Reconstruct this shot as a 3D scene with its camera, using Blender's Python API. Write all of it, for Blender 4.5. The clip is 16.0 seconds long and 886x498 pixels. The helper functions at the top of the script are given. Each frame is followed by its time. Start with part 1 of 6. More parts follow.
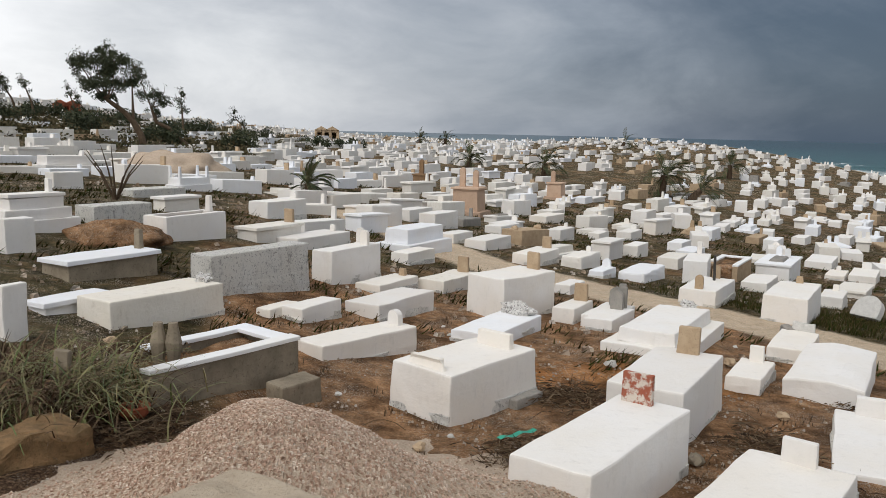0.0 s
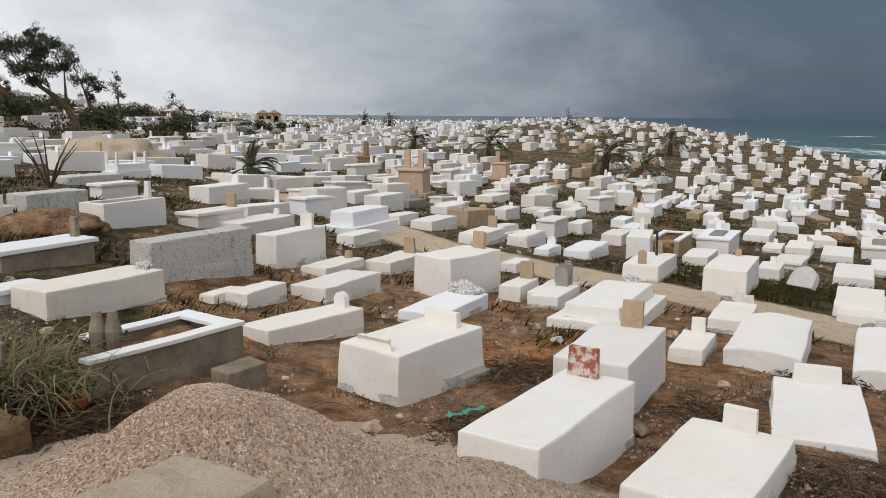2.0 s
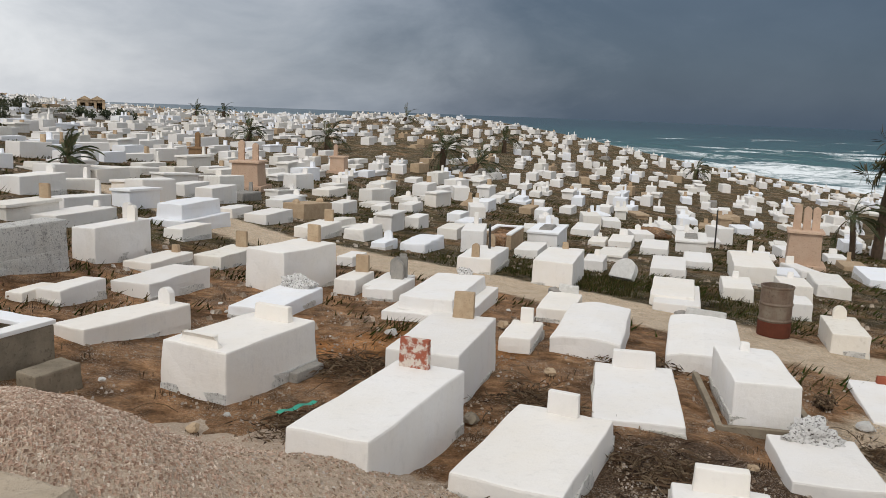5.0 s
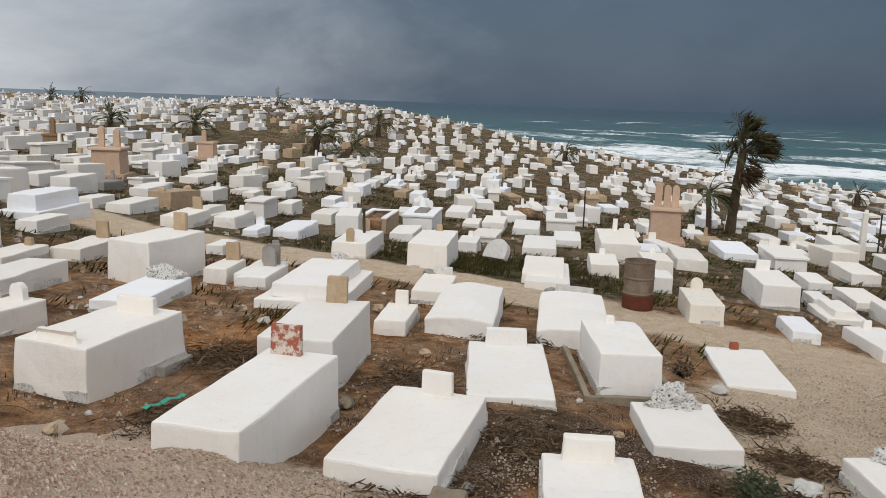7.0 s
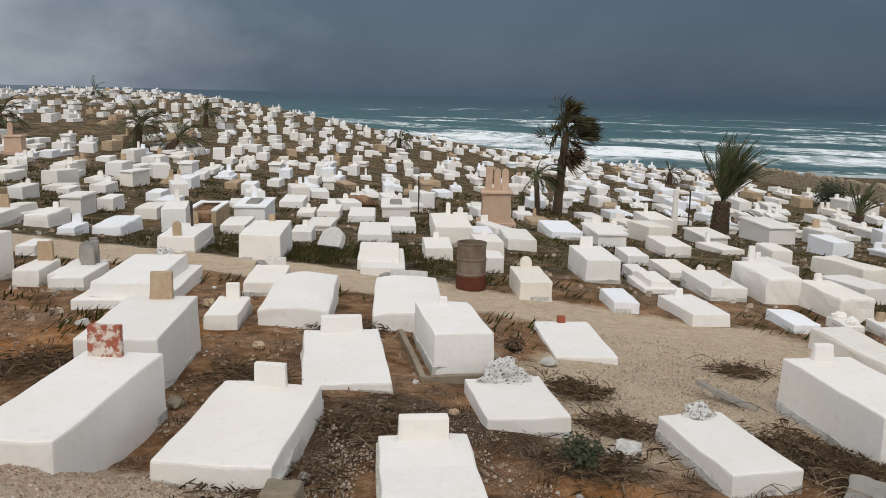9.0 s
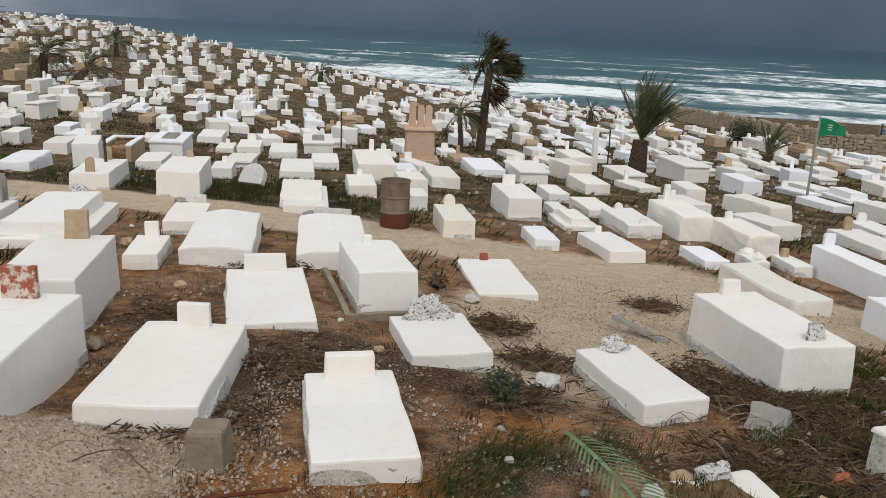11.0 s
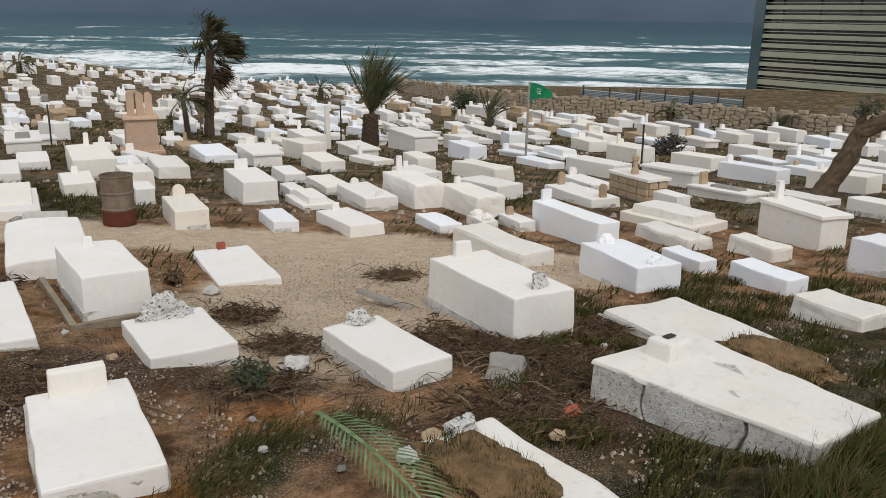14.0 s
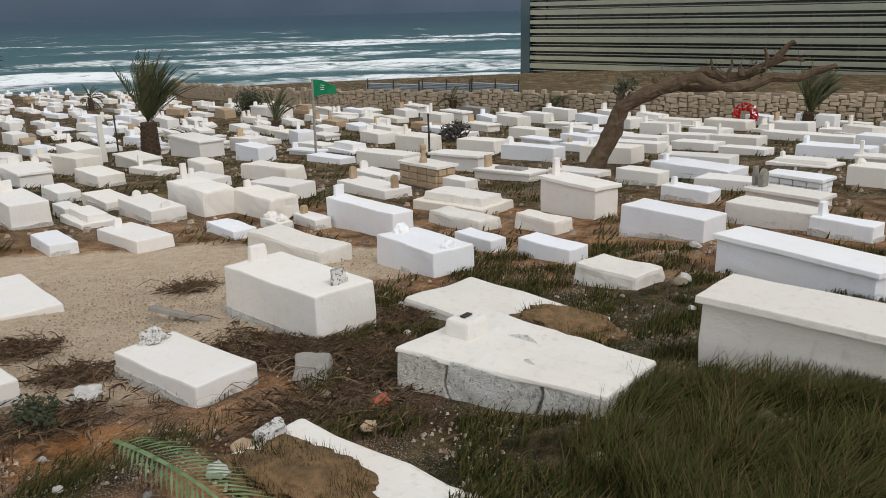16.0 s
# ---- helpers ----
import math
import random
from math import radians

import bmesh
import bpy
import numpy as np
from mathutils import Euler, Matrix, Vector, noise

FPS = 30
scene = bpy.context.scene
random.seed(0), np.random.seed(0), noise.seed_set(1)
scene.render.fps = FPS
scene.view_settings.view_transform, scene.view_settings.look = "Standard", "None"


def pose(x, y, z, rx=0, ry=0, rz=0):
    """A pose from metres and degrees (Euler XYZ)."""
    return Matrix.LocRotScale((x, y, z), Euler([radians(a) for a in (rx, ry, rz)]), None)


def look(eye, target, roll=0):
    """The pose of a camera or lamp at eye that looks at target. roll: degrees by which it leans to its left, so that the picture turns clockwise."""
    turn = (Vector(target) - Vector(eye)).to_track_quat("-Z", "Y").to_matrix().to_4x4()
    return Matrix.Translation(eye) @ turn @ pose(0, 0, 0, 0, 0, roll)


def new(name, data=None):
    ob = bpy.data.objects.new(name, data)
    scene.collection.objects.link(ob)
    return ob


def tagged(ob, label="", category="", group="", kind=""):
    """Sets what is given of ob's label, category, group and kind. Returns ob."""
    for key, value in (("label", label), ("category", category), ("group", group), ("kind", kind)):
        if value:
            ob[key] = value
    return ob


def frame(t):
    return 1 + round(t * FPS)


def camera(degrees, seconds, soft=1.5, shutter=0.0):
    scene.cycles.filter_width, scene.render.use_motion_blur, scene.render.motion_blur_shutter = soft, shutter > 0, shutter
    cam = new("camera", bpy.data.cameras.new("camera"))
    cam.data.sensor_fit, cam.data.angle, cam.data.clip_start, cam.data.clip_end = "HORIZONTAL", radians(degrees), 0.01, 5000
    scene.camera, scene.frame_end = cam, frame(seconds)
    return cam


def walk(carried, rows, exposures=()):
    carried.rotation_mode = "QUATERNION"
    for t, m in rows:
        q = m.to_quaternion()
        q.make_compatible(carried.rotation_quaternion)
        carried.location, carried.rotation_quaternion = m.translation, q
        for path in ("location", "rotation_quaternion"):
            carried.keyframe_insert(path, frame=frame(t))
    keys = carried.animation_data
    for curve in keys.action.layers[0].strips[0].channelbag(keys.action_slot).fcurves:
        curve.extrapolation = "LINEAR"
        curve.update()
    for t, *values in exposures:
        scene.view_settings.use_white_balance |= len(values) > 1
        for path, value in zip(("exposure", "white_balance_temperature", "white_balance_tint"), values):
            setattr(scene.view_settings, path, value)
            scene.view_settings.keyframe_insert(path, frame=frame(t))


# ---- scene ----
cam = camera(56.11, 16.0, soft=0.8)
PATH = [
    (0, (-0.000, 0.000, 3.000), (81.92, -1.26, -0.03)),
    (0.5, (-0.003, -0.004, 2.994), (81.95, -1.27, -0.81)),
    (1, (-0.003, -0.015, 2.987), (81.43, -0.84, -1.83)),
    (1.5, (0.013, 0.016, 2.977), (81.00, -0.59, -2.86)),
    (2, (0.025, 0.028, 2.967), (80.75, -0.48, -3.83)),
    (2.5, (0.038, 0.044, 2.959), (80.72, -0.88, -5.32)),
    (3, (0.053, 0.053, 2.951), (80.87, -1.72, -6.56)),
    (3.5, (0.066, 0.074, 2.931), (80.89, -1.37, -8.67)),
    (3.7, (0.062, 0.087, 2.930), (81.10, -1.70, -9.26)),
    (5.8, (0.142, 0.056, 2.930), (80.14, -1.69, -18.75)),
    (6, (0.134, 0.047, 2.936), (80.12, -1.61, -19.68)),
    (6.5, (0.149, 0.071, 2.919), (80.06, -0.87, -21.52)),
    (7, (0.186, 0.068, 2.910), (79.88, -1.92, -23.27)),
    (7.5, (0.213, 0.097, 2.882), (79.91, -1.59, -26.10)),
    (8, (0.237, 0.082, 2.882), (79.84, -1.71, -28.94)),
    (8.5, (0.252, 0.066, 2.876), (79.83, -1.48, -31.58)),
    (9, (0.277, 0.032, 2.882), (79.39, -1.44, -34.57)),
    (9.2, (0.284, 0.014, 2.882), (79.22, -1.40, -35.79)),
    (11.3, (0.226, -0.002, 2.934), (74.61, -2.74, -40.58)),
    (11.5, (0.231, 0.005, 2.939), (74.29, -2.78, -41.32)),
    (12, (0.240, 0.002, 2.933), (73.59, -2.46, -43.27)),
    (12.5, (0.273, -0.007, 2.924), (73.26, -2.08, -46.94)),
    (13, (0.294, -0.020, 2.916), (73.59, -1.97, -50.80)),
    (13.5, (0.313, -0.042, 2.917), (73.73, -1.42, -54.13)),
    (14, (0.332, -0.070, 2.919), (74.30, -0.93, -58.06)),
    (14.5, (0.326, -0.102, 2.930), (74.67, -0.17, -62.70)),
    (15, (0.330, -0.138, 2.931), (74.31, 0.36, -66.62)),
    (15.5, (0.323, -0.161, 2.933), (74.06, 0.58, -69.90)),
    (16, (0.328, -0.164, 2.930), (73.95, 1.20, -72.70)),
]
walk(cam, [(t, pose(*eye, *turn)) for t, eye, turn in PATH])
# ---- world and light ----
def bright_world():
    w = bpy.data.worlds.new("sky")
    scene.world = w
    w.use_nodes = True
    nt = w.node_tree
    N, L = nt.nodes, nt.links
    N.clear()
    out = N.new("ShaderNodeOutputWorld")
    bg = N.new("ShaderNodeBackground")
    sky = N.new("ShaderNodeTexSky")
    sky.sky_type, sky.sun_disc = "NISHITA", False
    sky.sun_elevation, sky.sun_rotation = radians(SUN_ELEV), radians(SUN_AZ)
    sky.dust_density = 2.0
    bg.inputs["Strength"].default_value = 0.097
    tc = N.new("ShaderNodeTexCoord")
    sep = N.new("ShaderNodeSeparateXYZ")
    L.new(tc.outputs["Generated"], sep.inputs[0])
    # the cloud deck: thin and bright to the west of north, a storm wall over the sea
    def cloud_noise(scale, stretch, detail, rough, warp):
        mp = N.new("ShaderNodeMapping")
        mp.inputs["Scale"].default_value = (1.0, 1.0, stretch)
        L.new(tc.outputs["Generated"], mp.inputs[0])
        n = N.new("ShaderNodeTexNoise")
        n.inputs["Scale"].default_value, n.inputs["Detail"].default_value = scale, detail
        n.inputs["Roughness"].default_value, n.inputs["Distortion"].default_value = rough, warp
        L.new(mp.outputs[0], n.inputs["Vector"])
        return n.outputs[0]

    def plus(a, k, b):
        m = N.new("ShaderNodeMath")
        m.operation = "MULTIPLY_ADD"
        m.inputs[1].default_value = k
        L.new(a, m.inputs[0])
        if isinstance(b, float):
            m.inputs[2].default_value = b
        else:
            L.new(b, m.inputs[2])
        return m.outputs[0]

    # sideways coordinate: low over the hill, high over the sea
    side = N.new("ShaderNodeVectorMath")
    side.operation = "DOT_PRODUCT"
    side.inputs[1].default_value = (math.sin(radians(62)), math.cos(radians(62)), 0.12)
    L.new(tc.outputs["Generated"], side.inputs[0])
    v = plus(side.outputs["Value"], 0.88, -0.39)
    v = plus(cloud_noise(2.4, 2.3, 8, 0.55, 0.5), 0.66, v)
    v = plus(cloud_noise(8.0, 2.2, 6, 0.6, 0.4), 0.18, v)
    ramp_ = N.new("ShaderNodeValToRGB")
    el = ramp_.color_ramp.elements
    el[0].position, el[0].color = 0.06, (10.5, 10.6, 10.8, 1)
    el[1].position, el[1].color = 0.98, (0.55, 0.84, 1.28, 1)
    for p, c in ((0.20, (8.0, 8.2, 8.5)), (0.34, (5.3, 5.6, 6.1)), (0.50, (3.1, 3.5, 4.1)), (0.62, (1.75, 2.1, 2.65)), (0.76, (0.86, 1.2, 1.7))):
        e = el.new(p)
        e.color = (*c, 1)
    L.new(v, ramp_.inputs[0])
    # the overcast deck overhead is bright
    up = N.new("ShaderNodeMapRange")
    up.inputs["From Min"].default_value, up.inputs["From Max"].default_value = 0.35, 0.8
    L.new(sep.outputs["Z"], up.inputs["Value"])
    mix = N.new("ShaderNodeMix")
    mix.data_type = "RGBA"
    L.new(up.outputs[0], mix.inputs["Factor"])
    L.new(ramp_.outputs[0], mix.inputs["A"])
    mix.inputs["B"].default_value = (8.5, 8.7, 9.0, 1)
    fin = N.new("ShaderNodeMix")
    fin.data_type = "RGBA"
    fin.inputs["Factor"].default_value = 0.9
    L.new(sky.outputs[0], fin.inputs["A"])
    L.new(mix.outputs["Result"], fin.inputs["B"])
    L.new(fin.outputs["Result"], bg.inputs["Color"])
    L.new(bg.outputs[0], out.inputs[0])


SUN_ELEV, SUN_AZ = 50, 215
bright_world()
sun = new("sun", bpy.data.lights.new("sun", "SUN"))
sun.data.energy, sun.data.angle, sun.data.color = 1.1, radians(18), (1.0, 0.96, 0.90)
sun.matrix_world = look((0, 0, 60), (-math.sin(radians(SUN_AZ)) * 50, -math.cos(radians(SUN_AZ)) * 50, 60 - 50 * math.tan(radians(SUN_ELEV))))

# ---- the lie of the land: drop below the eye by bearing and distance ----
EYE = 3.0
BEARINGS = (-35, -15, 0, 18, 32, 48, 62, 80, 100)
RANGES = (5, 9, 14, 22, 35, 55, 80, 110, 140)
DROPS = (
    (2.6, 2.4, 2.1, 1.7, 1.4, 0.3, -1.6, -3.5, -5.0),
    (2.9, 2.8, 2.6, 2.3, 2.2, 1.7, 0.9, 0.1, -0.3),
    (3.0, 3.1, 3.15, 3.2, 3.4, 3.3, 2.7, 2.1, 1.9),
    (3.0, 3.1, 3.3, 3.8, 4.4, 4.5, 3.6, 2.1, 1.0),
    (3.05, 3.2, 3.5, 4.0, 5.0, 5.8, 5.8, 5.3, 5.0),
    (3.15, 3.5, 3.8, 4.3, 5.3, 6.4, 7.0, 8.0, 9.0),
    (3.2, 3.5, 3.85, 4.3, 5.2, 6.1, 6.8, 8.0, 10.0),
    (3.15, 3.45, 3.8, 4.3, 5.1, 5.9, 6.5, 7.5, 9.5),
    (2.9, 3.2, 3.5, 4.0, 4.8, 5.7, 6.5, 7.5, 9.0),
)
SHORE = (math.sin(radians(65)), math.cos(radians(65)))
SEA = -9.0


def smooth_grid(us, vs, table, u, v):
    """Smooth interpolation of a table over two rising axes."""
    def weights(xs, x):
        xs = np.array(xs, float)
        x = np.clip(x, xs[0], xs[-1])
        i = np.clip(np.searchsorted(xs, x, side="right") - 1, 0, len(xs) - 2)
        return i, (x - xs[i]) / (xs[i + 1] - xs[i])

    T = np.array(table, float)
    i, a = weights(us, u)
    j, b = weights(vs, v)

    def cubic(p0, p1, p2, p3, s):
        return p1 + 0.5 * s * (p2 - p0 + s * (2 * p0 - 5 * p1 + 4 * p2 - p3 + s * (3 * (p1 - p2) + p3 - p0)))

    def row(k):
        k = np.clip(k, 0, T.shape[0] - 1)
        cl = lambda q: np.clip(q, 0, T.shape[1] - 1)
        return cubic(T[k, cl(j - 1)], T[k, j], T[k, j + 1], T[k, cl(j + 2)], b)

    return cubic(row(i - 1), row(i), row(i + 1), row(i + 2), a)


def land(x, y):
    """Height of the ground, vectorised."""
    x, y = np.asarray(x, float), np.asarray(y, float)
    r = np.hypot(x, y)
    az = np.degrees(np.arctan2(x, y))
    az = np.where(az > 150, 100, np.where(az < -90, -35, az))
    z = EYE - smooth_grid(BEARINGS, RANGES, DROPS, az, r)
    s = x * SHORE[0] + y * SHORE[1]
    k = np.clip((s - 90) / 34, 0, 1)
    k = k * k * (3 - 2 * k)
    z = z * (1 - k) + (SEA - 1.5) * k
    z = z + 0.24 * np.exp(-((x - 0.95) ** 2 + (y - 5.75) ** 2) / 0.5)
    far = np.clip((s - 145) / 60, 0, 1)
    return z - 6 * far


# ---- materials ----
def material(name, rough=0.85, spec=0.3, metal=0.0):
    m = bpy.data.materials.new(name)
    m.use_nodes = True
    b = m.node_tree.nodes["Principled BSDF"]
    b.inputs["Roughness"].default_value = rough
    b.inputs["Metallic"].default_value = metal
    b.inputs["Specular IOR Level"].default_value = spec
    return m, m.node_tree.nodes, m.node_tree.links, b


def world_noise(N, L, scale, detail=4, rough=0.55, stretch=None):
    g = N.new("ShaderNodeNewGeometry")
    n = N.new("ShaderNodeTexNoise")
    n.inputs["Scale"].default_value, n.inputs["Detail"].default_value, n.inputs["Roughness"].default_value = scale, detail, rough
    src = g.outputs["Position"]
    if stretch:
        mp = N.new("ShaderNodeMapping")
        mp.inputs["Scale"].default_value = stretch
        L.new(src, mp.inputs[0])
        src = mp.outputs[0]
    L.new(src, n.inputs["Vector"])
    return n.outputs[0]


def ramp(N, L, src, stops):
    r = N.new("ShaderNodeValToRGB")
    el = r.color_ramp.elements
    el[0].position, el[0].color = stops[0][0], (*stops[0][1], 1)
    el[1].position, el[1].color = stops[-1][0], (*stops[-1][1], 1)
    for p, c in stops[1:-1]:
        e = el.new(p)
        e.color = (*c, 1)
    L.new(src, r.inputs[0])
    return r.outputs[0]


def mixed(N, L, fac, a, b, kind="MIX"):
    m = N.new("ShaderNodeMix")
    m.data_type, m.blend_type = "RGBA", kind
    for key, v in (("Factor", fac), ("A", a), ("B", b)):
        if isinstance(v, (int, float)):
            m.inputs[key].default_value = v
        elif isinstance(v, tuple):
            m.inputs[key].default_value = (*v, 1)
        else:
            L.new(v, m.inputs[key])
    return m.outputs["Result"]


def bumped(N, L, b, src, strength=0.3, distance=0.02):
    n = N.new("ShaderNodeBump")
    n.inputs["Strength"].default_value, n.inputs["Distance"].default_value = strength, distance
    L.new(src, n.inputs["Height"])
    L.new(n.outputs[0], b.inputs["Normal"])


def greys(v):
    return (v, v, v)


def plaster(name, clean, stain, amount=0.5, bump=0.35):
    """Lime wash: brush marks, faint yellowing, grey scuffs and flaking."""
    m, N, L, b = material(name, 0.9, 0.15)
    big = ramp(N, L, world_noise(N, L, 1.6, 5, 0.6), [(0.35, greys(0.0)), (0.75, greys(1.0))])
    fine = ramp(N, L, world_noise(N, L, 11, 6, 0.7), [(0.46, greys(0.0)), (0.66, greys(1.0))])
    streak = ramp(N, L, world_noise(N, L, 6, 5, 0.6, (1.6, 1.6, 0.35)), [(0.48, greys(0.0)), (0.70, greys(1.0))])
    info = N.new("ShaderNodeObjectInfo")
    warm = tuple(c * k for c, k in zip(clean, (0.98, 0.955, 0.91)))
    col = mixed(N, L, big, clean, warm)
    tint = ramp(N, L, info.outputs["Random"], [(0.0, (0.93, 0.92, 0.91)), (0.55, (1, 1, 1)), (1.0, (1.0, 0.97, 0.92))])
    col = mixed(N, L, 1.0, col, tint, "MULTIPLY")
    k = N.new("ShaderNodeMath")
    k.operation = "MULTIPLY"
    L.new(fine, k.inputs[0])
    L.new(streak, k.inputs[1])
    k2 = N.new("ShaderNodeMath")
    k2.operation = "MULTIPLY"
    k2.inputs[1].default_value = amount
    L.new(k.outputs[0], k2.inputs[0])
    col = mixed(N, L, k2.outputs[0], col, stain)
    chips = ramp(N, L, world_noise(N, L, 30, 5, 0.6), [(0.70 - 0.14 * (amount > 0.8), greys(0.0)), (0.76 - 0.12 * (amount > 0.8), greys(min(1.0, amount * 0.6)))])
    col = mixed(N, L, chips, col, tuple(v * 0.8 for v in stain))
    L.new(col, b.inputs["Base Color"])
    bumped(N, L, b, world_noise(N, L, 22 if amount < 0.8 else 45, 8, 0.65), bump, 0.02 if amount < 0.8 else 0.05)
    return m


def stone(name, a, c, scale=6.0, bump=0.6, rough=0.9, edge=0.2):
    m, N, L, b = material(name, rough, 0.2)
    n1 = world_noise(N, L, scale, 8, 0.65)
    n2 = world_noise(N, L, scale * 7, 5, 0.7)
    col = ramp(N, L, n1, [(0.5 - edge, a), (0.5 + edge, c)])
    dark = tuple(v * 0.45 for v in a)
    spots = ramp(N, L, n2, [(0.56, greys(0.0)), (0.72, greys(0.7))])
    col = mixed(N, L, spots, col, dark)
    info = N.new("ShaderNodeObjectInfo")
    tint = ramp(N, L, info.outputs["Random"], [(0.0, greys(0.82)), (1.0, greys(1.0))])
    L.new(mixed(N, L, 1.0, col, tint, "MULTIPLY"), b.inputs["Base Color"])
    bumped(N, L, b, n2, bump, 0.02)
    return m


def plain(name, colour, rough=0.7, spec=0.3, metal=0.0, vary=0.15, scale=8.0):
    m, N, L, b = material(name, rough, spec, metal)
    n = world_noise(N, L, scale, 5, 0.6)
    col = ramp(N, L, n, [(0.3, tuple(v * (1 - vary) for v in colour)), (0.7, tuple(min(1, v * (1 + vary)) for v in colour))])
    L.new(col, b.inputs["Base Color"])
    bumped(N, L, b, n, 0.15, 0.01)
    return m


def blend_by(name, cols, rough=0.9, spec=0.1, trans=0.0):
    """Small pieces that differ island by island."""
    m, N, L, b = material(name, rough, spec)
    g = N.new("ShaderNodeNewGeometry")
    steps = [(i / max(1, len(cols) - 1), c) for i, c in enumerate(cols)]
    col = ramp(N, L, g.outputs["Random Per Island"], steps)
    n = world_noise(N, L, 25, 3, 0.6)
    col = mixed(N, L, 1.0, col, ramp(N, L, n, [(0.3, greys(0.75)), (0.7, greys(1.0))]), "MULTIPLY")
    L.new(col, b.inputs["Base Color"])
    return m


WHITE = plaster("limewash", (0.81, 0.79, 0.765), (0.50, 0.48, 0.45), 0.3)
CREAM = plaster("aged_limewash", (0.77, 0.745, 0.70), (0.42, 0.36, 0.28), 0.5, 0.5)
BRIGHT = plaster("fresh_whitewash", (0.83, 0.85, 0.89), (0.55, 0.55, 0.56), 0.3)
FLAKED = plaster("flaking_limewash", (0.74, 0.73, 0.70), (0.16, 0.15, 0.14), 0.95, 0.9)
TAN = stone("sandstone", (0.42, 0.30, 0.19), (0.55, 0.42, 0.28))
PINK = stone("pink_stone", (0.55, 0.38, 0.27), (0.62, 0.45, 0.33), 3)
GREYST = stone("grey_stone", (0.26, 0.25, 0.23), (0.38, 0.35, 0.31))
CONCRETE = stone("old_concrete", (0.20, 0.165, 0.12), (0.36, 0.30, 0.22), 3.0)
PATCHY = stone("reddish_flaked_slab", (0.66, 0.58, 0.50), (0.36, 0.11, 0.065), 14.0, 0.5, 0.9, 0.05)
RUBBLE = stone("pitted_limestone", (0.62, 0.60, 0.56), (0.80, 0.78, 0.74), 12.0, 1.0)


def pitted_rock():
    m, N, L, b = material("pitted_white_rock", 0.95, 0.1)
    n = world_noise(N, L, 34, 6, 0.7)
    L.new(ramp(N, L, n, [(0.36, (0.07, 0.06, 0.05)), (0.42, (0.30, 0.28, 0.26)), (0.47, (0.78, 0.76, 0.73))]), b.inputs["Base Color"])
    bumped(N, L, b, n, 1.0, 0.04)
    return m


PITTED = pitted_rock()
RED = plain("red_earthenware", (0.35, 0.10, 0.05), 0.8)
RUST = stone("rusty_drum", (0.13, 0.075, 0.05), (0.26, 0.22, 0.17), 3.0, 0.3, 0.7)
IRON = plain("dark_iron", (0.05, 0.045, 0.04), 0.6, 0.4, 0.3)
BARK = stone("bark", (0.085, 0.058, 0.036), (0.17, 0.12, 0.08), 7.0, 1.0)
TRUNK = stone("palm_trunk", (0.07, 0.05, 0.035), (0.15, 0.10, 0.065), 10.0, 1.0)
FROND = blend_by("palm_leaf", [(0.035, 0.06, 0.022), (0.06, 0.085, 0.03), (0.10, 0.10, 0.045), (0.16, 0.12, 0.06)], 0.6, 0.3)
FRESH = blend_by("fresh_palm_leaf", [(0.09, 0.16, 0.055), (0.14, 0.22, 0.09), (0.20, 0.27, 0.13)], 0.5, 0.35)
LEAF = blend_by("tree_leaf", [(0.03, 0.04, 0.022), (0.05, 0.06, 0.03), (0.08, 0.085, 0.045)], 0.7, 0.2)
GRASS = blend_by("grass", [(0.026, 0.042, 0.010), (0.055, 0.070, 0.018), (0.15, 0.11, 0.05), (0.018, 0.028, 0.007), (0.09, 0.06, 0.03), (0.04, 0.055, 0.014)], 0.95, 0.02)
LITTER = blend_by("dry_litter", [(0.06, 0.038, 0.026), (0.14, 0.09, 0.055), (0.26, 0.19, 0.12), (0.03, 0.02, 0.015), (0.18, 0.11, 0.06)], 0.95)
PEBBLE = blend_by("pebbles", [(0.36, 0.27, 0.19), (0.52, 0.43, 0.34), (0.26, 0.18, 0.12), (0.66, 0.60, 0.53)], 0.9)
GRAVEL = blend_by("gravel", [(0.50, 0.35, 0.26), (0.70, 0.57, 0.45), (0.36, 0.24, 0.17), (0.60, 0.42, 0.32), (0.76, 0.66, 0.55)], 0.9)
TURF = stone("dry_turf", (0.14, 0.095, 0.048), (0.36, 0.22, 0.11), 7.0, 1.0)
PALETAN = stone("pitted_tan_slab", (0.50, 0.40, 0.29), (0.62, 0.52, 0.40), 5.0, 1.0)
FANLEAF = blend_by("dry_fan_leaf", [(0.05, 0.045, 0.02), (0.09, 0.065, 0.03), (0.045, 0.06, 0.022), (0.13, 0.09, 0.05)], 0.7, 0.2)
SCRUB = blend_by("hill_scrub", [(0.05, 0.05, 0.026), (0.09, 0.078, 0.042), (0.15, 0.115, 0.065), (0.065, 0.07, 0.035)], 0.9)
REED = blend_by("reed_leaf", [(0.12, 0.16, 0.05), (0.21, 0.21, 0.08), (0.27, 0.22, 0.11), (0.07, 0.10, 0.035)], 0.6, 0.25)
GREENCLOTH = plain("green_cloth", (0.01, 0.18, 0.08), 0.8, 0.2)
TEAL = plain("green_plastic_tape", (0.02, 0.30, 0.20), 0.4, 0.4)
SLAT = plain("olive_aluminium", (0.30, 0.32, 0.25), 0.45, 0.4, 0.2, 0.08, 0.6)
DARKGLASS = plain("dark_glazing", (0.02, 0.025, 0.03), 0.15, 0.6)
BLUEGLASS = plain("blue_glazing", (0.03, 0.07, 0.09), 0.12, 0.7)
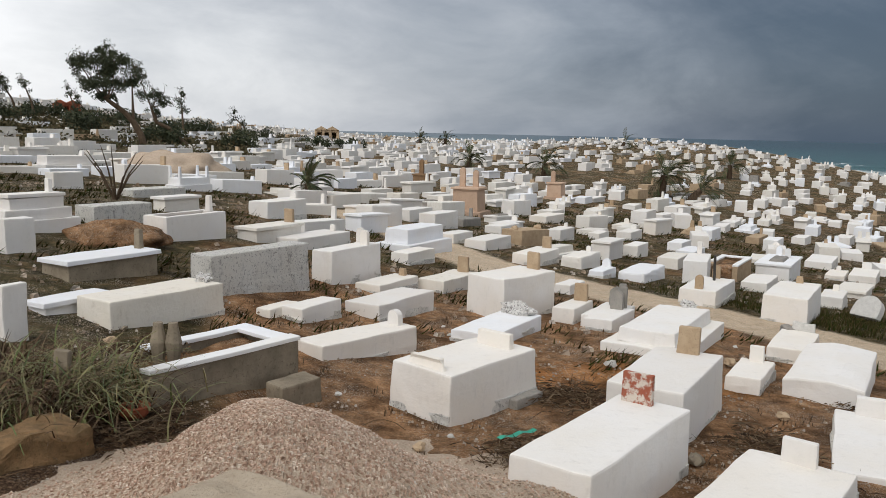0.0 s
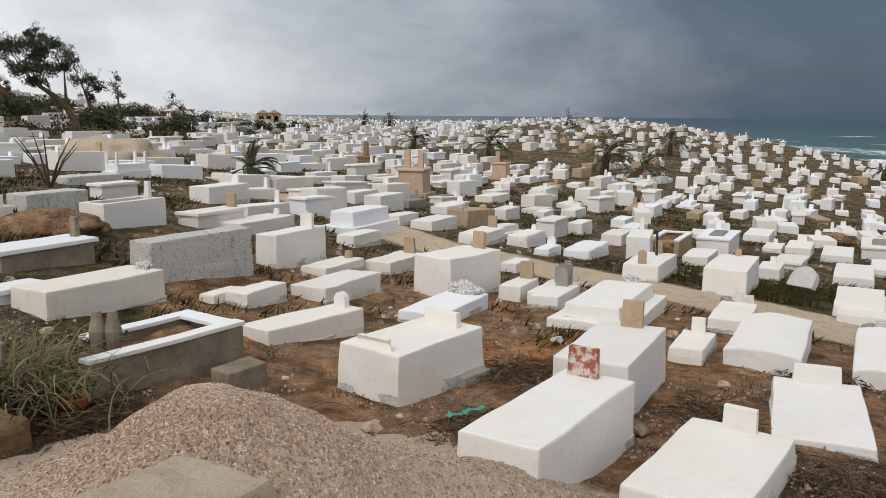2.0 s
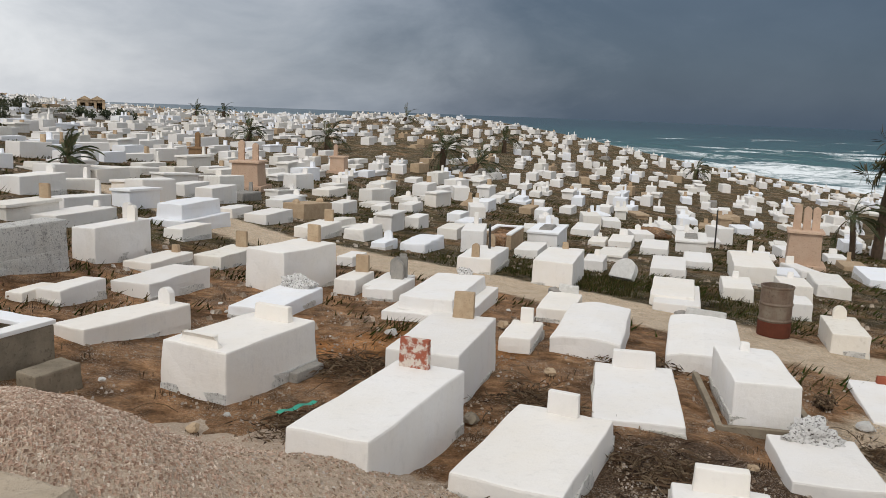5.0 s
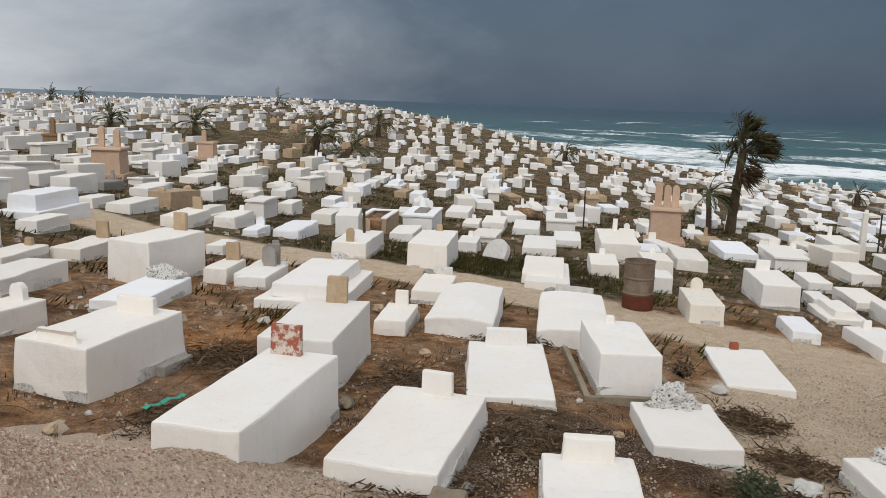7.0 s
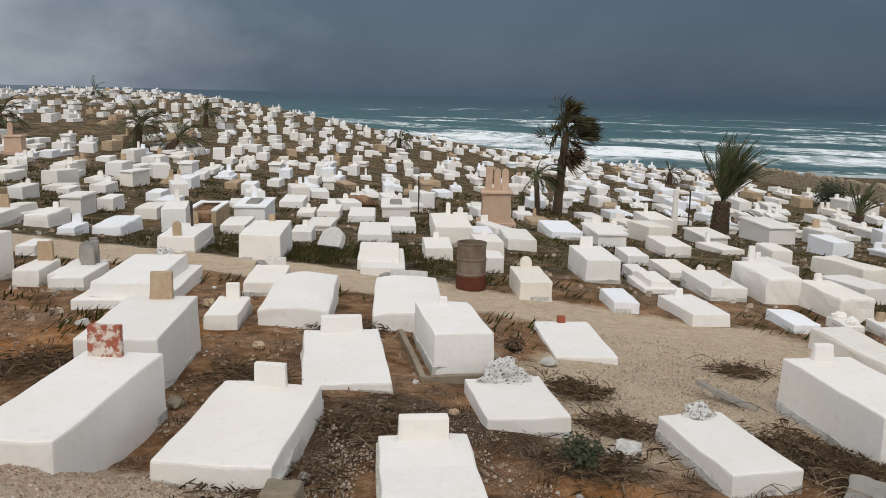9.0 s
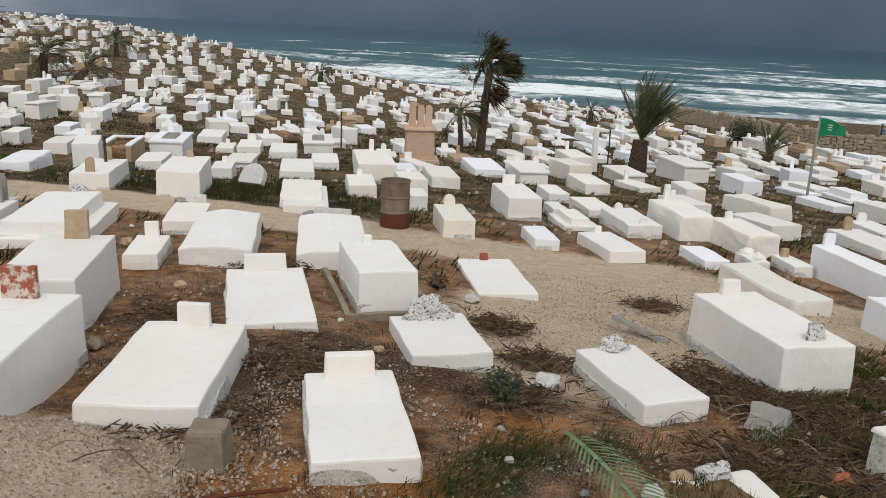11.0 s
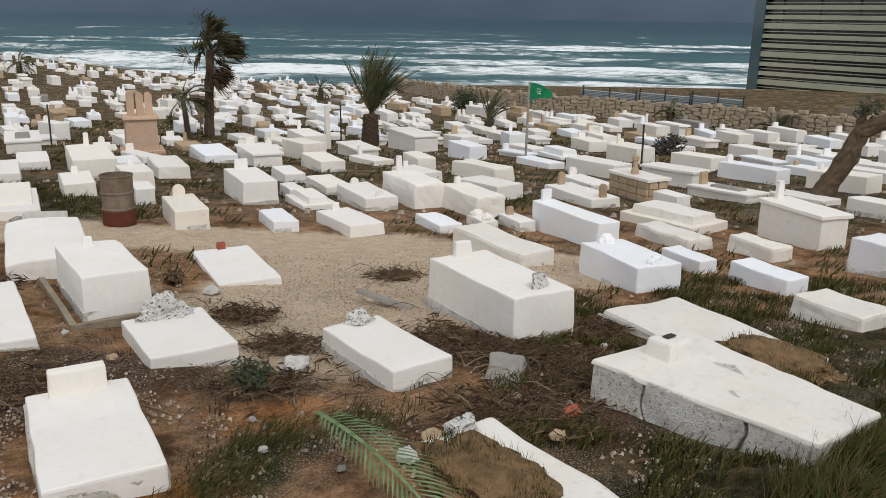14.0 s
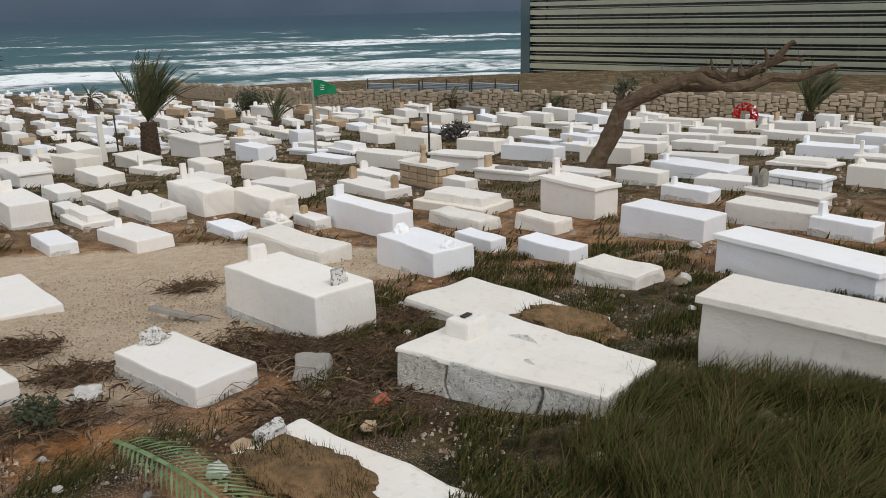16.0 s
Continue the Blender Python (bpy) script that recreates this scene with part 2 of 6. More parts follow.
BEIGE = plain("beige_render", (0.25, 0.205, 0.15), 0.9, 0.2, 0, 0.15, 1.5)
DEEPRUST = plain("deep_rust", (0.11, 0.035, 0.02), 0.9, 0.2)
BRICKRED = plain("red_brick", (0.30, 0.09, 0.05), 0.9, 0.2)
OCHRE = plain("ochre_stone", (0.25, 0.155, 0.085), 0.9, 0.2)
ZINC = plain("corrugated_metal", (0.32, 0.35, 0.37), 0.5, 0.4, 0.3)
REDFLOWER = blend_by("red_flowers", [(0.45, 0.01, 0.02), (0.6, 0.03, 0.03)], 0.8)


def ground_material():
    m, N, L, b = material("cemetery_soil", 0.97, 0.1)
    at = {}
    for k in ("sand", "green", "litter", "clay"):
        n = N.new("ShaderNodeAttribute")
        n.attribute_name = k
        at[k] = n.outputs["Fac"]
    n1 = world_noise(N, L, 0.7, 8, 0.6)
    n2 = world_noise(N, L, 5, 8, 0.7)
    n3 = world_noise(N, L, 38, 6, 0.75)
    soil = ramp(N, L, n2, [(0.25, (0.11, 0.062, 0.035)), (0.42, (0.25, 0.135, 0.066)), (0.58, (0.37, 0.21, 0.11)), (0.75, (0.50, 0.36, 0.23))])
    clay = ramp(N, L, n2, [(0.25, (0.15, 0.07, 0.03)), (0.45, (0.36, 0.16, 0.055)), (0.7, (0.50, 0.26, 0.11))])
    tussock = ramp(N, L, world_noise(N, L, 1.9, 7, 0.7), [(0.40, greys(0.30)), (0.52, greys(0.95)), (0.68, greys(1.7))])
    sand = ramp(N, L, n2, [(0.25, (0.50, 0.37, 0.25)), (0.5, (0.66, 0.52, 0.37)), (0.75, (0.76, 0.64, 0.50))])
    grass = ramp(N, L, n2, [(0.3, (0.035, 0.032, 0.015)), (0.5, (0.08, 0.065, 0.03)), (0.68, (0.19, 0.125, 0.065))])
    dead = ramp(N, L, n3, [(0.3, (0.03, 0.02, 0.014)), (0.5, (0.10, 0.06, 0.036)), (0.72, (0.27, 0.18, 0.11))])

    def edge(v, lo=0.35, hi=0.65):
        a = N.new("ShaderNodeMath")
        a.operation = "MULTIPLY_ADD"
        a.inputs[1].default_value = 0.8
        L.new(n1, a.inputs[0])
        L.new(v, a.inputs[2])
        c = N.new("ShaderNodeMath")
        c.operation = "MULTIPLY_ADD"
        c.inputs[1].default_value = 0.5
        L.new(n2, c.inputs[0])
        L.new(a.outputs[0], c.inputs[2])
        r = N.new("ShaderNodeMapRange")
        r.inputs["From Min"].default_value, r.inputs["From Max"].default_value = lo + 0.65, hi + 0.65
        L.new(c.outputs[0], r.inputs["Value"])
        return r.outputs[0]

    col = mixed(N, L, edge(at["clay"]), soil, clay)
    col = mixed(N, L, edge(at["green"]), col, grass)
    col = mixed(N, L, 0.8, col, mixed(N, L, 1.0, col, tussock, "MULTIPLY"))
    col = mixed(N, L, edge(at["litter"]), col, dead)
    col = mixed(N, L, edge(at["sand"]), col, sand)
    speck = ramp(N, L, n3, [(0.28, greys(0.42)), (0.5, greys(1.0)), (0.70, greys(1.45))])
    col = mixed(N, L, 1.0, col, speck, "MULTIPLY")
    # pale broken shell and stone trodden into the soil
    n4 = world_noise(N, L, 75, 3, 0.6)
    chipmask = ramp(N, L, n4, [(0.55, greys(0.0)), (0.61, greys(0.85))])
    zone = ramp(N, L, world_noise(N, L, 1.3, 4, 0.6), [(0.42, greys(0.0)), (0.62, greys(1.0))])
    k = N.new("ShaderNodeMath")
    k.operation = "MULTIPLY"
    L.new(chipmask, k.inputs[0])
    L.new(zone, k.inputs[1])
    col = mixed(N, L, k.outputs[0], col, (0.62, 0.53, 0.43))
    L.new(col, b.inputs["Base Color"])
    bumped(N, L, b, n3, 1.0, 0.05)
    return m


def sea_material():
    m, N, L, b = material("sea_water", 0.18, 0.5)
    g = N.new("ShaderNodeNewGeometry")
    mp = N.new("ShaderNodeMapping")
    mp.inputs["Rotation"].default_value = (0, 0, radians(65 - 90 + 3))
    L.new(g.outputs["Position"], mp.inputs[0])

    def stretched(sx, sy, detail, rough, dist=0.0):
        q = N.new("ShaderNodeMapping")
        q.inputs["Scale"].default_value = (sx, sy, 1)
        L.new(mp.outputs[0], q.inputs[0])
        n = N.new("ShaderNodeTexNoise")
        n.inputs["Scale"].default_value = 1
        n.inputs["Detail"].default_value, n.inputs["Roughness"].default_value, n.inputs["Distortion"].default_value = detail, rough, dist
        L.new(q.outputs[0], n.inputs["Vector"])
        return n.outputs[0]

    at = N.new("ShaderNodeAttribute")
    at.attribute_name = "foam"
    deep = ramp(N, L, stretched(0.03, 0.008, 4, 0.6), [(0.3, (0.018, 0.075, 0.085)), (0.7, (0.045, 0.13, 0.13))])
    offs = N.new("ShaderNodeAttribute")
    offs.attribute_name = "offing"
    water = mixed(N, L, offs.outputs["Fac"], deep, (0.010, 0.045, 0.065))
    tex = stretched(0.30, 0.13, 9, 0.72, 1.6)
    a = N.new("ShaderNodeMath")
    a.operation = "MULTIPLY_ADD"
    a.inputs[1].default_value = 2.0
    L.new(tex, a.inputs[0])
    L.new(at.outputs["Fac"], a.inputs[2])
    r = N.new("ShaderNodeMapRange")
    r.inputs["From Min"].default_value, r.inputs["From Max"].default_value = 1.32, 1.74
    L.new(a.outputs[0], r.inputs["Value"])
    L.new(mixed(N, L, r.outputs[0], water, (0.78, 0.82, 0.83)), b.inputs["Base Color"])
    rr = N.new("ShaderNodeMapRange")
    rr.inputs["To Min"].default_value, rr.inputs["To Max"].default_value = 0.28, 0.9
    L.new(r.outputs[0], rr.inputs["Value"])
    L.new(rr.outputs[0], b.inputs["Roughness"])
    bumped(N, L, b, stretched(0.5, 0.2, 8, 0.7), 0.8, 0.6)
    return m


SOIL, WATER = ground_material(), sea_material()


# ---- mesh helpers ----
def mesh_ob(name, verts, faces, mat, parent=None, smooth=False):
    me = bpy.data.meshes.new(name)
    me.from_pydata([tuple(v) for v in verts], [], [tuple(f) for f in faces])
    me.materials.append(mat)
    if smooth:
        me.shade_smooth()
    ob = new(name, me)
    ob.parent = parent
    return ob


def part(name, bm, mat, parent, label="", smooth=False):
    me = bpy.data.meshes.new(name)
    bm.to_mesh(me)
    bm.free()
    me.materials.append(mat)
    if smooth:
        me.shade_smooth()
    ob = new(name, me)
    ob.parent = parent
    if label:
        tagged(ob, label)
    return ob


def thing(name, x, y, z, az, label, category, group="", kind="", tilt=(0, 0)):
    """An Empty at the base of a thing; az is the bearing of its own y axis."""
    ob = new(name)
    ob.empty_display_size = 0.1
    ob.matrix_world = pose(x, y, z, tilt[0], tilt[1], -az)
    return tagged(ob, label, category, group, kind)


def block(l, w, h, z0=0.0, taper=0.0, bevel=0.02, amp=0.008, cuts=2, seed=0, cx=0.0, cy=0.0, sag=0.0):
    """A hand-made block: y along l, x along w, edges rounded, faces uneven."""
    bm = bmesh.new()
    bmesh.ops.create_cube(bm, size=1)
    for v in bm.verts:
        k = 1 - taper if v.co.z > 0 else 1
        v.co = Vector((v.co.x * w * k, v.co.y * l * (1 - taper * w / l if v.co.z > 0 else 1), (v.co.z + 0.5) * h))
    if bevel:
        bmesh.ops.bevel(bm, geom=bm.edges[:], offset=bevel, segments=2, affect="EDGES", profile=0.6)
    if cuts:
        long = [e for e in bm.edges if e.calc_length() > 0.12]
        bmesh.ops.subdivide_edges(bm, edges=long, cuts=cuts, use_grid_fill=True)
    for v in bm.verts:
        p = v.co + Vector((seed * 3.7, seed * 1.3, seed * 0.7))
        n = noise.noise_vector(p * 2.3) * amp * 1.6 + noise.noise_vector(p * 9) * amp * 0.7
        v.co += n
        if sag and v.co.z > h * 0.5:
            v.co.z += sag * (1 - (2 * v.co.x / w) ** 2)
        v.co += Vector((cx, cy, z0))
    return bm


def lathe(profile, seg=16, cx=0.0, cy=0.0):
    bm = bmesh.new()
    rings = []
    for r, z in profile:
        rings.append([bm.verts.new((cx + r * math.cos(2 * math.pi * i / seg), cy + r * math.sin(2 * math.pi * i / seg), z)) for i in range(seg)])
    for a, b in zip(rings, rings[1:]):
        for i in range(seg):
            bm.faces.new((a[i], a[(i + 1) % seg], b[(i + 1) % seg], b[i]))
    bm.faces.new(list(reversed(rings[0])))
    bm.faces.new(rings[-1])
    return bm


def tube(points, radii, seg=8):
    """A bent tapering limb through points."""
    bm = bmesh.new()
    rings = []
    for i, p in enumerate(points):
        p = Vector(p)
        d = (Vector(points[min(i + 1, len(points) - 1)]) - Vector(points[max(i - 1, 0)])).normalized()
        q = d.to_track_quat("Z", "Y")
        rings.append([bm.verts.new(p + q @ Vector((radii[i] * math.cos(6.2832 * k / seg), radii[i] * math.sin(6.2832 * k / seg), 0))) for k in range(seg)])
    for a, b in zip(rings, rings[1:]):
        for i in range(seg):
            bm.faces.new((a[i], a[(i + 1) % seg], b[(i + 1) % seg], b[i]))
    bm.faces.new(list(reversed(rings[0])))
    bm.faces.new(rings[-1])
    return bm


def lump(rx, ry, rz, seed, cx=0.0, cy=0.0, z0=0.0, rough=0.35, sub=3):
    bm = bmesh.new()
    bmesh.ops.create_icosphere(bm, subdivisions=sub, radius=1)
    for v in bm.verts:
        p = v.co + Vector((seed * 5.1, seed * 2.3, 0))
        k = 1 + rough * (noise.noise(p * 1.7) + 0.5 * noise.noise(p * 4.5) + 0.35 * noise.noise(p * 9.0))
        v.co = Vector((v.co.x * rx * k + cx, v.co.y * ry * k + cy, max(-0.3, v.co.z) * rz * k + z0))
    return bm


def arched(w, h, d, z0=0.0, cx=0.0, cy=0.0, point=0.0, seg=8):
    """A slab with a rounded or pointed top; its face looks along y."""
    bm = bmesh.new()
    pts = [(-w / 2, 0), (w / 2, 0)]
    for i in range(seg + 1):
        a = math.pi * i / seg
        y = math.sin(a)
        y = y * (1 - point) + point * (1 - abs(math.cos(a)))
        pts.append((w / 2 * math.cos(a), h - w / 2 + y * w / 2))
    f = [bm.verts.new((x + cx, cy - d / 2, z + z0)) for x, z in pts]
    k = [bm.verts.new((x + cx, cy + d / 2, z + z0)) for x, z in pts]
    bm.faces.new(f)
    bm.faces.new(list(reversed(k)))
    n = len(pts)
    for i in range(n):
        bm.faces.new((f[(i + 1) % n], f[i], k[i], k[(i + 1) % n]))
    return bm


def gz(x, y):
    return float(land(x, y))


# ---- ground and sea ----
# the sandy track and other open ground: (x, y, radius, kind)
def ground_sheet():
    az = np.concatenate([np.arange(-180, -48, 6.0), np.arange(-48, 112, 0.42), np.arange(112, 180, 6.0)])
    r = np.concatenate([np.linspace(0.4, 24, 150), np.geomspace(24.3, 230, 90)])
    A, Rr = np.meshgrid(np.radians(az), r, indexing="ij")
    X, Y = Rr * np.sin(A), Rr * np.cos(A)
    Z = land(X, Y)
    x, y, z = X.ravel(), Y.ravel(), Z.ravel()
    near = np.clip(1 - np.hypot(x, y) / 40, 0.15, 1)
    bump = np.array([noise.noise((a * 1.1, b * 1.1, 0)) * 0.05 + noise.noise((a * 4.3, b * 4.3, 7)) * 0.022 for a, b in zip(x, y)])
    z = z + bump * near - 0.02
    verts = np.column_stack([x, y, z])
    na, nr = A.shape
    faces = []
    for i in range(na):
        j = (i + 1) % na
        for k in range(nr - 1):
            faces.append((i * nr + k, i * nr + k + 1, j * nr + k + 1, j * nr + k))
    c = len(verts)
    verts = np.vstack([verts, [(0, 0, gz(0, 0.4))]])
    faces += [(c, i * nr, ((i + 1) % na) * nr) for i in range(na)]
    me = bpy.data.meshes.new("ground")
    me.from_pydata(verts.tolist(), [], faces)
    me.materials.append(SOIL)
    me.shade_smooth()
    x, y = verts[:, 0], verts[:, 1]
    for k, v in zip(("sand", "green", "litter", "clay"), soils(x, y)):
        me.attributes.new(k, "FLOAT", "POINT").data.foreach_set("value", v.astype(np.float32))
    return tagged(new("ground", me), "brown sandy soil with dry litter, gravel and patches of grass", "ground", kind="structure")


def band(x, y, pts, half):
    """1 on a polyline, falling to 0 at twice the half width."""
    best = np.full(x.shape, 1e9)
    for (ax, ay), (bx, by) in zip(pts, pts[1:]):
        dx, dy = bx - ax, by - ay
        t = np.clip(((x - ax) * dx + (y - ay) * dy) / (dx * dx + dy * dy), 0, 1)
        best = np.minimum(best, np.hypot(x - ax - t * dx, y - ay - t * dy))
    return np.clip(1.5 - best / half, 0, 1)


TRACK = ((-3.1, 28.6), (0.9, 21.3), (5.4, 16.2), (7.2, 13.5), (9.1, 11.0), (10.5, 9.0), (11.5, 6.6), (11.6, 4.6))
SANDY = ((7.4, 6.0), (9.0, 6.6), (10.6, 7.2))
APRON = ((-1.7, 4.9), (0.3, 5.9), (1.6, 5.2))


def soils(x, y):
    s = x * SHORE[0] + y * SHORE[1]
    sand = np.maximum(1.15 * band(x, y, TRACK, 1.0), 1.2 * band(x, y, SANDY, 1.7))
    sand = np.maximum(sand, 0.9 * band(x, y, APRON, 0.9))
    sand = np.maximum(sand, np.clip((s - 88) / 6, 0, 1))
    r = np.hypot(x, y)
    az = np.degrees(np.arctan2(x, y))
    green = np.clip((az - 62) / 14, 0, 1) * np.clip((13 - r) / 4, 0, 1) * 0.9
    green = np.maximum(green, band(x, y, ((6, 19), (9.5, 14.5)), 2.2) * 0.8)
    green = np.maximum(green, band(x, y, ((3.6, 3.6), (4.4, 4.0), (5.2, 3.7)), 0.35) * 0.7)
    green = np.maximum(green, 0.62 * np.clip((r - 11) / 8, 0, 1))
    green = np.maximum(green, 0.7 * np.clip((-12 - az) / 5, 0, 1) * (r > 5))
    litter = band(x, y, ((3.3, 6.0), (4.4, 6.6), (5.2, 5.6), (5.4, 4.9)), 0.55) * 0.8
    litter = np.maximum(litter, 0.85 * band(x, y, ((7.0, 5.2), (7.7, 4.0), (7.2, 2.6), (6.2, 2.2)), 0.6))
    litter = np.maximum(litter, 0.75 * band(x, y, ((6.9, 6.6), (6.5, 5.6)), 0.4))
    litter = np.maximum(litter, 0.06 * (r < 14))
    litter = np.maximum(litter, band(x, y, ((-3.4, 6.4), (-3.6, 8.6)), 1.1))
    clay = np.maximum(band(x, y, ((1.6, 4.3), (2.4, 4.4), (3.2, 3.9)), 0.5), band(x, y, ((4.7, 4.5), (5.1, 4.3)), 0.35))
    clay = np.maximum(clay, band(x, y, ((1.3, 10.6), (2.3, 10.9), (3.3, 10.2)), 0.7))
    litter, sand, green = litter - clay, sand - 0.4 * clay, green - clay
    return sand, green, litter, clay


ground_sheet()


def sea_sheet():
    az = np.arange(-30, 150, 0.35)
    r = np.concatenate([np.arange(90, 420, 1.6), np.geomspace(422, 4600, 60)])
    A, Rr = np.meshgrid(np.radians(az), r, indexing="ij")
    X, Y = (Rr * np.sin(A)).ravel(), (Rr * np.cos(A)).ravel()
    s = X * SHORE[0] + Y * SHORE[1]
    u = X * SHORE[1] - Y * SHORE[0]
    Z = np.full(X.shape, SEA)
    foam = np.zeros(X.shape)
    rnd = random.Random(5)
    for i in range(30):
        # breakers: short crests that run along the shore
        s0 = 132 + 9 * i * (1 + 0.035 * i) + rnd.uniform(-4, 4)
        for j in range(6):
            u0, half = rnd.uniform(-360, 220), rnd.uniform(18, 75)
            wob = 5 * np.sin(u / 23 + i * 2 + j) + 3 * np.sin(u / 9 + j * 3 + i)
            d = s - s0 - wob - rnd.uniform(-5, 5)
            e = np.clip(1.3 - np.abs(u - u0) / half, 0, 1)
            hgt = (1.6 - 0.035 * i) * rnd.uniform(0.5, 1.1)
            prof = np.exp(-(np.maximum(d, 0) / 5.0) ** 2 - (np.minimum(d, 0) / 2.0) ** 2)
            Z = np.maximum(Z, SEA + hgt * prof * e)
            k = max(0.12, 1 - i / 22)
            strong = 1.0 if rnd.random() < 0.35 + 0.4 * k else 0.25
            foam = np.maximum(foam, e * strong * np.exp(-((d + 2.0) / (2.5 + 5 * k)) ** 2) * rnd.uniform(0.6, 1.0))
    wash = np.clip(1 - np.abs(s - 150) / 95, 0, 1)
    foam = np.clip(foam * 0.80 + 0.17 * wash, 0, 1)
    Z += np.where(s < 700, 0.12 * np.sin(s / 2.3 + np.sin(u / 11) * 2) + 0.1 * np.sin(u / 5 + s / 7), 0)
    na, nr = A.shape
    faces = [(i * nr + k, i * nr + k + 1, (i + 1) * nr + k + 1, (i + 1) * nr + k) for i in range(na - 1) for k in range(nr - 1)]
    me = bpy.data.meshes.new("sea")
    me.from_pydata(np.column_stack([X, Y, Z]).tolist(), [], faces)
    me.materials.append(WATER)
    me.shade_smooth()
    me.attributes.new("foam", "FLOAT", "POINT").data.foreach_set("value", foam.astype(np.float32))
    me.attributes.new("offing", "FLOAT", "POINT").data.foreach_set("value", np.clip((s - 260) / 700, 0, 1).astype(np.float32))
    return tagged(new("water", me), "rough grey-green sea with rows of white breakers", "sea", kind="structure")


sea_sheet()


# ---- graves ----
PLACED = []
COUNT = [0]
MATNAME = {"limewash": "white limewashed", "aged_limewash": "cream weathered", "fresh_whitewash": "bright freshly whitewashed", "flaking_limewash": "flaking grey-white", "old_concrete": "bare brown concrete", "sandstone": "tan stone"}
STYLES = {"box": "block grave", "worn": "worn rounded grave", "kerbed": "kerbed block grave", "lid": "slab-topped grave",
          "stepped": "stepped grave", "bed": "open white-rimmed grave bed", "platform": "grave platform", "tiered": "three-tiered tomb", "sagged": "bulging low grave",
          "open": "open-topped grave box", "horned": "corner-posted stepped grave", "masonry": "squared-block grave", "cracked": "cracked old grave"}
HEADS = {"none": " on bare soil", "red": " with a reddish flaked headstone", "two_slabs": " with a slab at each end", "tan": " with a tan upright headstone", "slab": " with a white upright slab",
         "wide_slab": " with a broad white head slab", "peg": " with a small white peg", "brick": " with a brick at its head", "rubble": " with a pitted white rock on it", "rubble_small": " with a small pitted stone",
         "slab_and_stone": " with a slab and a rough stone", "socket": " with a hollow white head block", "bumps": " with two low humps", "two_back": " with two white headstones", "arch": " with an arched headstone",
         "tanstub": " with a short tan stone", "stub": " with a short white stone", "two_tan": " with two tan stones", "two_stubs": " with two short stones", "dark": " with a dark grey headstone", "pillar": " with a slim white pillar",
         "brokenstone": " with a broken stone slab", "carved": " with a carved yellow finial"}


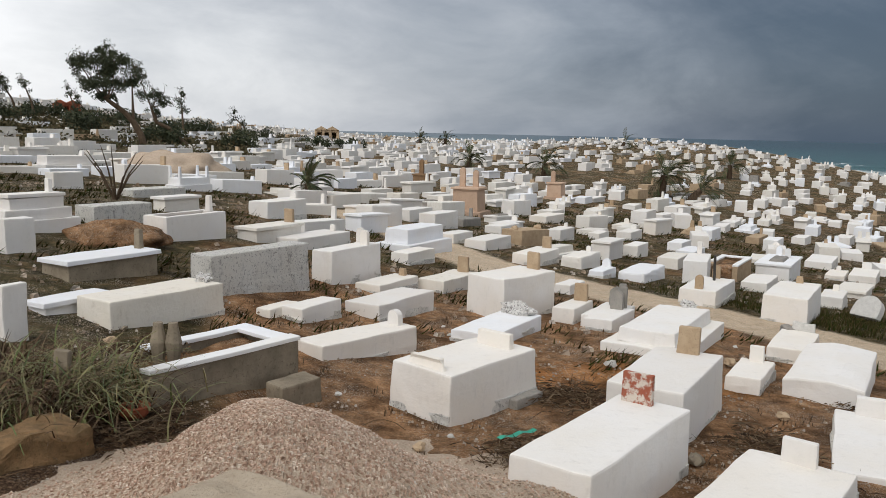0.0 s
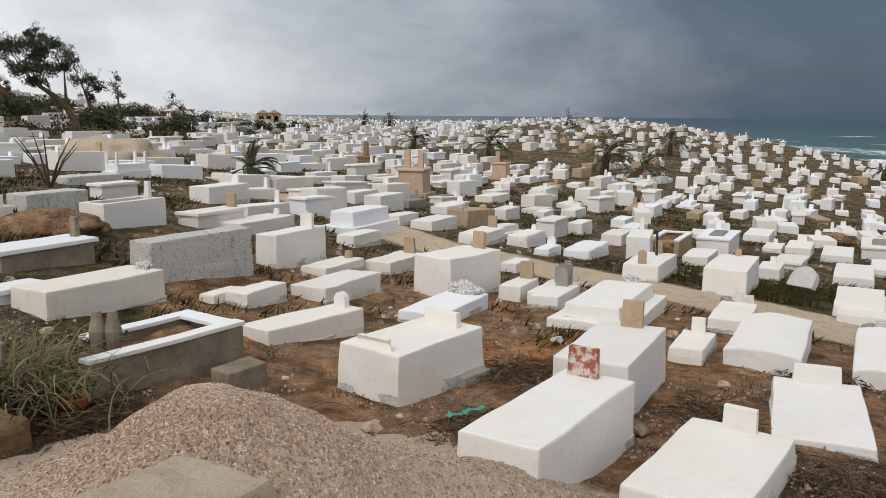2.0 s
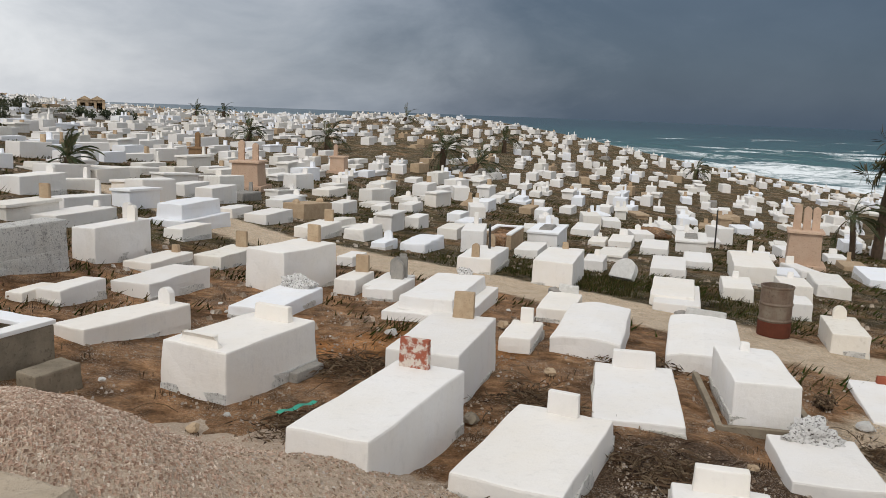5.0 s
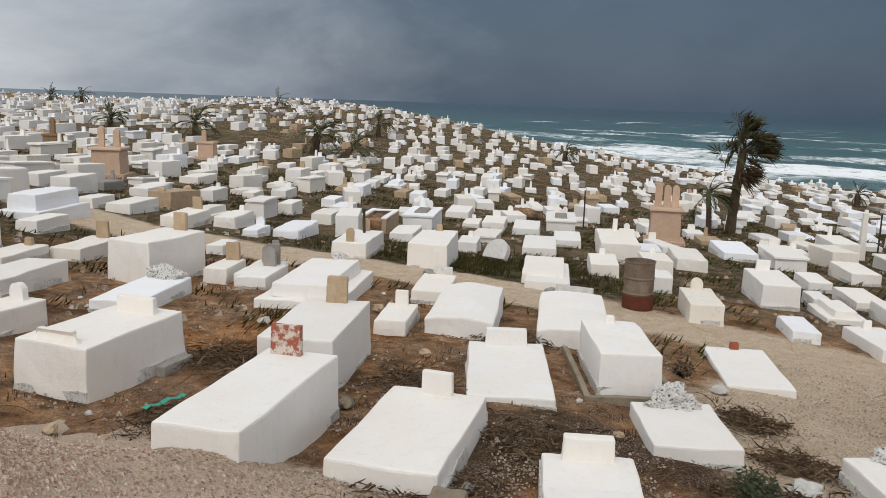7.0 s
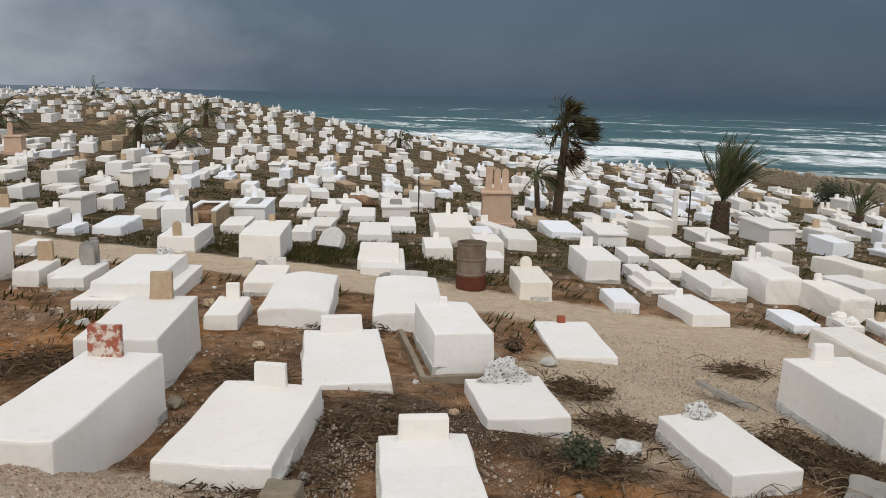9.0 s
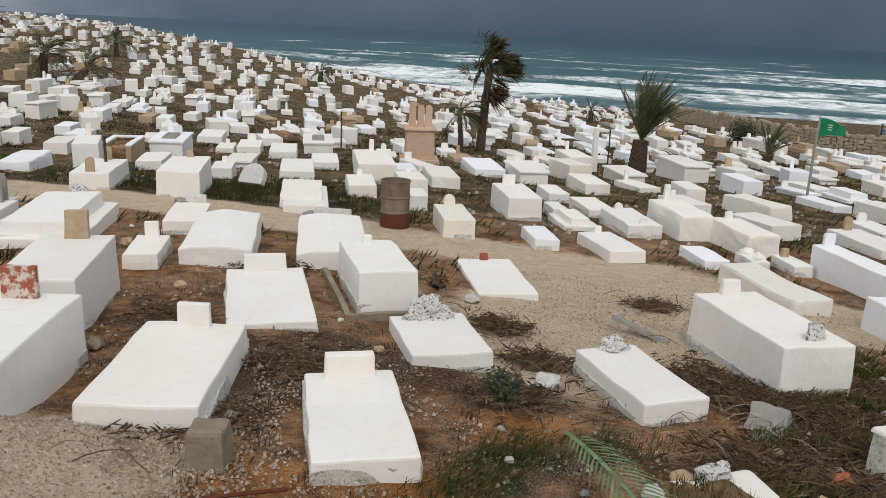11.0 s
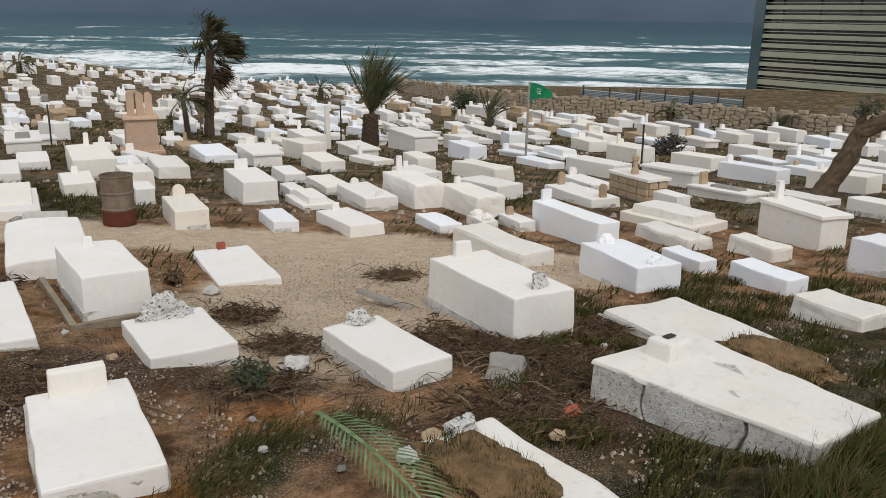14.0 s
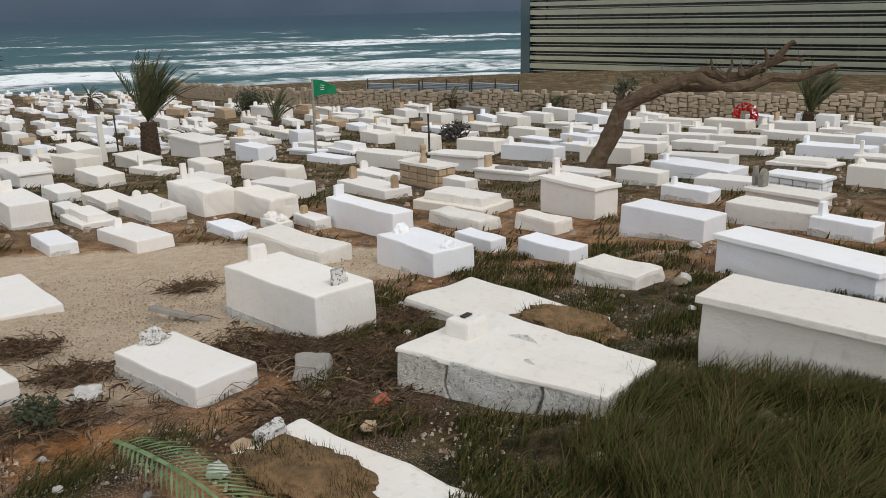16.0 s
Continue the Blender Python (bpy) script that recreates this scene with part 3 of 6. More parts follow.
def headstones(g, head, l, w, h, mat, seed):
    y = l / 2 - 0.16
    add = lambda name, bm, mt, lab="": part(name, bm, mt, g, lab)
    if head == "red":
        add("headstone", block(0.07, 0.30, 0.30, h - 0.02, 0.02, 0.008, 0.004, 1, seed, -0.10, y), PATCHY, "reddish flaked stone slab")
    elif head == "two_slabs":
        add("headstone", block(0.10, w * 0.55, 0.20, h - 0.02, 0.05, 0.012, 0.004, 1, seed, 0, l / 2 - 0.25), mat)
        add("footstone", block(0.09, w * 0.62, 0.13, h - 0.02, 0.25, 0.012, 0.004, 1, seed + 1, 0, -l / 2 + 0.12), mat)
    elif head == "tan":
        add("headstone", block(0.09, 0.26, 0.34, h - 0.02, 0.04, 0.02, 0.008, 1, seed, 0.02, y), TAN, "tan stone slab")
    elif head == "slab":
        add("headstone", block(0.08, min(0.3, w * 0.42), 0.24, h - 0.02, 0.03, 0.012, 0.004, 1, seed, 0.0, y + 0.05), mat)
    elif head == "wide_slab":
        add("headstone", block(0.13, w * 0.55, 0.22, h - 0.02, 0.04, 0.015, 0.005, 1, seed, 0, l / 2 - 0.08), mat)
    elif head in ("peg", "stub", "tanstub"):
        k = 0.12 if head == "peg" else 0.15
        add("headstone", block(k * 0.7, k, 0.13 if head == "peg" else 0.17, h - 0.02, 0.15, 0.02, 0.008, 1, seed, 0, y), TAN if head == "tanstub" else mat)
    elif head == "brick":
        add("brick", block(0.10, 0.12, 0.12, h - 0.02, 0.05, 0.01, 0.006, 1, seed, 0, l / 2 - 0.06), BRICKRED, "small red brick")
    elif head == "rubble":
        add("rock", lump(0.25, 0.14, 0.17, seed, 0, l / 2 - 0.12, h + 0.03, 0.6, 4), PITTED, "pitted white rock")
    elif head == "rubble_small":
        add("rock", lump(0.13, 0.09, 0.09, seed, 0.05, l / 2 - 0.10, h + 0.02, 0.7), PITTED, "small pitted stone")
    elif head == "slab_and_stone":
        add("headstone", block(0.10, 0.24, 0.20, h - 0.02, 0.1, 0.02, 0.006, 1, seed, 0, l / 2 - 0.12), mat)
        add("rock", block(0.10, 0.24, 0.22, h - 0.02, 0.25, 0.04, 0.03, 2, seed + 3, 0.06, -l / 2 + 0.22), PITTED, "rough pitted footstone")
    elif head == "socket":
        add("head_block", block(0.30, 0.34, 0.20, h - 0.02, 0.12, 0.03, 0.01, 2, seed, 0.0, l / 2 - 0.30), mat)
        # no recess is cut: a thin dark plate stands for the hollow's shade
        add("socket", block(0.06, 0.12, 0.012, h + 0.185, 0, 0.003, 0.0, 0, seed, 0, l / 2 - 0.30), IRON, "thin dark plate in place of the shade in a hollow")
    elif head == "bumps":
        for sy in (-1, 1):
            add("hump", lump(0.13, 0.09, 0.12, seed + sy, 0, sy * (l / 2 - 0.14), h, 0.3), mat)
    elif head in ("two_back", "two_tan", "two_stubs"):
        mt = TAN if head == "two_tan" else mat
        hh = 0.14 if head == "two_stubs" else 0.30
        for i, sy in enumerate((1, -1) if head != "two_back" else (1, 0.55)):
            add("headstone", arched(0.17, hh + 0.02, 0.08, h - 0.02, 0.0 if head != "two_back" else (0.16 * (1 if i else -1)), sy * (l / 2 - 0.14)), mt)
    elif head == "arch":
        add("headstone", arched(0.22, 0.24, 0.09, h - 0.02, 0, y), mat)
    elif head == "dark":
        add("headstone", arched(0.22, 0.38, 0.09, h - 0.02, 0.0, y - 0.1, 0.5), GREYST, "dark grey pointed stone")
        add("headstone", block(0.08, 0.15, 0.40, h - 0.02, 0.1, 0.02, 0.01, 1, seed, 0.05, y + 0.1), GREYST, "lichen-grey slim stone")
    elif head == "pillar":
        add("headstone", block(0.10, 0.14, 0.36, h - 0.02, 0.12, 0.015, 0.004, 1, seed, 0, y), mat)
    elif head == "brokenstone":
        add("headstone", block(0.09, w * 0.6, 0.17, h - 0.04, 0.02, 0.02, 0.02, 2, seed, 0.05, l / 2 + 0.02), RUBBLE, "broken lichen-stained slab")
        add("rock", lump(0.14, 0.10, 0.09, seed, -w * 0.3, l / 2 + 0.05, h - 0.02, 0.5), GREYST)
    elif head == "carved":
        add("finial", lathe([(0.10, h - 0.02), (0.09, h + 0.1), (0.055, h + 0.16), (0.06, h + 0.3), (0.085, h + 0.34), (0.075, h + 0.42), (0.02, h + 0.46)], 10, -w * 0.2, 0), TAN, "carved yellow stone finial")


def grave(x, y, az, l, w, h, style, head, mat, level=None, group="graves", detail=True):
    """One grave; az is the bearing towards its head."""
    COUNT[0] += 1
    seed = COUNT[0]
    label = MATNAME.get(mat.name, "white") + " " + STYLES[style] + HEADS[head]
    ux, uy = math.sin(radians(az)), math.cos(radians(az))
    zs = [gz(x + ux * a * l / 2, y + uy * a * l / 2) for a in (-1, 0, 1)]
    z = min(zs[1], (zs[0] + zs[2]) / 2)
    lean = math.degrees(math.atan2(zs[2] - zs[0], l)) * 0.6 if level is None else 0
    g = thing("grave", x, y, z if level is None else level, az, label, "grave", group, tilt=(lean, 0))
    PLACED.append((x, y, 0.5 * math.hypot(l, w) * 0.9))
    cuts, amp = (4, 0.011) if detail else (1, 0.010)
    base = -0.30 if level is None else -0.30 - max(0, level - min(zs))
    bev = min(0.022, h * 0.2 + 0.004)
    if style in ("box", "kerbed"):
        part("body", block(l, w, h - base, base, 0.03, bev, amp, cuts, seed), mat, g)
        if detail:
            part("footing", block(l - 0.012, w - 0.012, -base + min(0.05, h * 0.3), base, 0.0, 0.008, 0.024, 7, seed + 2), FLAKED, g, "rough grey cement footing")
        if style == "kerbed":
            for sx in (-1, 1):
                part("kerb", block(l + 0.4, 0.07, 0.36, -0.34, 0, 0.01, 0.006, 2, seed + sx, sx * (w / 2 + 0.14), 0), CONCRETE, g, "low concrete kerb")
            part("kerb", block(0.07, w + 0.35, 0.35, -0.34, 0, 0.01, 0.006, 2, seed + 5, 0, -l / 2 - 0.16), CONCRETE, g, "reddish kerb stone")
    elif style == "worn":
        part("body", block(l, w, h - base, base, 0.08, 0.05, 0.022, cuts, seed), mat, g)
    elif style == "sagged":
        part("body", block(l, w, h - base, base, 0.04, 0.03, 0.012, cuts + 1, seed, sag=0.06), mat, g)
    elif style == "cracked":
        rnd = random.Random(seed)
        ys = [-l / 2, -l * 0.20, l * 0.22, l / 2]
        jag = lambda i, z: 0.0 if i in (0, 3) else 0.10 * noise.noise((i * 3.1, z * 5.0, 2.0)) + 0.03 * noise.noise((i, z * 21.0, 5.0))
        wide = lambda y_: 1 + 0.2 * y_ / (l / 2)
        for i in range(3):
            a, b = ys[i] + 0.011, ys[i + 1] - 0.011
            bm = block(b - a, w, h - base, base, 0.02, 0.015, 0.014, 6, seed + i, 0, (a + b) / 2)
            for v in bm.verts:
                t_ = (v.co.y - a) / (b - a)
                v.co.y += (1 - t_) * jag(i, v.co.z) + t_ * jag(i + 1, v.co.z)
                v.co.x *= wide(v.co.y)
            part("body_section", bm, FLAKED, g, "rough cracked rendered wall")
        bm = block(l - 0.01, w - 0.02, 0.045, h - 0.03, 0.02, 0.014, 0.014, 12, seed + 9)
        for v in bm.verts:
            v.co.x = v.co.x * wide(v.co.y) * (1 + 0.02 * noise.noise(v.co * 9))
        part("top_slab", bm, mat, g, "worn cream cement top")
    elif style == "lid":
        part("body", block(l - 0.10, w - 0.10, h - 0.06 - base, base, 0.02, 0.015, amp, cuts, seed), mat, g)
        part("lid", block(l, w, 0.07, h - 0.06, 0.02, 0.012, amp * 0.6, cuts, seed + 1), BRIGHT if mat is CONCRETE else mat, g, "overhanging slab")
    elif style == "stepped":
        part("plinth", block(l + 0.16, w + 0.26, h * 0.38 - base, base, 0.02, 0.02, amp, cuts, seed), mat, g)
        part("body", block(l * 0.9, w * 0.86, h * 0.66, h * 0.36, 0.06, 0.02, amp, cuts, seed + 1), mat, g)
    elif style == "tiered":
        for i, k in enumerate((1.5, 1.25, 1.0)):
            part("tier", block(l * k, w * k, h * 0.34 - (base if i == 0 else 0), h * 0.33 * i + (base if i == 0 else 0), 0.01, 0.02, amp, cuts, seed + i), mat, g)
        part("cornice", block(l * 1.06, w * 1.08, 0.07, h, 0, 0.01, amp * 0.5, 1, seed), mat, g)
    elif style == "platform":
        part("body", block(l, w, h - 0.05 - base, base, 0.03, 0.015, amp, cuts, seed), mat, g)
        part("slab", block(l + 0.06, w + 0.06, 0.07, h - 0.06, 0, 0.012, amp * 0.5, 1, seed), mat, g)
        part("ledger", block(l * 0.5, w * 0.45, 0.07, h, 0.2, 0.012, amp * 0.5, 1, seed, 0, -0.05), GREYST, g, "grey bevelled ledger stone")
    elif style == "open":
        for sx in (-1, 1):
            part("side", block(l, 0.11, h - base, base, 0, 0.012, amp, cuts, seed + sx, sx * (w / 2 - 0.055), 0), mat, g)
        for sy in (-1, 1):
            part("end", block(0.11, w - 0.22, h - base - 0.004, base, 0, 0.012, amp, cuts, seed + 3 * sy, 0, sy * (l / 2 - 0.055)), mat, g)
        part("fill", block(l - 0.2, w - 0.2, 0.2, h - 0.32, 0, 0.03, 0.03, 3, seed), SOIL, g, "dark earth filling")
    elif style == "bed":
        for sx in (-1, 1):
            part("wall", block(l, 0.14, h - base, base, 0.0, 0.015, 0.012, 4, seed + sx, sx * (w / 2 - 0.07), 0), mat, g)
        part("wall", block(0.14, w - 0.28, h - base, base, 0, 0.015, 0.012, 3, seed, 0, l / 2 - 0.07), mat, g)
        part("fill", block(l - 0.15, w - 0.26, 0.3, h - 0.38, 0, 0.03, 0.04, 4, seed), SOIL, g, "brown earth with grass")
        for sx in (-1, 1):
            part("rim", block(l * (1.02 if sx > 0 else 0.75), 0.17, 0.05, h, 0, 0.01, 0.006, 4, seed, sx * (w / 2 - 0.07), 0.0 if sx > 0 else l * 0.13), BRIGHT, g, "white painted rim slab")
        part("rim", block(0.26, w - 0.31, 0.048, h, 0, 0.01, 0.006, 3, seed, 0, l / 2 - 0.12), BRIGHT, g, "white painted rim slab")
    elif style == "horned":
        part("plinth", block(l * 1.1, w * 1.2, h * 0.5 - base, base, 0.02, 0.02, amp, cuts, seed), mat, g)
        part("body", block(l * 0.95, w, h * 0.6, h * 0.5, 0.03, 0.02, amp, cuts, seed), mat, g)
        for sx in (-1, 1):
            for sy in (-1, 1):
                part("corner_post", block(0.10, 0.10, 0.42, h, 0.3, 0.015, 0.003, 1, seed, sx * (w / 2 - 0.06), sy * (l / 2 - 0.08)), mat, g)
    elif style == "masonry":
        part("core", block(l - 0.06, w - 0.06, h - base - 0.02, base, 0, 0.01, 0.004, 1, seed), GREYST, g)
        rows = max(2, int(h / 0.16))
        for r_ in range(rows):
            hz = h / rows
            n = 4
            for i in range(n):
                for sx in (-1, 1):
                    off = (r_ % 2) * 0.5
                    part("block", block(l / n - 0.015, 0.10, hz - 0.015, r_ * hz, 0.02, 0.014, 0.006, 1, seed + i + 10 * r_, sx * (w / 2 - 0.03), -l / 2 + (i + 0.5) * l / n), mat, g)
            for sy in (-1, 1):
                for k in range(2):
                    part("block", block(0.10, w * 0.42, hz - 0.015, r_ * hz, 0.02, 0.014, 0.006, 1, seed + r_ + k, (k - 0.5) * w * 0.46, sy * (l / 2 - 0.02)), mat, g)
        part("capping", block(l + 0.12, w + 0.12, 0.07, h, 0.02, 0.012, 0.008, 2, seed), CREAM if mat is TAN else mat, g)
    headstones(g, head, l, w, h + (0.07 if style in ("masonry",) else 0), mat, seed)
    return g


# the graves that stand nearest, each as it lies
grave(1.43, 6.67, 37, 1.99, 0.72, 0.58, "box", "red", WHITE, -0.02)
grave(0.33, 9.36, 41, 1.60, 0.91, 0.51, "box", "two_slabs", WHITE, -0.06)
grave(2.53, 8.81, 31, 1.77, 0.82, 0.65, "box", "tan", WHITE, -0.15)
grave(2.69, 6.30, 38, 1.79, 0.94, 0.20, "box", "slab", WHITE, -0.01)
grave(4.58, 8.14, 26, 2.03, 0.96, 0.11, "box", "wide_slab", WHITE, -0.18)
grave(6.02, 8.05, 24, 1.51, 0.72, 0.44, "kerbed", "peg", WHITE, -0.24)
grave(8.44, 8.43, 31, 1.80, 0.88, 0.15, "box", "brick", WHITE, -0.69)
grave(5.58, 6.28, 25, 1.21, 0.86, 0.20, "box", "rubble", WHITE, -0.37)
grave(3.55, 4.83, 29, 1.52, 0.78, 0.08, "box", "wide_slab", WHITE, -0.01)
grave(6.54, 4.42, 22, 1.36, 0.70, 0.20, "box", "rubble_small", WHITE, -0.38)
grave(8.59, 4.26, 27, 1.82, 0.85, 0.54, "box", "slab_and_stone", WHITE, -0.50)
grave(11.97, 6.00, 27, 2.05, 0.67, 0.15, "worn", "none", CREAM, -0.69)
grave(7.00, 1.18, 21, 1.99, 1.12, 0.38, "cracked", "socket", CREAM, -0.35)
grave(9.19, 1.92, 29, 2.33, 1.22, 0.20, "worn", "none", CREAM, -0.59)
grave(11.44, 3.66, 35, 1.44, 0.75, 0.40, "box", "bumps", BRIGHT, -0.69)
grave(10.78, 0.78, 28, 1.02, 0.69, 0.17, "worn", "none", CREAM, -0.45)
grave(7.44, -1.24, 25, 2.00, 0.80, 0.68, "lid", "none", CREAM, -0.19)
grave(10.86, -1.42, 38, 2.21, 0.69, 0.49, "lid", "none", BRIGHT, -0.42)
grave(14.00, 5.60, 31, 2.03, 0.49, 0.59, "box", "slab", BRIGHT, -1.01)
grave(16.38, 4.49, 21, 1.64, 0.86, 0.25, "stepped", "none", CREAM, -0.92)
grave(15.99, 2.07, 38, 1.60, 0.71, 0.64, "lid", "pillar", WHITE, -0.88)
grave(-1.81, 16.08, 31, 1.57, 0.51, 0.59, "box", "two_back", WHITE, 0.14)
grave(1.33, 14.95, 44, 1.50, 0.87, 0.74, "box", "tan", WHITE, -0.26)
grave(-3.92, 11.21, 34, 1.85, 0.76, 0.44, "box", "rubble_small", CREAM, 0.33)
grave(-3.13, 13.75, 35, 2.15, 0.52, 0.53, "box", "none", FLAKED, 0.47)
grave(-1.10, 11.15, 44, 1.70, 0.59, 0.31, "box", "arch", WHITE, -0.07)
grave(-2.58, 8.90, 38, 1.92, 0.94, 0.55, "bed", "none", CONCRETE, 0.02)
grave(4.96, 2.02, 22, 2.00, 0.90, 0.07, "worn", "rubble_small", CREAM, -0.24)
grave(-1.00, 15.86, 31, 1.35, 0.59, 0.18, "box", "tanstub", WHITE, -0.04)
grave(-0.82, 13.94, 31, 1.68, 0.73, 0.26, "box", "none", WHITE, -0.06)
grave(-2.45, 12.48, 31, 0.70, 0.30, 0.12, "box", "none", WHITE, 0.20)
grave(-1.96, 12.62, 31, 0.97, 0.42, 0.22, "box", "none", WHITE, 0.12)
grave(0.20, 16.85, 31, 1.43, 0.62, 0.25, "box", "tan", CREAM, -0.18)
grave(-0.64, 19.64, 31, 1.19, 0.52, 0.27, "box", "none", WHITE, -0.09)
grave(-0.68, 21.83, 31, 1.96, 0.85, 0.59, "stepped", "none", BRIGHT, -0.10)
grave(0.47, 25.02, 31, 1.21, 0.53, 0.26, "box", "none", WHITE, -0.28)
grave(1.43, 24.54, 31, 1.67, 0.73, 0.28, "box", "none", WHITE, -0.37)
grave(2.23, 29.63, 31, 1.54, 0.67, 0.30, "box", "none", WHITE, -0.55)
grave(2.90, 28.76, 31, 1.57, 0.68, 0.27, "box", "none", WHITE, -0.60)
grave(4.71, 36.67, 31, 1.99, 0.86, 0.30, "box", "none", WHITE, -0.85)
grave(4.37, 30.06, 31, 1.33, 0.58, 0.37, "box", "stub", WHITE, -0.77)
grave(2.62, 22.33, 31, 1.60, 0.70, 0.30, "box", "tan", WHITE, -0.45)
grave(3.91, 22.75, 31, 1.49, 0.65, 0.31, "worn", "stub", WHITE, -0.58)
grave(-0.98, 30.06, 31, 1.55, 0.67, 0.41, "box", "none", WHITE, -0.20)
grave(-0.07, 28.76, 31, 1.56, 0.68, 0.51, "box", "none", WHITE, -0.29)
grave(2.83, 17.73, 31, 0.85, 0.37, 0.18, "box", "none", WHITE, -0.36)
grave(2.41, 14.65, 31, 0.96, 0.42, 0.25, "box", "tan", WHITE, -0.26)
grave(2.98, 14.16, 31, 1.22, 0.53, 0.19, "box", "dark", WHITE, -0.26)
grave(6.09, 31.73, 31, 1.08, 0.47, 0.26, "box", "none", WHITE, -0.96)
grave(7.63, 33.31, 31, 1.46, 0.63, 0.32, "box", "arch", WHITE, -1.12)
grave(5.33, 27.11, 31, 0.98, 0.43, 0.28, "box", "stub", WHITE, -0.81)
grave(6.45, 27.13, 31, 1.15, 0.50, 0.37, "box", "none", WHITE, -0.90)
grave(8.96, 30.89, 31, 1.30, 0.56, 0.32, "box", "none", BRIGHT, -1.20)
grave(8.61, 28.27, 31, 1.49, 0.65, 0.29, "box", "none", BRIGHT, -1.11)
grave(5.30, 21.50, 31, 1.81, 0.79, 0.22, "worn", "none", BRIGHT, -0.66)
grave(4.16, 20.98, 31, 0.95, 0.41, 0.17, "box", "arch", BRIGHT, -0.56)
grave(10.35, 25.05, 31, 2.22, 0.97, 0.47, "platform", "two_back", BRIGHT, -1.13)
grave(5.95, 18.12, 31, 1.86, 0.81, 0.34, "box", "two_tan", WHITE, -0.55)
grave(8.49, 21.71, 31, 1.59, 0.69, 0.22, "box", "none", WHITE, -0.90)
grave(7.25, 16.73, 31, 2.01, 0.87, 0.51, "box", "tanstub", WHITE, -0.56)
grave(9.26, 19.16, 31, 1.17, 0.51, 0.26, "box", "stub", WHITE, -0.83)
grave(14.19, 30.51, 31, 2.17, 0.94, 0.25, "box", "none", WHITE, -1.62)
grave(12.78, 26.36, 31, 1.37, 0.59, 0.14, "box", "stub", WHITE, -1.37)
grave(13.71, 26.43, 31, 1.86, 0.81, 0.22, "box", "slab", WHITE, -1.43)
grave(11.87, 36.59, 31, 1.71, 0.74, 0.45, "box", "none", BRIGHT, -1.45)
grave(14.08, 34.82, 31, 1.41, 0.61, 0.48, "box", "none", BRIGHT, -1.66)
grave(8.93, 14.80, 31, 1.97, 0.86, 0.23, "box", "none", WHITE, -0.61)
grave(11.09, 15.81, 31, 1.48, 0.65, 0.26, "box", "stub", WHITE, -0.80)
grave(11.26, 13.91, 31, 0.86, 0.38, 0.31, "box", "none", WHITE, -0.82)
grave(10.38, 11.65, 31, 1.41, 0.61, 0.34, "box", "arch", CREAM, -0.75)
grave(13.38, 12.99, 31, 1.78, 0.77, 0.47, "box", "slab", WHITE, -0.97)
grave(13.94, 24.51, 31, 2.07, 0.90, 0.23, "box", "none", WHITE, -1.34)
grave(11.39, 19.22, 31, 2.05, 0.89, 0.22, "box", "none", WHITE, -0.94)
grave(16.67, 26.79, 31, 2.60, 1.05, 0.42, "platform", "two_back", WHITE, -1.65)
grave(13.56, 21.32, 31, 1.86, 0.81, 0.20, "box", "none", WHITE, -1.17)
grave(13.69, 18.96, 31, 2.60, 1.05, 0.47, "box", "pillar", WHITE, -1.09)
grave(15.04, 17.63, 31, 1.96, 0.85, 0.28, "worn", "none", CREAM, -1.19)
grave(18.96, 20.14, 31, 2.46, 1.05, 0.22, "box", "none", BRIGHT, -1.55)
grave(19.02, 18.21, 31, 2.23, 0.97, 0.38, "lid", "slab", WHITE, -1.50)
grave(23.93, 20.56, 31, 2.04, 0.88, 0.62, "box", "pillar", WHITE, -1.95)
grave(19.24, 15.84, 31, 1.80, 0.78, 0.29, "box", "none", WHITE, -1.45)
grave(23.43, 17.77, 31, 2.06, 0.90, 0.27, "lid", "none", CREAM, -1.77)
grave(16.49, 14.71, 31, 1.29, 0.56, 0.22, "box", "none", WHITE, -1.26)
grave(14.32, 12.63, 31, 0.83, 0.36, 0.20, "box", "none", WHITE, -1.06)
grave(15.67, 12.67, 31, 1.57, 0.68, 0.16, "box", "none", WHITE, -1.12)
grave(13.67, 11.52, 31, 1.15, 0.50, 0.21, "stepped", "none", WHITE, -0.99)
grave(11.40, 10.34, 31, 1.09, 0.47, 0.18, "box", "none", BRIGHT, -0.84)
grave(14.52, 10.66, 31, 1.72, 0.75, 0.25, "box", "two_stubs", WHITE, -1.00)
grave(15.35, 10.01, 31, 1.82, 0.79, 0.52, "worn", "pillar", WHITE, -1.02)
grave(15.11, 8.35, 31, 1.66, 0.72, 0.42, "worn", "stub", WHITE, -0.97)
grave(13.21, 7.99, 31, 1.08, 0.47, 0.15, "box", "none", BRIGHT, -0.90)
grave(13.93, 7.45, 31, 0.72, 0.31, 0.12, "box", "bumps", WHITE, -0.92)
grave(14.18, 6.84, 31, 0.81, 0.35, 0.17, "box", "tanstub", WHITE, -0.92)
grave(24.56, 13.99, 31, 1.54, 0.67, 0.44, "box", "none", BRIGHT, -1.66)
grave(3.01, 14.45, 31, 1.28, 0.56, 0.20, "box", "dark", WHITE, -0.27)
grave(3.63, 12.93, 31, 2.36, 1.03, 0.33, "stepped", "rubble_small", WHITE, -0.20)
grave(4.13, 10.63, 31, 1.03, 0.45, 0.17, "box", "slab", WHITE, -0.18)
grave(5.57, 12.69, 31, 1.38, 0.60, 0.21, "box", "brokenstone", WHITE, -0.32)
grave(5.34, 10.88, 31, 2.24, 0.97, 0.22, "sagged", "none", WHITE, -0.23)
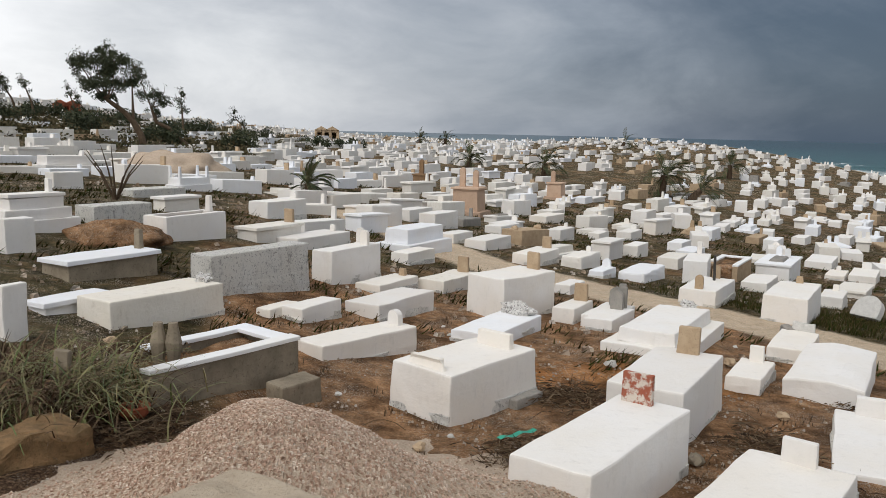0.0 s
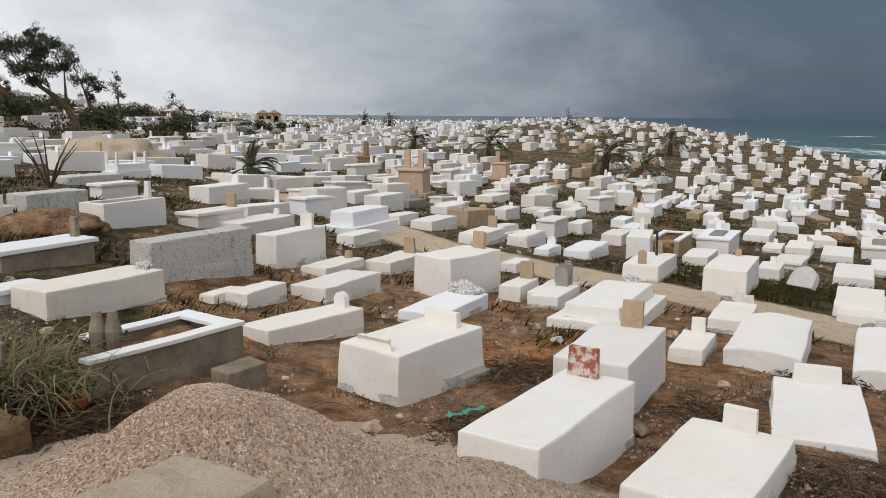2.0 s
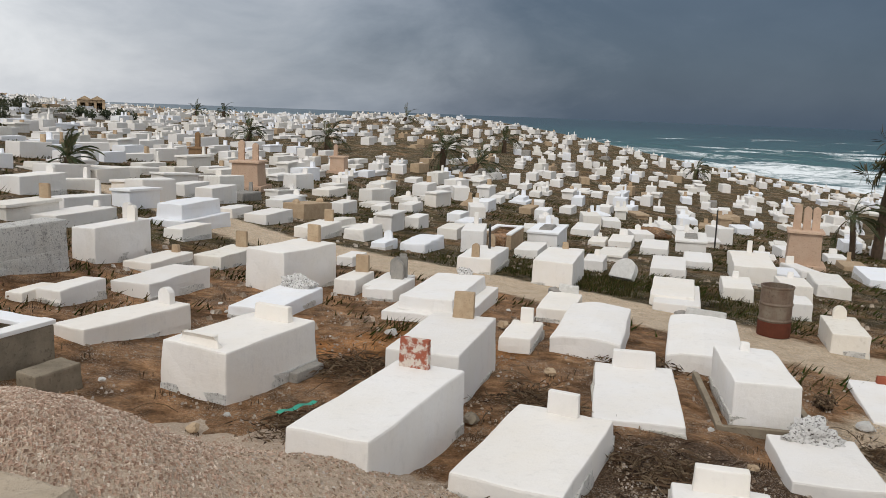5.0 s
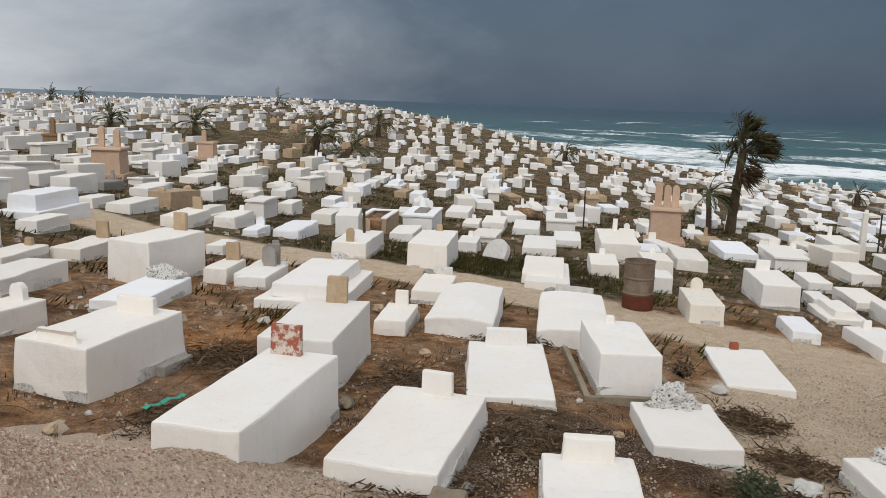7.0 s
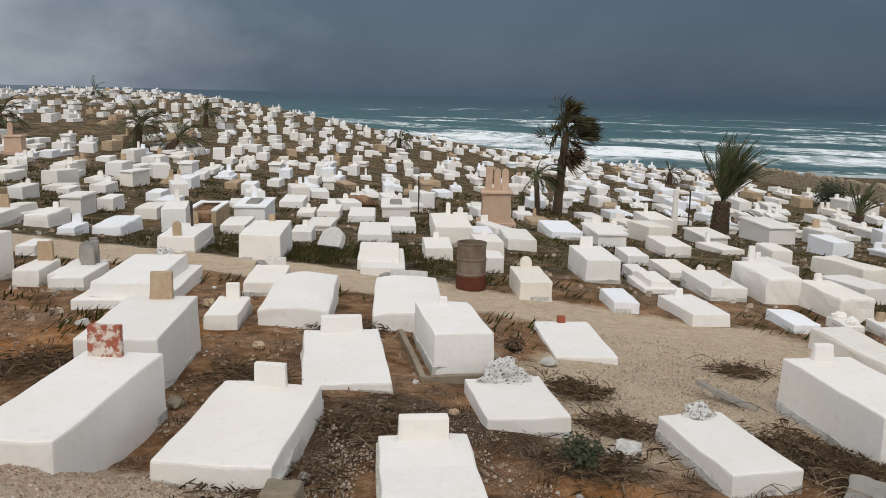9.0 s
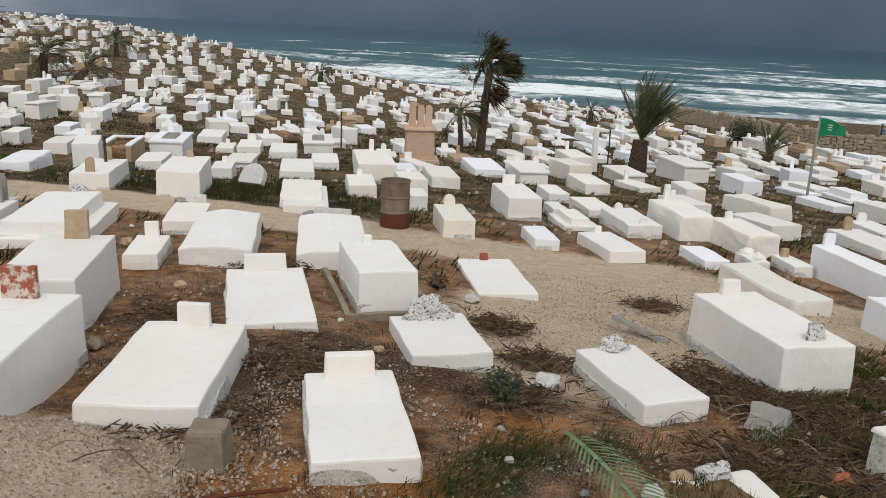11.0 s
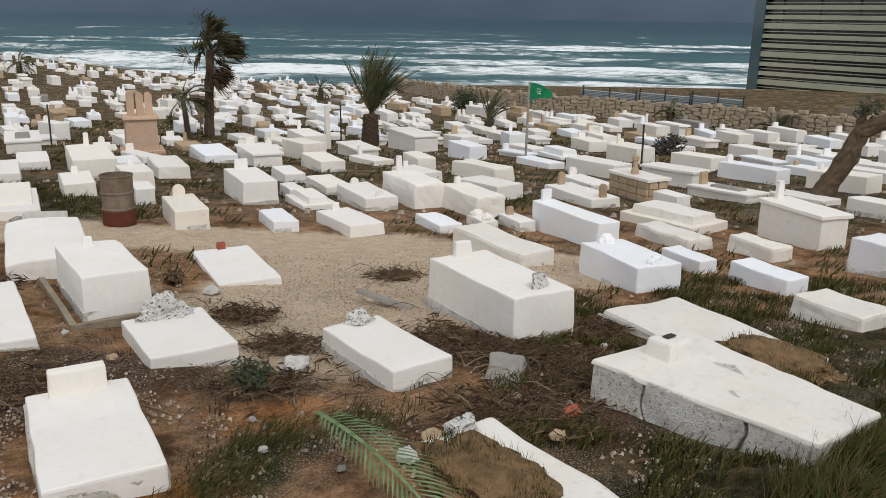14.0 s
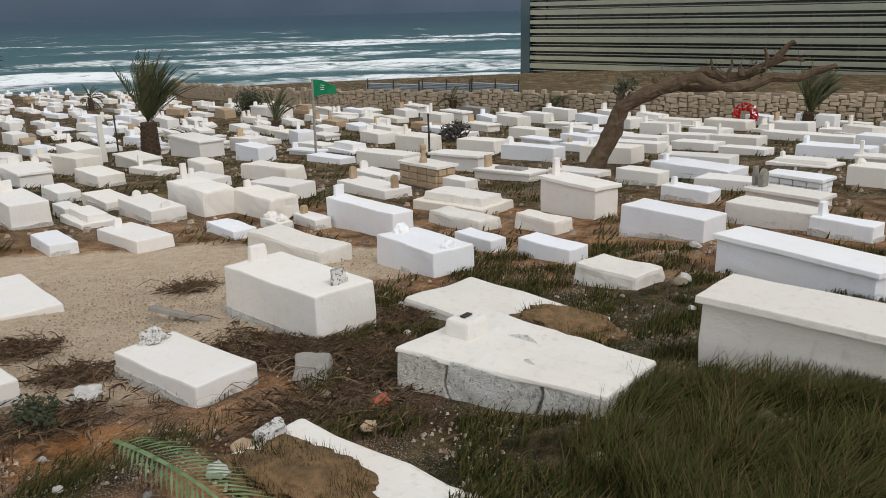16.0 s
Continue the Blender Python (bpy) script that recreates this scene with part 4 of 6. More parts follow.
grave(6.86, 10.40, 31, 2.44, 1.05, 0.20, "sagged", "brokenstone", WHITE, -0.35)
grave(8.77, 14.36, 31, 2.06, 0.89, 0.16, "box", "none", WHITE, -0.59)
grave(0.95, 12.91, 31, 1.74, 0.76, 0.19, "box", "rubble", BRIGHT, -0.17)
grave(-4.83, 9.23, 31, 0.30, 0.13, 0.65, "box", "none", WHITE, 0.54)
grave(-4.92, 10.89, 31, 1.08, 0.47, 0.19, "lid", "none", BRIGHT, 0.52)
grave(-5.42, 13.19, 31, 1.76, 0.76, 0.35, "lid", "pillar", CONCRETE, 0.58)
grave(-7.29, 18.50, 31, 1.54, 0.67, 0.41, "box", "none", FLAKED, 0.83)
grave(-5.44, 17.67, 31, 1.63, 0.71, 0.53, "open", "pillar", WHITE, 0.62)
grave(-3.92, 19.00, 31, 1.60, 0.70, 0.36, "lid", "tan", CREAM, 0.42)
grave(-3.02, 19.42, 31, 1.90, 0.83, 0.26, "box", "stub", WHITE, 0.28)
grave(-8.03, 16.21, 31, 1.13, 0.49, 0.66, "tiered", "pillar", WHITE, 0.90)
grave(-7.19, 14.01, 31, 0.55, 0.24, 0.58, "box", "none", WHITE, 0.81)
grave(-6.91, 21.68, 31, 1.25, 0.55, 0.37, "lid", "none", WHITE, 0.80)
grave(-11.12, 24.56, 31, 0.98, 0.43, 0.47, "box", "none", WHITE, 1.10)
grave(-8.64, 28.49, 31, 1.36, 0.59, 0.39, "horned", "none", BRIGHT, 0.82)
grave(-13.31, 35.20, 31, 1.27, 0.55, 0.43, "lid", "two_back", WHITE, 1.13)
grave(-4.62, 23.54, 31, 1.65, 0.72, 0.48, "box", "arch", WHITE, 0.49)
grave(-3.77, 30.63, 31, 1.70, 0.74, 0.46, "box", "none", WHITE, 0.17)
grave(-8.67, 24.82, 31, 1.96, 0.85, 0.23, "box", "none", FLAKED, 0.90)
grave(8.39, 23.78, 31, 1.98, 0.86, 0.40, "bed", "none", TAN, -0.95)
grave(26.67, 17.64, 31, 2.60, 1.05, 0.58, "lid", "none", WHITE, -1.94)
grave(14.72, 3.99, 31, 1.44, 0.62, 0.18, "worn", "none", CREAM, -0.87)
grave(12.75, 3.16, 31, 0.85, 0.37, 0.20, "box", "none", BRIGHT, -0.73)
grave(12.26, 1.91, 31, 1.04, 0.45, 0.21, "box", "none", BRIGHT, -0.64)
grave(14.51, 2.48, 31, 1.04, 0.45, 0.22, "worn", "none", CREAM, -0.81)
grave(13.83, 0.24, 31, 1.57, 0.68, 0.40, "box", "none", BRIGHT, -0.61)
grave(14.81, -1.39, 31, 1.51, 0.65, 0.28, "box", "none", CREAM, -0.57)
grave(13.77, -2.31, 31, 0.98, 0.43, 0.24, "box", "slab", BRIGHT, -0.48)
grave(17.45, 0.03, 31, 1.10, 0.48, 0.23, "box", "stub", BRIGHT, -0.81)
grave(16.96, -1.75, 31, 1.54, 0.67, 0.19, "lid", "dark", CREAM, -0.68)
grave(18.55, -2.08, 31, 1.15, 0.50, 0.25, "masonry", "none", BRIGHT, -0.78)
grave(20.02, 1.16, 31, 1.18, 0.51, 0.29, "box", "none", WHITE, -1.03)
grave(21.25, -0.08, 31, 2.15, 0.94, 0.24, "box", "stub", BRIGHT, -1.03)
grave(17.95, 7.10, 31, 1.87, 0.81, 0.18, "box", "two_tan", WHITE, -1.08)
grave(18.73, 5.30, 31, 0.98, 0.43, 0.26, "box", "none", WHITE, -1.11)
grave(19.19, 6.19, 31, 1.37, 0.59, 0.49, "masonry", "carved", TAN, -1.15)

# ---- the field of graves beyond, row by row ----
TRACK_CLEAR = TRACK + SANDY[::-1]


def clear_of(x, y, rad):
    return all((x - a) ** 2 + (y - b) ** 2 > (rad + r) ** 2 for a, b, r in PLACED)


def near_line(x, y, pts):
    return 1.5 - float(band(np.array([x]), np.array([y]), pts, 1.0)[0])


def field_graves():
    rnd = random.Random(11)
    spots = []
    ax = (math.sin(radians(31)), math.cos(radians(31)))
    px = (math.cos(radians(31)), -math.sin(radians(31)))
    for i in range(-80, 90):
        for j in range(-40, 66):
            u = i * 1.42 + rnd.uniform(-0.34, 0.34) + 0.5 * (j % 2)
            v = j * 2.45 + rnd.uniform(-0.75, 0.75) + 0.6 * math.sin(i * 0.9)
            x, y = px[0] * u + ax[0] * v, px[1] * u + ax[1] * v
            r = math.hypot(x, y)
            az = math.degrees(math.atan2(x, y))
            s = x * SHORE[0] + y * SHORE[1]
            if r < (19 if az < 40 else 14.5 if az < 60 else 15.5) or r > 150 or az < -42 or az > 108:
                continue
            if s > 89:
                continue
            if az > 44 and wall_side(x, y) < 1.6:
                continue
            if r > 50 and az < -13 and rnd.random() < 0.72:
                continue
            if 6 < az < 42 and r > 62 and rnd.random() < 0.42:
                continue
            if noise.noise((x * 0.05, y * 0.05, 3)) < -0.42:
                continue
            if rnd.random() < 0.10:
                continue
            spots.append((r, x, y, az))
    spots.sort()
    return spots


WALL = ((72, 50), (63, 42.5), (50.5, 24), (47, 12), (43.5, 4), (40.5, -2), (40.5, -12))


def wall_side(x, y):
    """Distance inside the boundary wall (positive towards the graves)."""
    best = 1e9
    for (ax, ay), (bx, by) in zip(WALL, WALL[1:]):
        dx, dy = bx - ax, by - ay
        n = math.hypot(dx, dy)
        t = ((x - ax) * dx + (y - ay) * dy) / (n * n)
        if -0.2 <= t <= 1.2:
            best = min(best, ((x - ax) * dy - (y - ay) * dx) / n)
    return best


def field():
    rnd = random.Random(23)
    made = 0
    V, F, M = [], [], []
    mats = (WHITE, CREAM, BRIGHT, TAN, GREYST)
    for r, x, y, az in field_graves():
        l, w = rnd.uniform(1.45, 2.05), rnd.uniform(0.58, 0.85)
        h = rnd.choice((0.15, 0.2, 0.25, 0.3, 0.4, 0.5) if az > 36 else (0.2, 0.25, 0.3, 0.4, 0.5, 0.6)) * rnd.uniform(0.9, 1.1)
        rad = 0.45 * math.hypot(l, w)
        if near_line(x, y, TRACK_CLEAR) < 1.5 and r < 24 or not clear_of(x, y, rad * 0.85):
            continue
        turn = 31 + rnd.gauss(0, 7) + 12 * noise.noise((x * 0.04, y * 0.04, 9))
        north = 8 < az < 36 and r > 55
        mi = rnd.choices((0, 1, 2, 3, 4), (50, 22, 24, 5, 1) if not north else (60, 22, 12, 7, 3))[0]
        if mi == 3 and r < 26:
            mi = 0
        head = rnd.choices(("none", "stub", "slab", "arch", "pillar", "two_back", "tanstub", "tan", "bumps"), (44, 14, 12, 9, 8, 4, 5, 3, 3))[0]
        style = rnd.choices(("box", "lid", "stepped", "worn", "platform"), (62, 12, 10, 12, 4))[0]
        if made < 165:
            grave(x, y, turn, l, w, h, style, head, mats[mi], None, "graves of the field", False)
            made += 1
            continue
        PLACED.append((x, y, rad))
        far_grave(V, F, M, x, y, turn, l, w, h, style, head, mi, rnd)
    me = bpy.data.meshes.new("far_graves")
    me.from_pydata(V, [], F)
    for m_ in mats:
        me.materials.append(m_)
    me.polygons.foreach_set("material_index", M)
    tagged(new("far_graves", me), "hundreds of white and cream graves on the slopes", "graves", kind="stuff")


def far_box(V, F, M, x, y, z, turn, cx, cy, l, w, z0, z1, taper, mi, rnd):
    n = len(V)
    c, s = math.cos(radians(-turn)), math.sin(radians(-turn))
    for zz, k in ((z0, 1.0), (z1, 1 - taper)):
        for sx, sy in ((-1, -1), (1, -1), (1, 1), (-1, 1)):
            a, b = cx + sx * w / 2 * k + rnd.uniform(-0.015, 0.015), cy + sy * l / 2 * k + rnd.uniform(-0.015, 0.015)
            V.append((x + a * c - b * s, y + a * s + b * c, z + zz + rnd.uniform(-0.012, 0.012)))
    for f in ((4, 5, 6, 7), (0, 1, 5, 4), (1, 2, 6, 5), (2, 3, 7, 6), (3, 0, 4, 7)):
        F.append(tuple(n + k for k in f))
        M.append(mi)


def far_grave(V, F, M, x, y, turn, l, w, h, style, head, mi, rnd):
    z = gz(x, y)
    bx = lambda cx, cy, l_, w_, z0, z1, tp=0.04, m_=None: far_box(V, F, M, x, y, z, turn, cx, cy, l_, w_, z0, z1, tp, mi if m_ is None else m_, rnd)
    if style == "stepped":
        bx(0, 0, l + 0.15, w + 0.25, -0.5, h * 0.4)
        bx(0, 0, l * 0.88, w * 0.8, h * 0.38, h)
    elif style in ("lid", "platform"):
        bx(0, 0, l - 0.1, w - 0.1, -0.5, h - 0.05)
        bx(0, 0, l, w, h - 0.06, h + 0.02)
    else:
        bx(0, 0, l, w, -0.5, h, 0.06)
    k = 0.8
    yh = l / 2 - 0.2
    if head in ("slab", "arch", "tan", "stub", "tanstub"):
        bx(0, yh, 0.14, 0.3 * k, h - 0.03, h + rnd.uniform(0.2, 0.42) * k, 0.12, 3 if head.startswith("tan") else None)
    elif head == "pillar":
        bx(0, yh, 0.14 * k, 0.16 * k, h - 0.03, h + rnd.uniform(0.35, 0.6) * k, 0.2)
    elif head == "two_back":
        for sx in (-0.17, 0.17):
            bx(sx, yh, 0.12, 0.2, h - 0.03, h + 0.4 * k, 0.25)
    elif head == "bumps":
        for sy in (-1, 1):
            bx(0, sy * yh, 0.16, 0.24, h - 0.03, h + 0.18, 0.4)


# ---- monuments, trees, posts ----
def monument(x, y, az, w, h, mat, posts, label):
    g = thing("monument", x, y, gz(x, y), az, label, "monument", "stone monuments")
    part("base", block(w * 1.35, w * 1.35, 0.4, -0.25, 0.02, 0.02, 0.005, 1, 3), mat, g)
    part("body", block(w, w, h, 0.14, 0.06, 0.02, 0.004, 1, 4), mat, g)
    part("cornice", block(w * 1.1, w * 1.1, 0.09, h + 0.13, 0.02, 0.015, 0.004, 1, 5), mat, g)
    for i, (dx, hh) in enumerate(posts):
        part("pillar", arched(0.24, hh, 0.16, h + 0.2, dx, 0, 0.3), mat, g)
    PLACED.append((x, y, w * 0.9))
    return g


def frond_mesh(bm, base, d, length, droop, rnd, wide=0.05, leaf=0.34, n=22, blow=(0, 0)):
    """One feather leaf: a bent rib with paired narrow leaflets."""
    base, d = Vector(base), Vector(d).normalized()
    pts = []
    p = base.copy()
    step = length / n
    for i in range(n + 1):
        pts.append(p.copy())
        d = (d + Vector((blow[0], blow[1], -droop)) * (0.045 + 0.05 * i / n)).normalized()
        p = p + d * step
    for i in range(n):
        a, b = pts[i], pts[i + 1]
        t = (b - a).normalized()
        side = t.cross(Vector((0, 0, 1)))
        if side.length < 0.05:
            side = Vector((1, 0, 0))
        side.normalize()
        up = side.cross(t)
        rw = 0.018 * (1 - i / n) + 0.006
        q = [bm.verts.new(v) for v in (a - side * rw, a + side * rw, b + side * rw * 0.9, b - side * rw * 0.9)]
        bm.faces.new(q)
        if i < 2:
            continue
        k = math.sin(math.pi * min(1, (i / n) * 0.85 + 0.15)) * leaf * rnd.uniform(0.8, 1.1)
        for sg in (-1, 1):
            tip = a + side * sg * k * 0.62 + t * k * 0.85 + up * k * 0.10 + Vector((blow[0], blow[1], 0)) * k * 0.4
            m_ = (a + tip) / 2 + up * 0.02
            v = [bm.verts.new(c) for c in (a, m_ - t * wide * 0.5, tip, m_ + t * wide * 0.5)]
            bm.faces.new(v)


def palm(x, y, trunk_h, crown, n, seed, label, lean=(0, 0), blow=(0.5, -0.25), thick=0.2, dead=0, spread=1.0, up=False):
    rnd = random.Random(seed)
    z = gz(x, y)
    g = thing("palm_tree", x, y, z, 0, label, "palm tree", "palms")
    pts = [(lean[0] * (i / 6) ** 1.5, lean[1] * (i / 6) ** 1.5, -0.2 + (trunk_h + 0.2) * i / 6) for i in range(7)]
    if trunk_h > 0.15:
        part("trunk", tube(pts, [thick * (1.25 - 0.35 * i / 6) for i in range(7)], 10), TRUNK, g)
        bm = bmesh.new()
        for i in range(int(trunk_h / 0.09)):
            hz = 0.05 + i * 0.09
            f = hz / trunk_h
            for k in range(7):
                a = k * 6.283 / 7 + i * 0.45
                rr = thick * (1.22 - 0.3 * f)
                c = Vector((lean[0] * f ** 1.5 + rr * math.cos(a), lean[1] * f ** 1.5 + rr * math.sin(a), hz))
                o = Vector((math.cos(a), math.sin(a), 0))
                s_ = Vector((-math.sin(a), math.cos(a), 0)) * thick * 0.32
                v = [bm.verts.new(q) for q in (c - s_, c + s_, c + o * 0.05 + Vector((0, 0, 0.14)))]
                bm.faces.new(v)
        tagged(part("leaf_stubs", bm, TRUNK, g), kind="stuff")
    top = Vector((lean[0], lean[1], trunk_h))
    bm = bmesh.new()
    for i in range(n):
        a = i * 2.39996 + rnd.uniform(-0.3, 0.3)
        e = radians(rnd.uniform(5, 80)) if i > n * 0.25 else radians(rnd.uniform(-40, 15))
        if up:
            e = radians(rnd.uniform(52, 88))
        d = Vector((math.cos(a) * math.cos(e), math.sin(a) * math.cos(e), math.sin(e)))
        d = d + Vector((blow[0], blow[1], 0)) * 0.5
        frond_mesh(bm, top + Vector((0, 0, rnd.uniform(-0.15, 0.1))), d, crown * rnd.uniform(0.75, 1.1), 1.0 * spread, rnd, 0.10 if up else 0.075, crown * (0.17 if up else 0.26), 20, blow)
    part("crown", bm, FROND, g)
    if dead:
        bm = bmesh.new()
        for i in range(dead):
            a = rnd.uniform(0, 6.28)
            frond_mesh(bm, top - Vector((0, 0, rnd.uniform(0.1, 0.5))), (math.cos(a) * 0.6, math.sin(a) * 0.6, -0.5), crown * 0.7, 1.6, rnd, 0.04, crown * 0.18, 12, blow)
        part("dead_fronds", bm, LITTER, g, "brown hanging dead fronds")
    PLACED.append((x, y, 0.35))
    return g


def fan_palm(x, y, trunk_h, n, seed, label, lean, wind, thick):
    """A tall palm with ragged fan leaves blown over to one side."""
    rnd = random.Random(seed)
    g = thing("palm_tree", x, y, gz(x, y), 0, label, "palm tree", "palms")
    pts = [(lean[0] * (i / 8) ** 1.4, lean[1] * (i / 8) ** 1.4, -0.2 + (trunk_h + 0.2) * i / 8) for i in range(9)]
    part("trunk", tube(pts, [thick * (1.2 - 0.35 * i / 8) * (1 + 0.12 * (i % 2)) for i in range(9)], 10), TRUNK, g)
    wind = Vector((wind[0], wind[1], 0))
    top = Vector((lean[0], lean[1], trunk_h))
    for name, count, lo, hi, mat in (("crown", n, -10, 75, FANLEAF), ("dead_fronds", n // 4, -75, -25, LITTER)):
        bm = bmesh.new()
        for i in range(count):
            a, e = i * 2.4 + rnd.uniform(-0.4, 0.4), radians(rnd.uniform(lo, hi))
            d = (Vector((math.cos(a) * math.cos(e), math.sin(a) * math.cos(e), math.sin(e))) + wind * rnd.uniform(0.5, 1.1)).normalized()
            p0 = top + Vector((0, 0, rnd.uniform(-0.4, 0.15) if name == "crown" else rnd.uniform(-1.0, -0.2)))
            p1 = p0 + d * rnd.uniform(0.5, 1.15) * (1.0 if name == "crown" else 0.5)
            side = d.orthogonal().normalized()
            side.rotate(Matrix.Rotation(rnd.uniform(0, 6.28), 3, d))
            bm.faces.new([bm.verts.new(q) for q in (p0 - side * 0.02, p0 + side * 0.02, p1 + side * 0.012, p1 - side * 0.012)])
            for k in range(15):
                b = radians(-85 + 170 * k / 14 + rnd.uniform(-5, 5))
                dr = (d * math.cos(b) + side * math.sin(b) + wind * 0.55).normalized()
                ln = rnd.uniform(0.55, 0.95)
                m_ = p1 + dr * ln * 0.55
                tip = p1 + (dr + wind * 0.3).normalized() * ln + Vector((0, 0, -0.16 * rnd.random()))
                up = dr.cross(side)
                w_ = (up.normalized() if up.length > 0.1 else side) * 0.035
                bm.faces.new([bm.verts.new(q) for q in (p1, m_ - w_, tip, m_ + w_)])
        part(name, bm, mat, g, "" if name == "crown" else "brown hanging dead fronds")
    PLACED.append((x, y, 0.35))
    return g


def leaf_cloud(bm, c, rad, n, size, rnd):
    for i in range(n):
        d = Vector((rnd.gauss(0, 1), rnd.gauss(0, 1), rnd.gauss(0, 0.8)))
        d = d.normalized() * rad * rnd.random() ** 0.45
        p = Vector(c) + d
        u = Vector((rnd.uniform(-1, 1), rnd.uniform(-1, 1), rnd.uniform(-1, 1))).normalized()
        w = u.orthogonal().normalized() * size * 0.35
        v = [bm.verts.new(q) for q in (p - u * size, p + w, p + u * size, p - w)]
        bm.faces.new(v)


def tree(x, y, stem, crowns, label, seed, dense=1.0):
    """A windblown tree: stem of (across, up, radius) and leafy clumps of (across, up, half width, half height)."""
    rnd = random.Random(seed)
    az = math.atan2(x, y)
    rt, away = Vector((math.cos(az), -math.sin(az), 0)), Vector((math.sin(az), math.cos(az), 0))
    g = thing("tree", x, y, gz(x, y), 0, label, "tree", "windblown trees")
    at = lambda a, u, d=0.0: rt * a + away * d + Vector((0, 0, u))
    part("trunk", tube([tuple(at(a, u)) for a, u, r in stem], [r for a, u, r in stem], 8), BARK, g)
    bm, tw = bmesh.new(), bmesh.new()
    for cx, cz, rx, rz in crowns:
        a, u, r = min(stem[len(stem) // 2:], key=lambda q: abs(q[0] - cx) + 0.4 * abs(q[1] - cz))
        c = at(cx, cz, rnd.uniform(-0.5, 0.5) * rx)
        mid = at(a, u).lerp(c, 0.5) + Vector((0, 0, -0.12))
        part("limb", tube([tuple(at(a, u)), tuple(mid), tuple(c)], [r * 0.6, r * 0.38, r * 0.15], 6), BARK, g)
        for k in range(int(11 * dense) + 2):
            q = c + at(rnd.gauss(0, 0.36) * rx, rnd.gauss(0.0, 0.33) * rz, rnd.gauss(0, 0.4) * rx)
            leaf_cloud(bm, q, 0.5 * min(rx, rz), int(110 * rx * rz * dense) + 14, 0.085, rnd)
        for k in range(7):
            b = c + at(rnd.uniform(-0.7, 0.7) * rx, rnd.uniform(0, 0.6) * rz, rnd.uniform(-0.5, 0.5) * rx)
            e = b + at(rnd.uniform(-0.35, 0.05), rnd.uniform(0.2, 0.55), 0)
            bm_w = Vector((0.014, 0.006, 0))
            tw.faces.new([tw.verts.new(v) for v in (b - bm_w, b + bm_w, e)])
            leaf_cloud(bm, e, 0.16, 6, 0.06, rnd)
    part("crown", bm, LEAF, g)
    tagged(part("twigs", tw, BARK, g), kind="stuff")
    return g


def bush(name, x, y, r, h, seed, n, size, mat, label):
    rnd = random.Random(seed)
    g = thing(name, x, y, gz(x, y), 0, label, "bush", "bushes")
    bm = bmesh.new()
    for i in range(5):
        leaf_cloud(bm, (rnd.uniform(-r, r) * 0.6, rnd.uniform(-r, r) * 0.6, h * rnd.uniform(0.35, 0.7)), min(r, h) * 0.6, n // 5, size, rnd)
    part("foliage", bm, mat, g)
    for i in range(4):
        a = i * 1.6
        part("stem", tube([(0, 0, -0.1), (math.cos(a) * r * 0.3, math.sin(a) * r * 0.3, h * 0.5)], [0.03, 0.012], 5), BARK, g)
    return g


def post(x, y, h, label, mat, r=0.035):
    g = thing("post", x, y, gz(x, y), 0, label, "post", "posts")
    part("pole", tube([(0, 0, -0.3), (0.01, 0, h * 0.5), (0.0, 0.01, h)], [r, r * 0.95, r * 0.9], 8), mat, g)
    PLACED.append((x, y, 0.1))
    return g

def heap_sand():
    m, N, L, b = material("gravel_heap_sand", 0.95, 0.1)
    n2 = world_noise(N, L, 60, 4, 0.7)
    n1 = world_noise(N, L, 2.5, 5, 0.6)
    col = ramp(N, L, n2, [(0.3, (0.36, 0.26, 0.19)), (0.5, (0.52, 0.41, 0.31)), (0.7, (0.64, 0.54, 0.43))])
    col = mixed(N, L, 1.0, col, ramp(N, L, n1, [(0.3, greys(0.82)), (0.7, greys(1.05))]), "MULTIPLY")
    L.new(col, b.inputs["Base Color"])
    bumped(N, L, b, n2, 0.9, 0.02)
    return m


HEAPSAND = heap_sand()


def earth_mound(x, y, r, h, seed, label, mat):
    g = thing("earth_mound", x, y, gz(x, y) - 0.05, 0, label, "earth mound", "earth mounds")
    part("mound", lump(r, r * 0.8, h, seed, 0, 0, 0, 0.25, 4), mat, g, "", True)
    PLACED.append((x, y, r))


monument(1.2, 35.8, 20, 1.15, 0.95, PINK, ((-0.3, 0.85), (0.3, 0.75)), "square tan stone monument with two upright pillars")
monument(18.9, 23.5, 35, 1.05, 1.05, PINK, ((-0.28, 0.85), (0.02, 0.8), (0.3, 0.8)), "square pinkish stone monument with three pillars")
monument(-1.1, 46.0, 25, 0.75, 0.7, OCHRE, ((0, 0.8),), "small reddish brick monument with one pillar")
monument(6.9, 50.0, 25, 0.9, 0.8, PINK, ((-0.2, 0.7),), "tan stone monument on the slope")

earth_mound(-11.1, 34.4, 2.2, 1.0, 5, "mound of yellow sand beside graves", HEAPSAND)
earth_mound(17.6, 31.6, 0.9, 0.45, 6, "fresh orange earth heap among graves", SOIL)
earth_mound(-6.4, 16.2, 1.0, 0.4, 7, "low mound of orange soil", SOIL)
field()

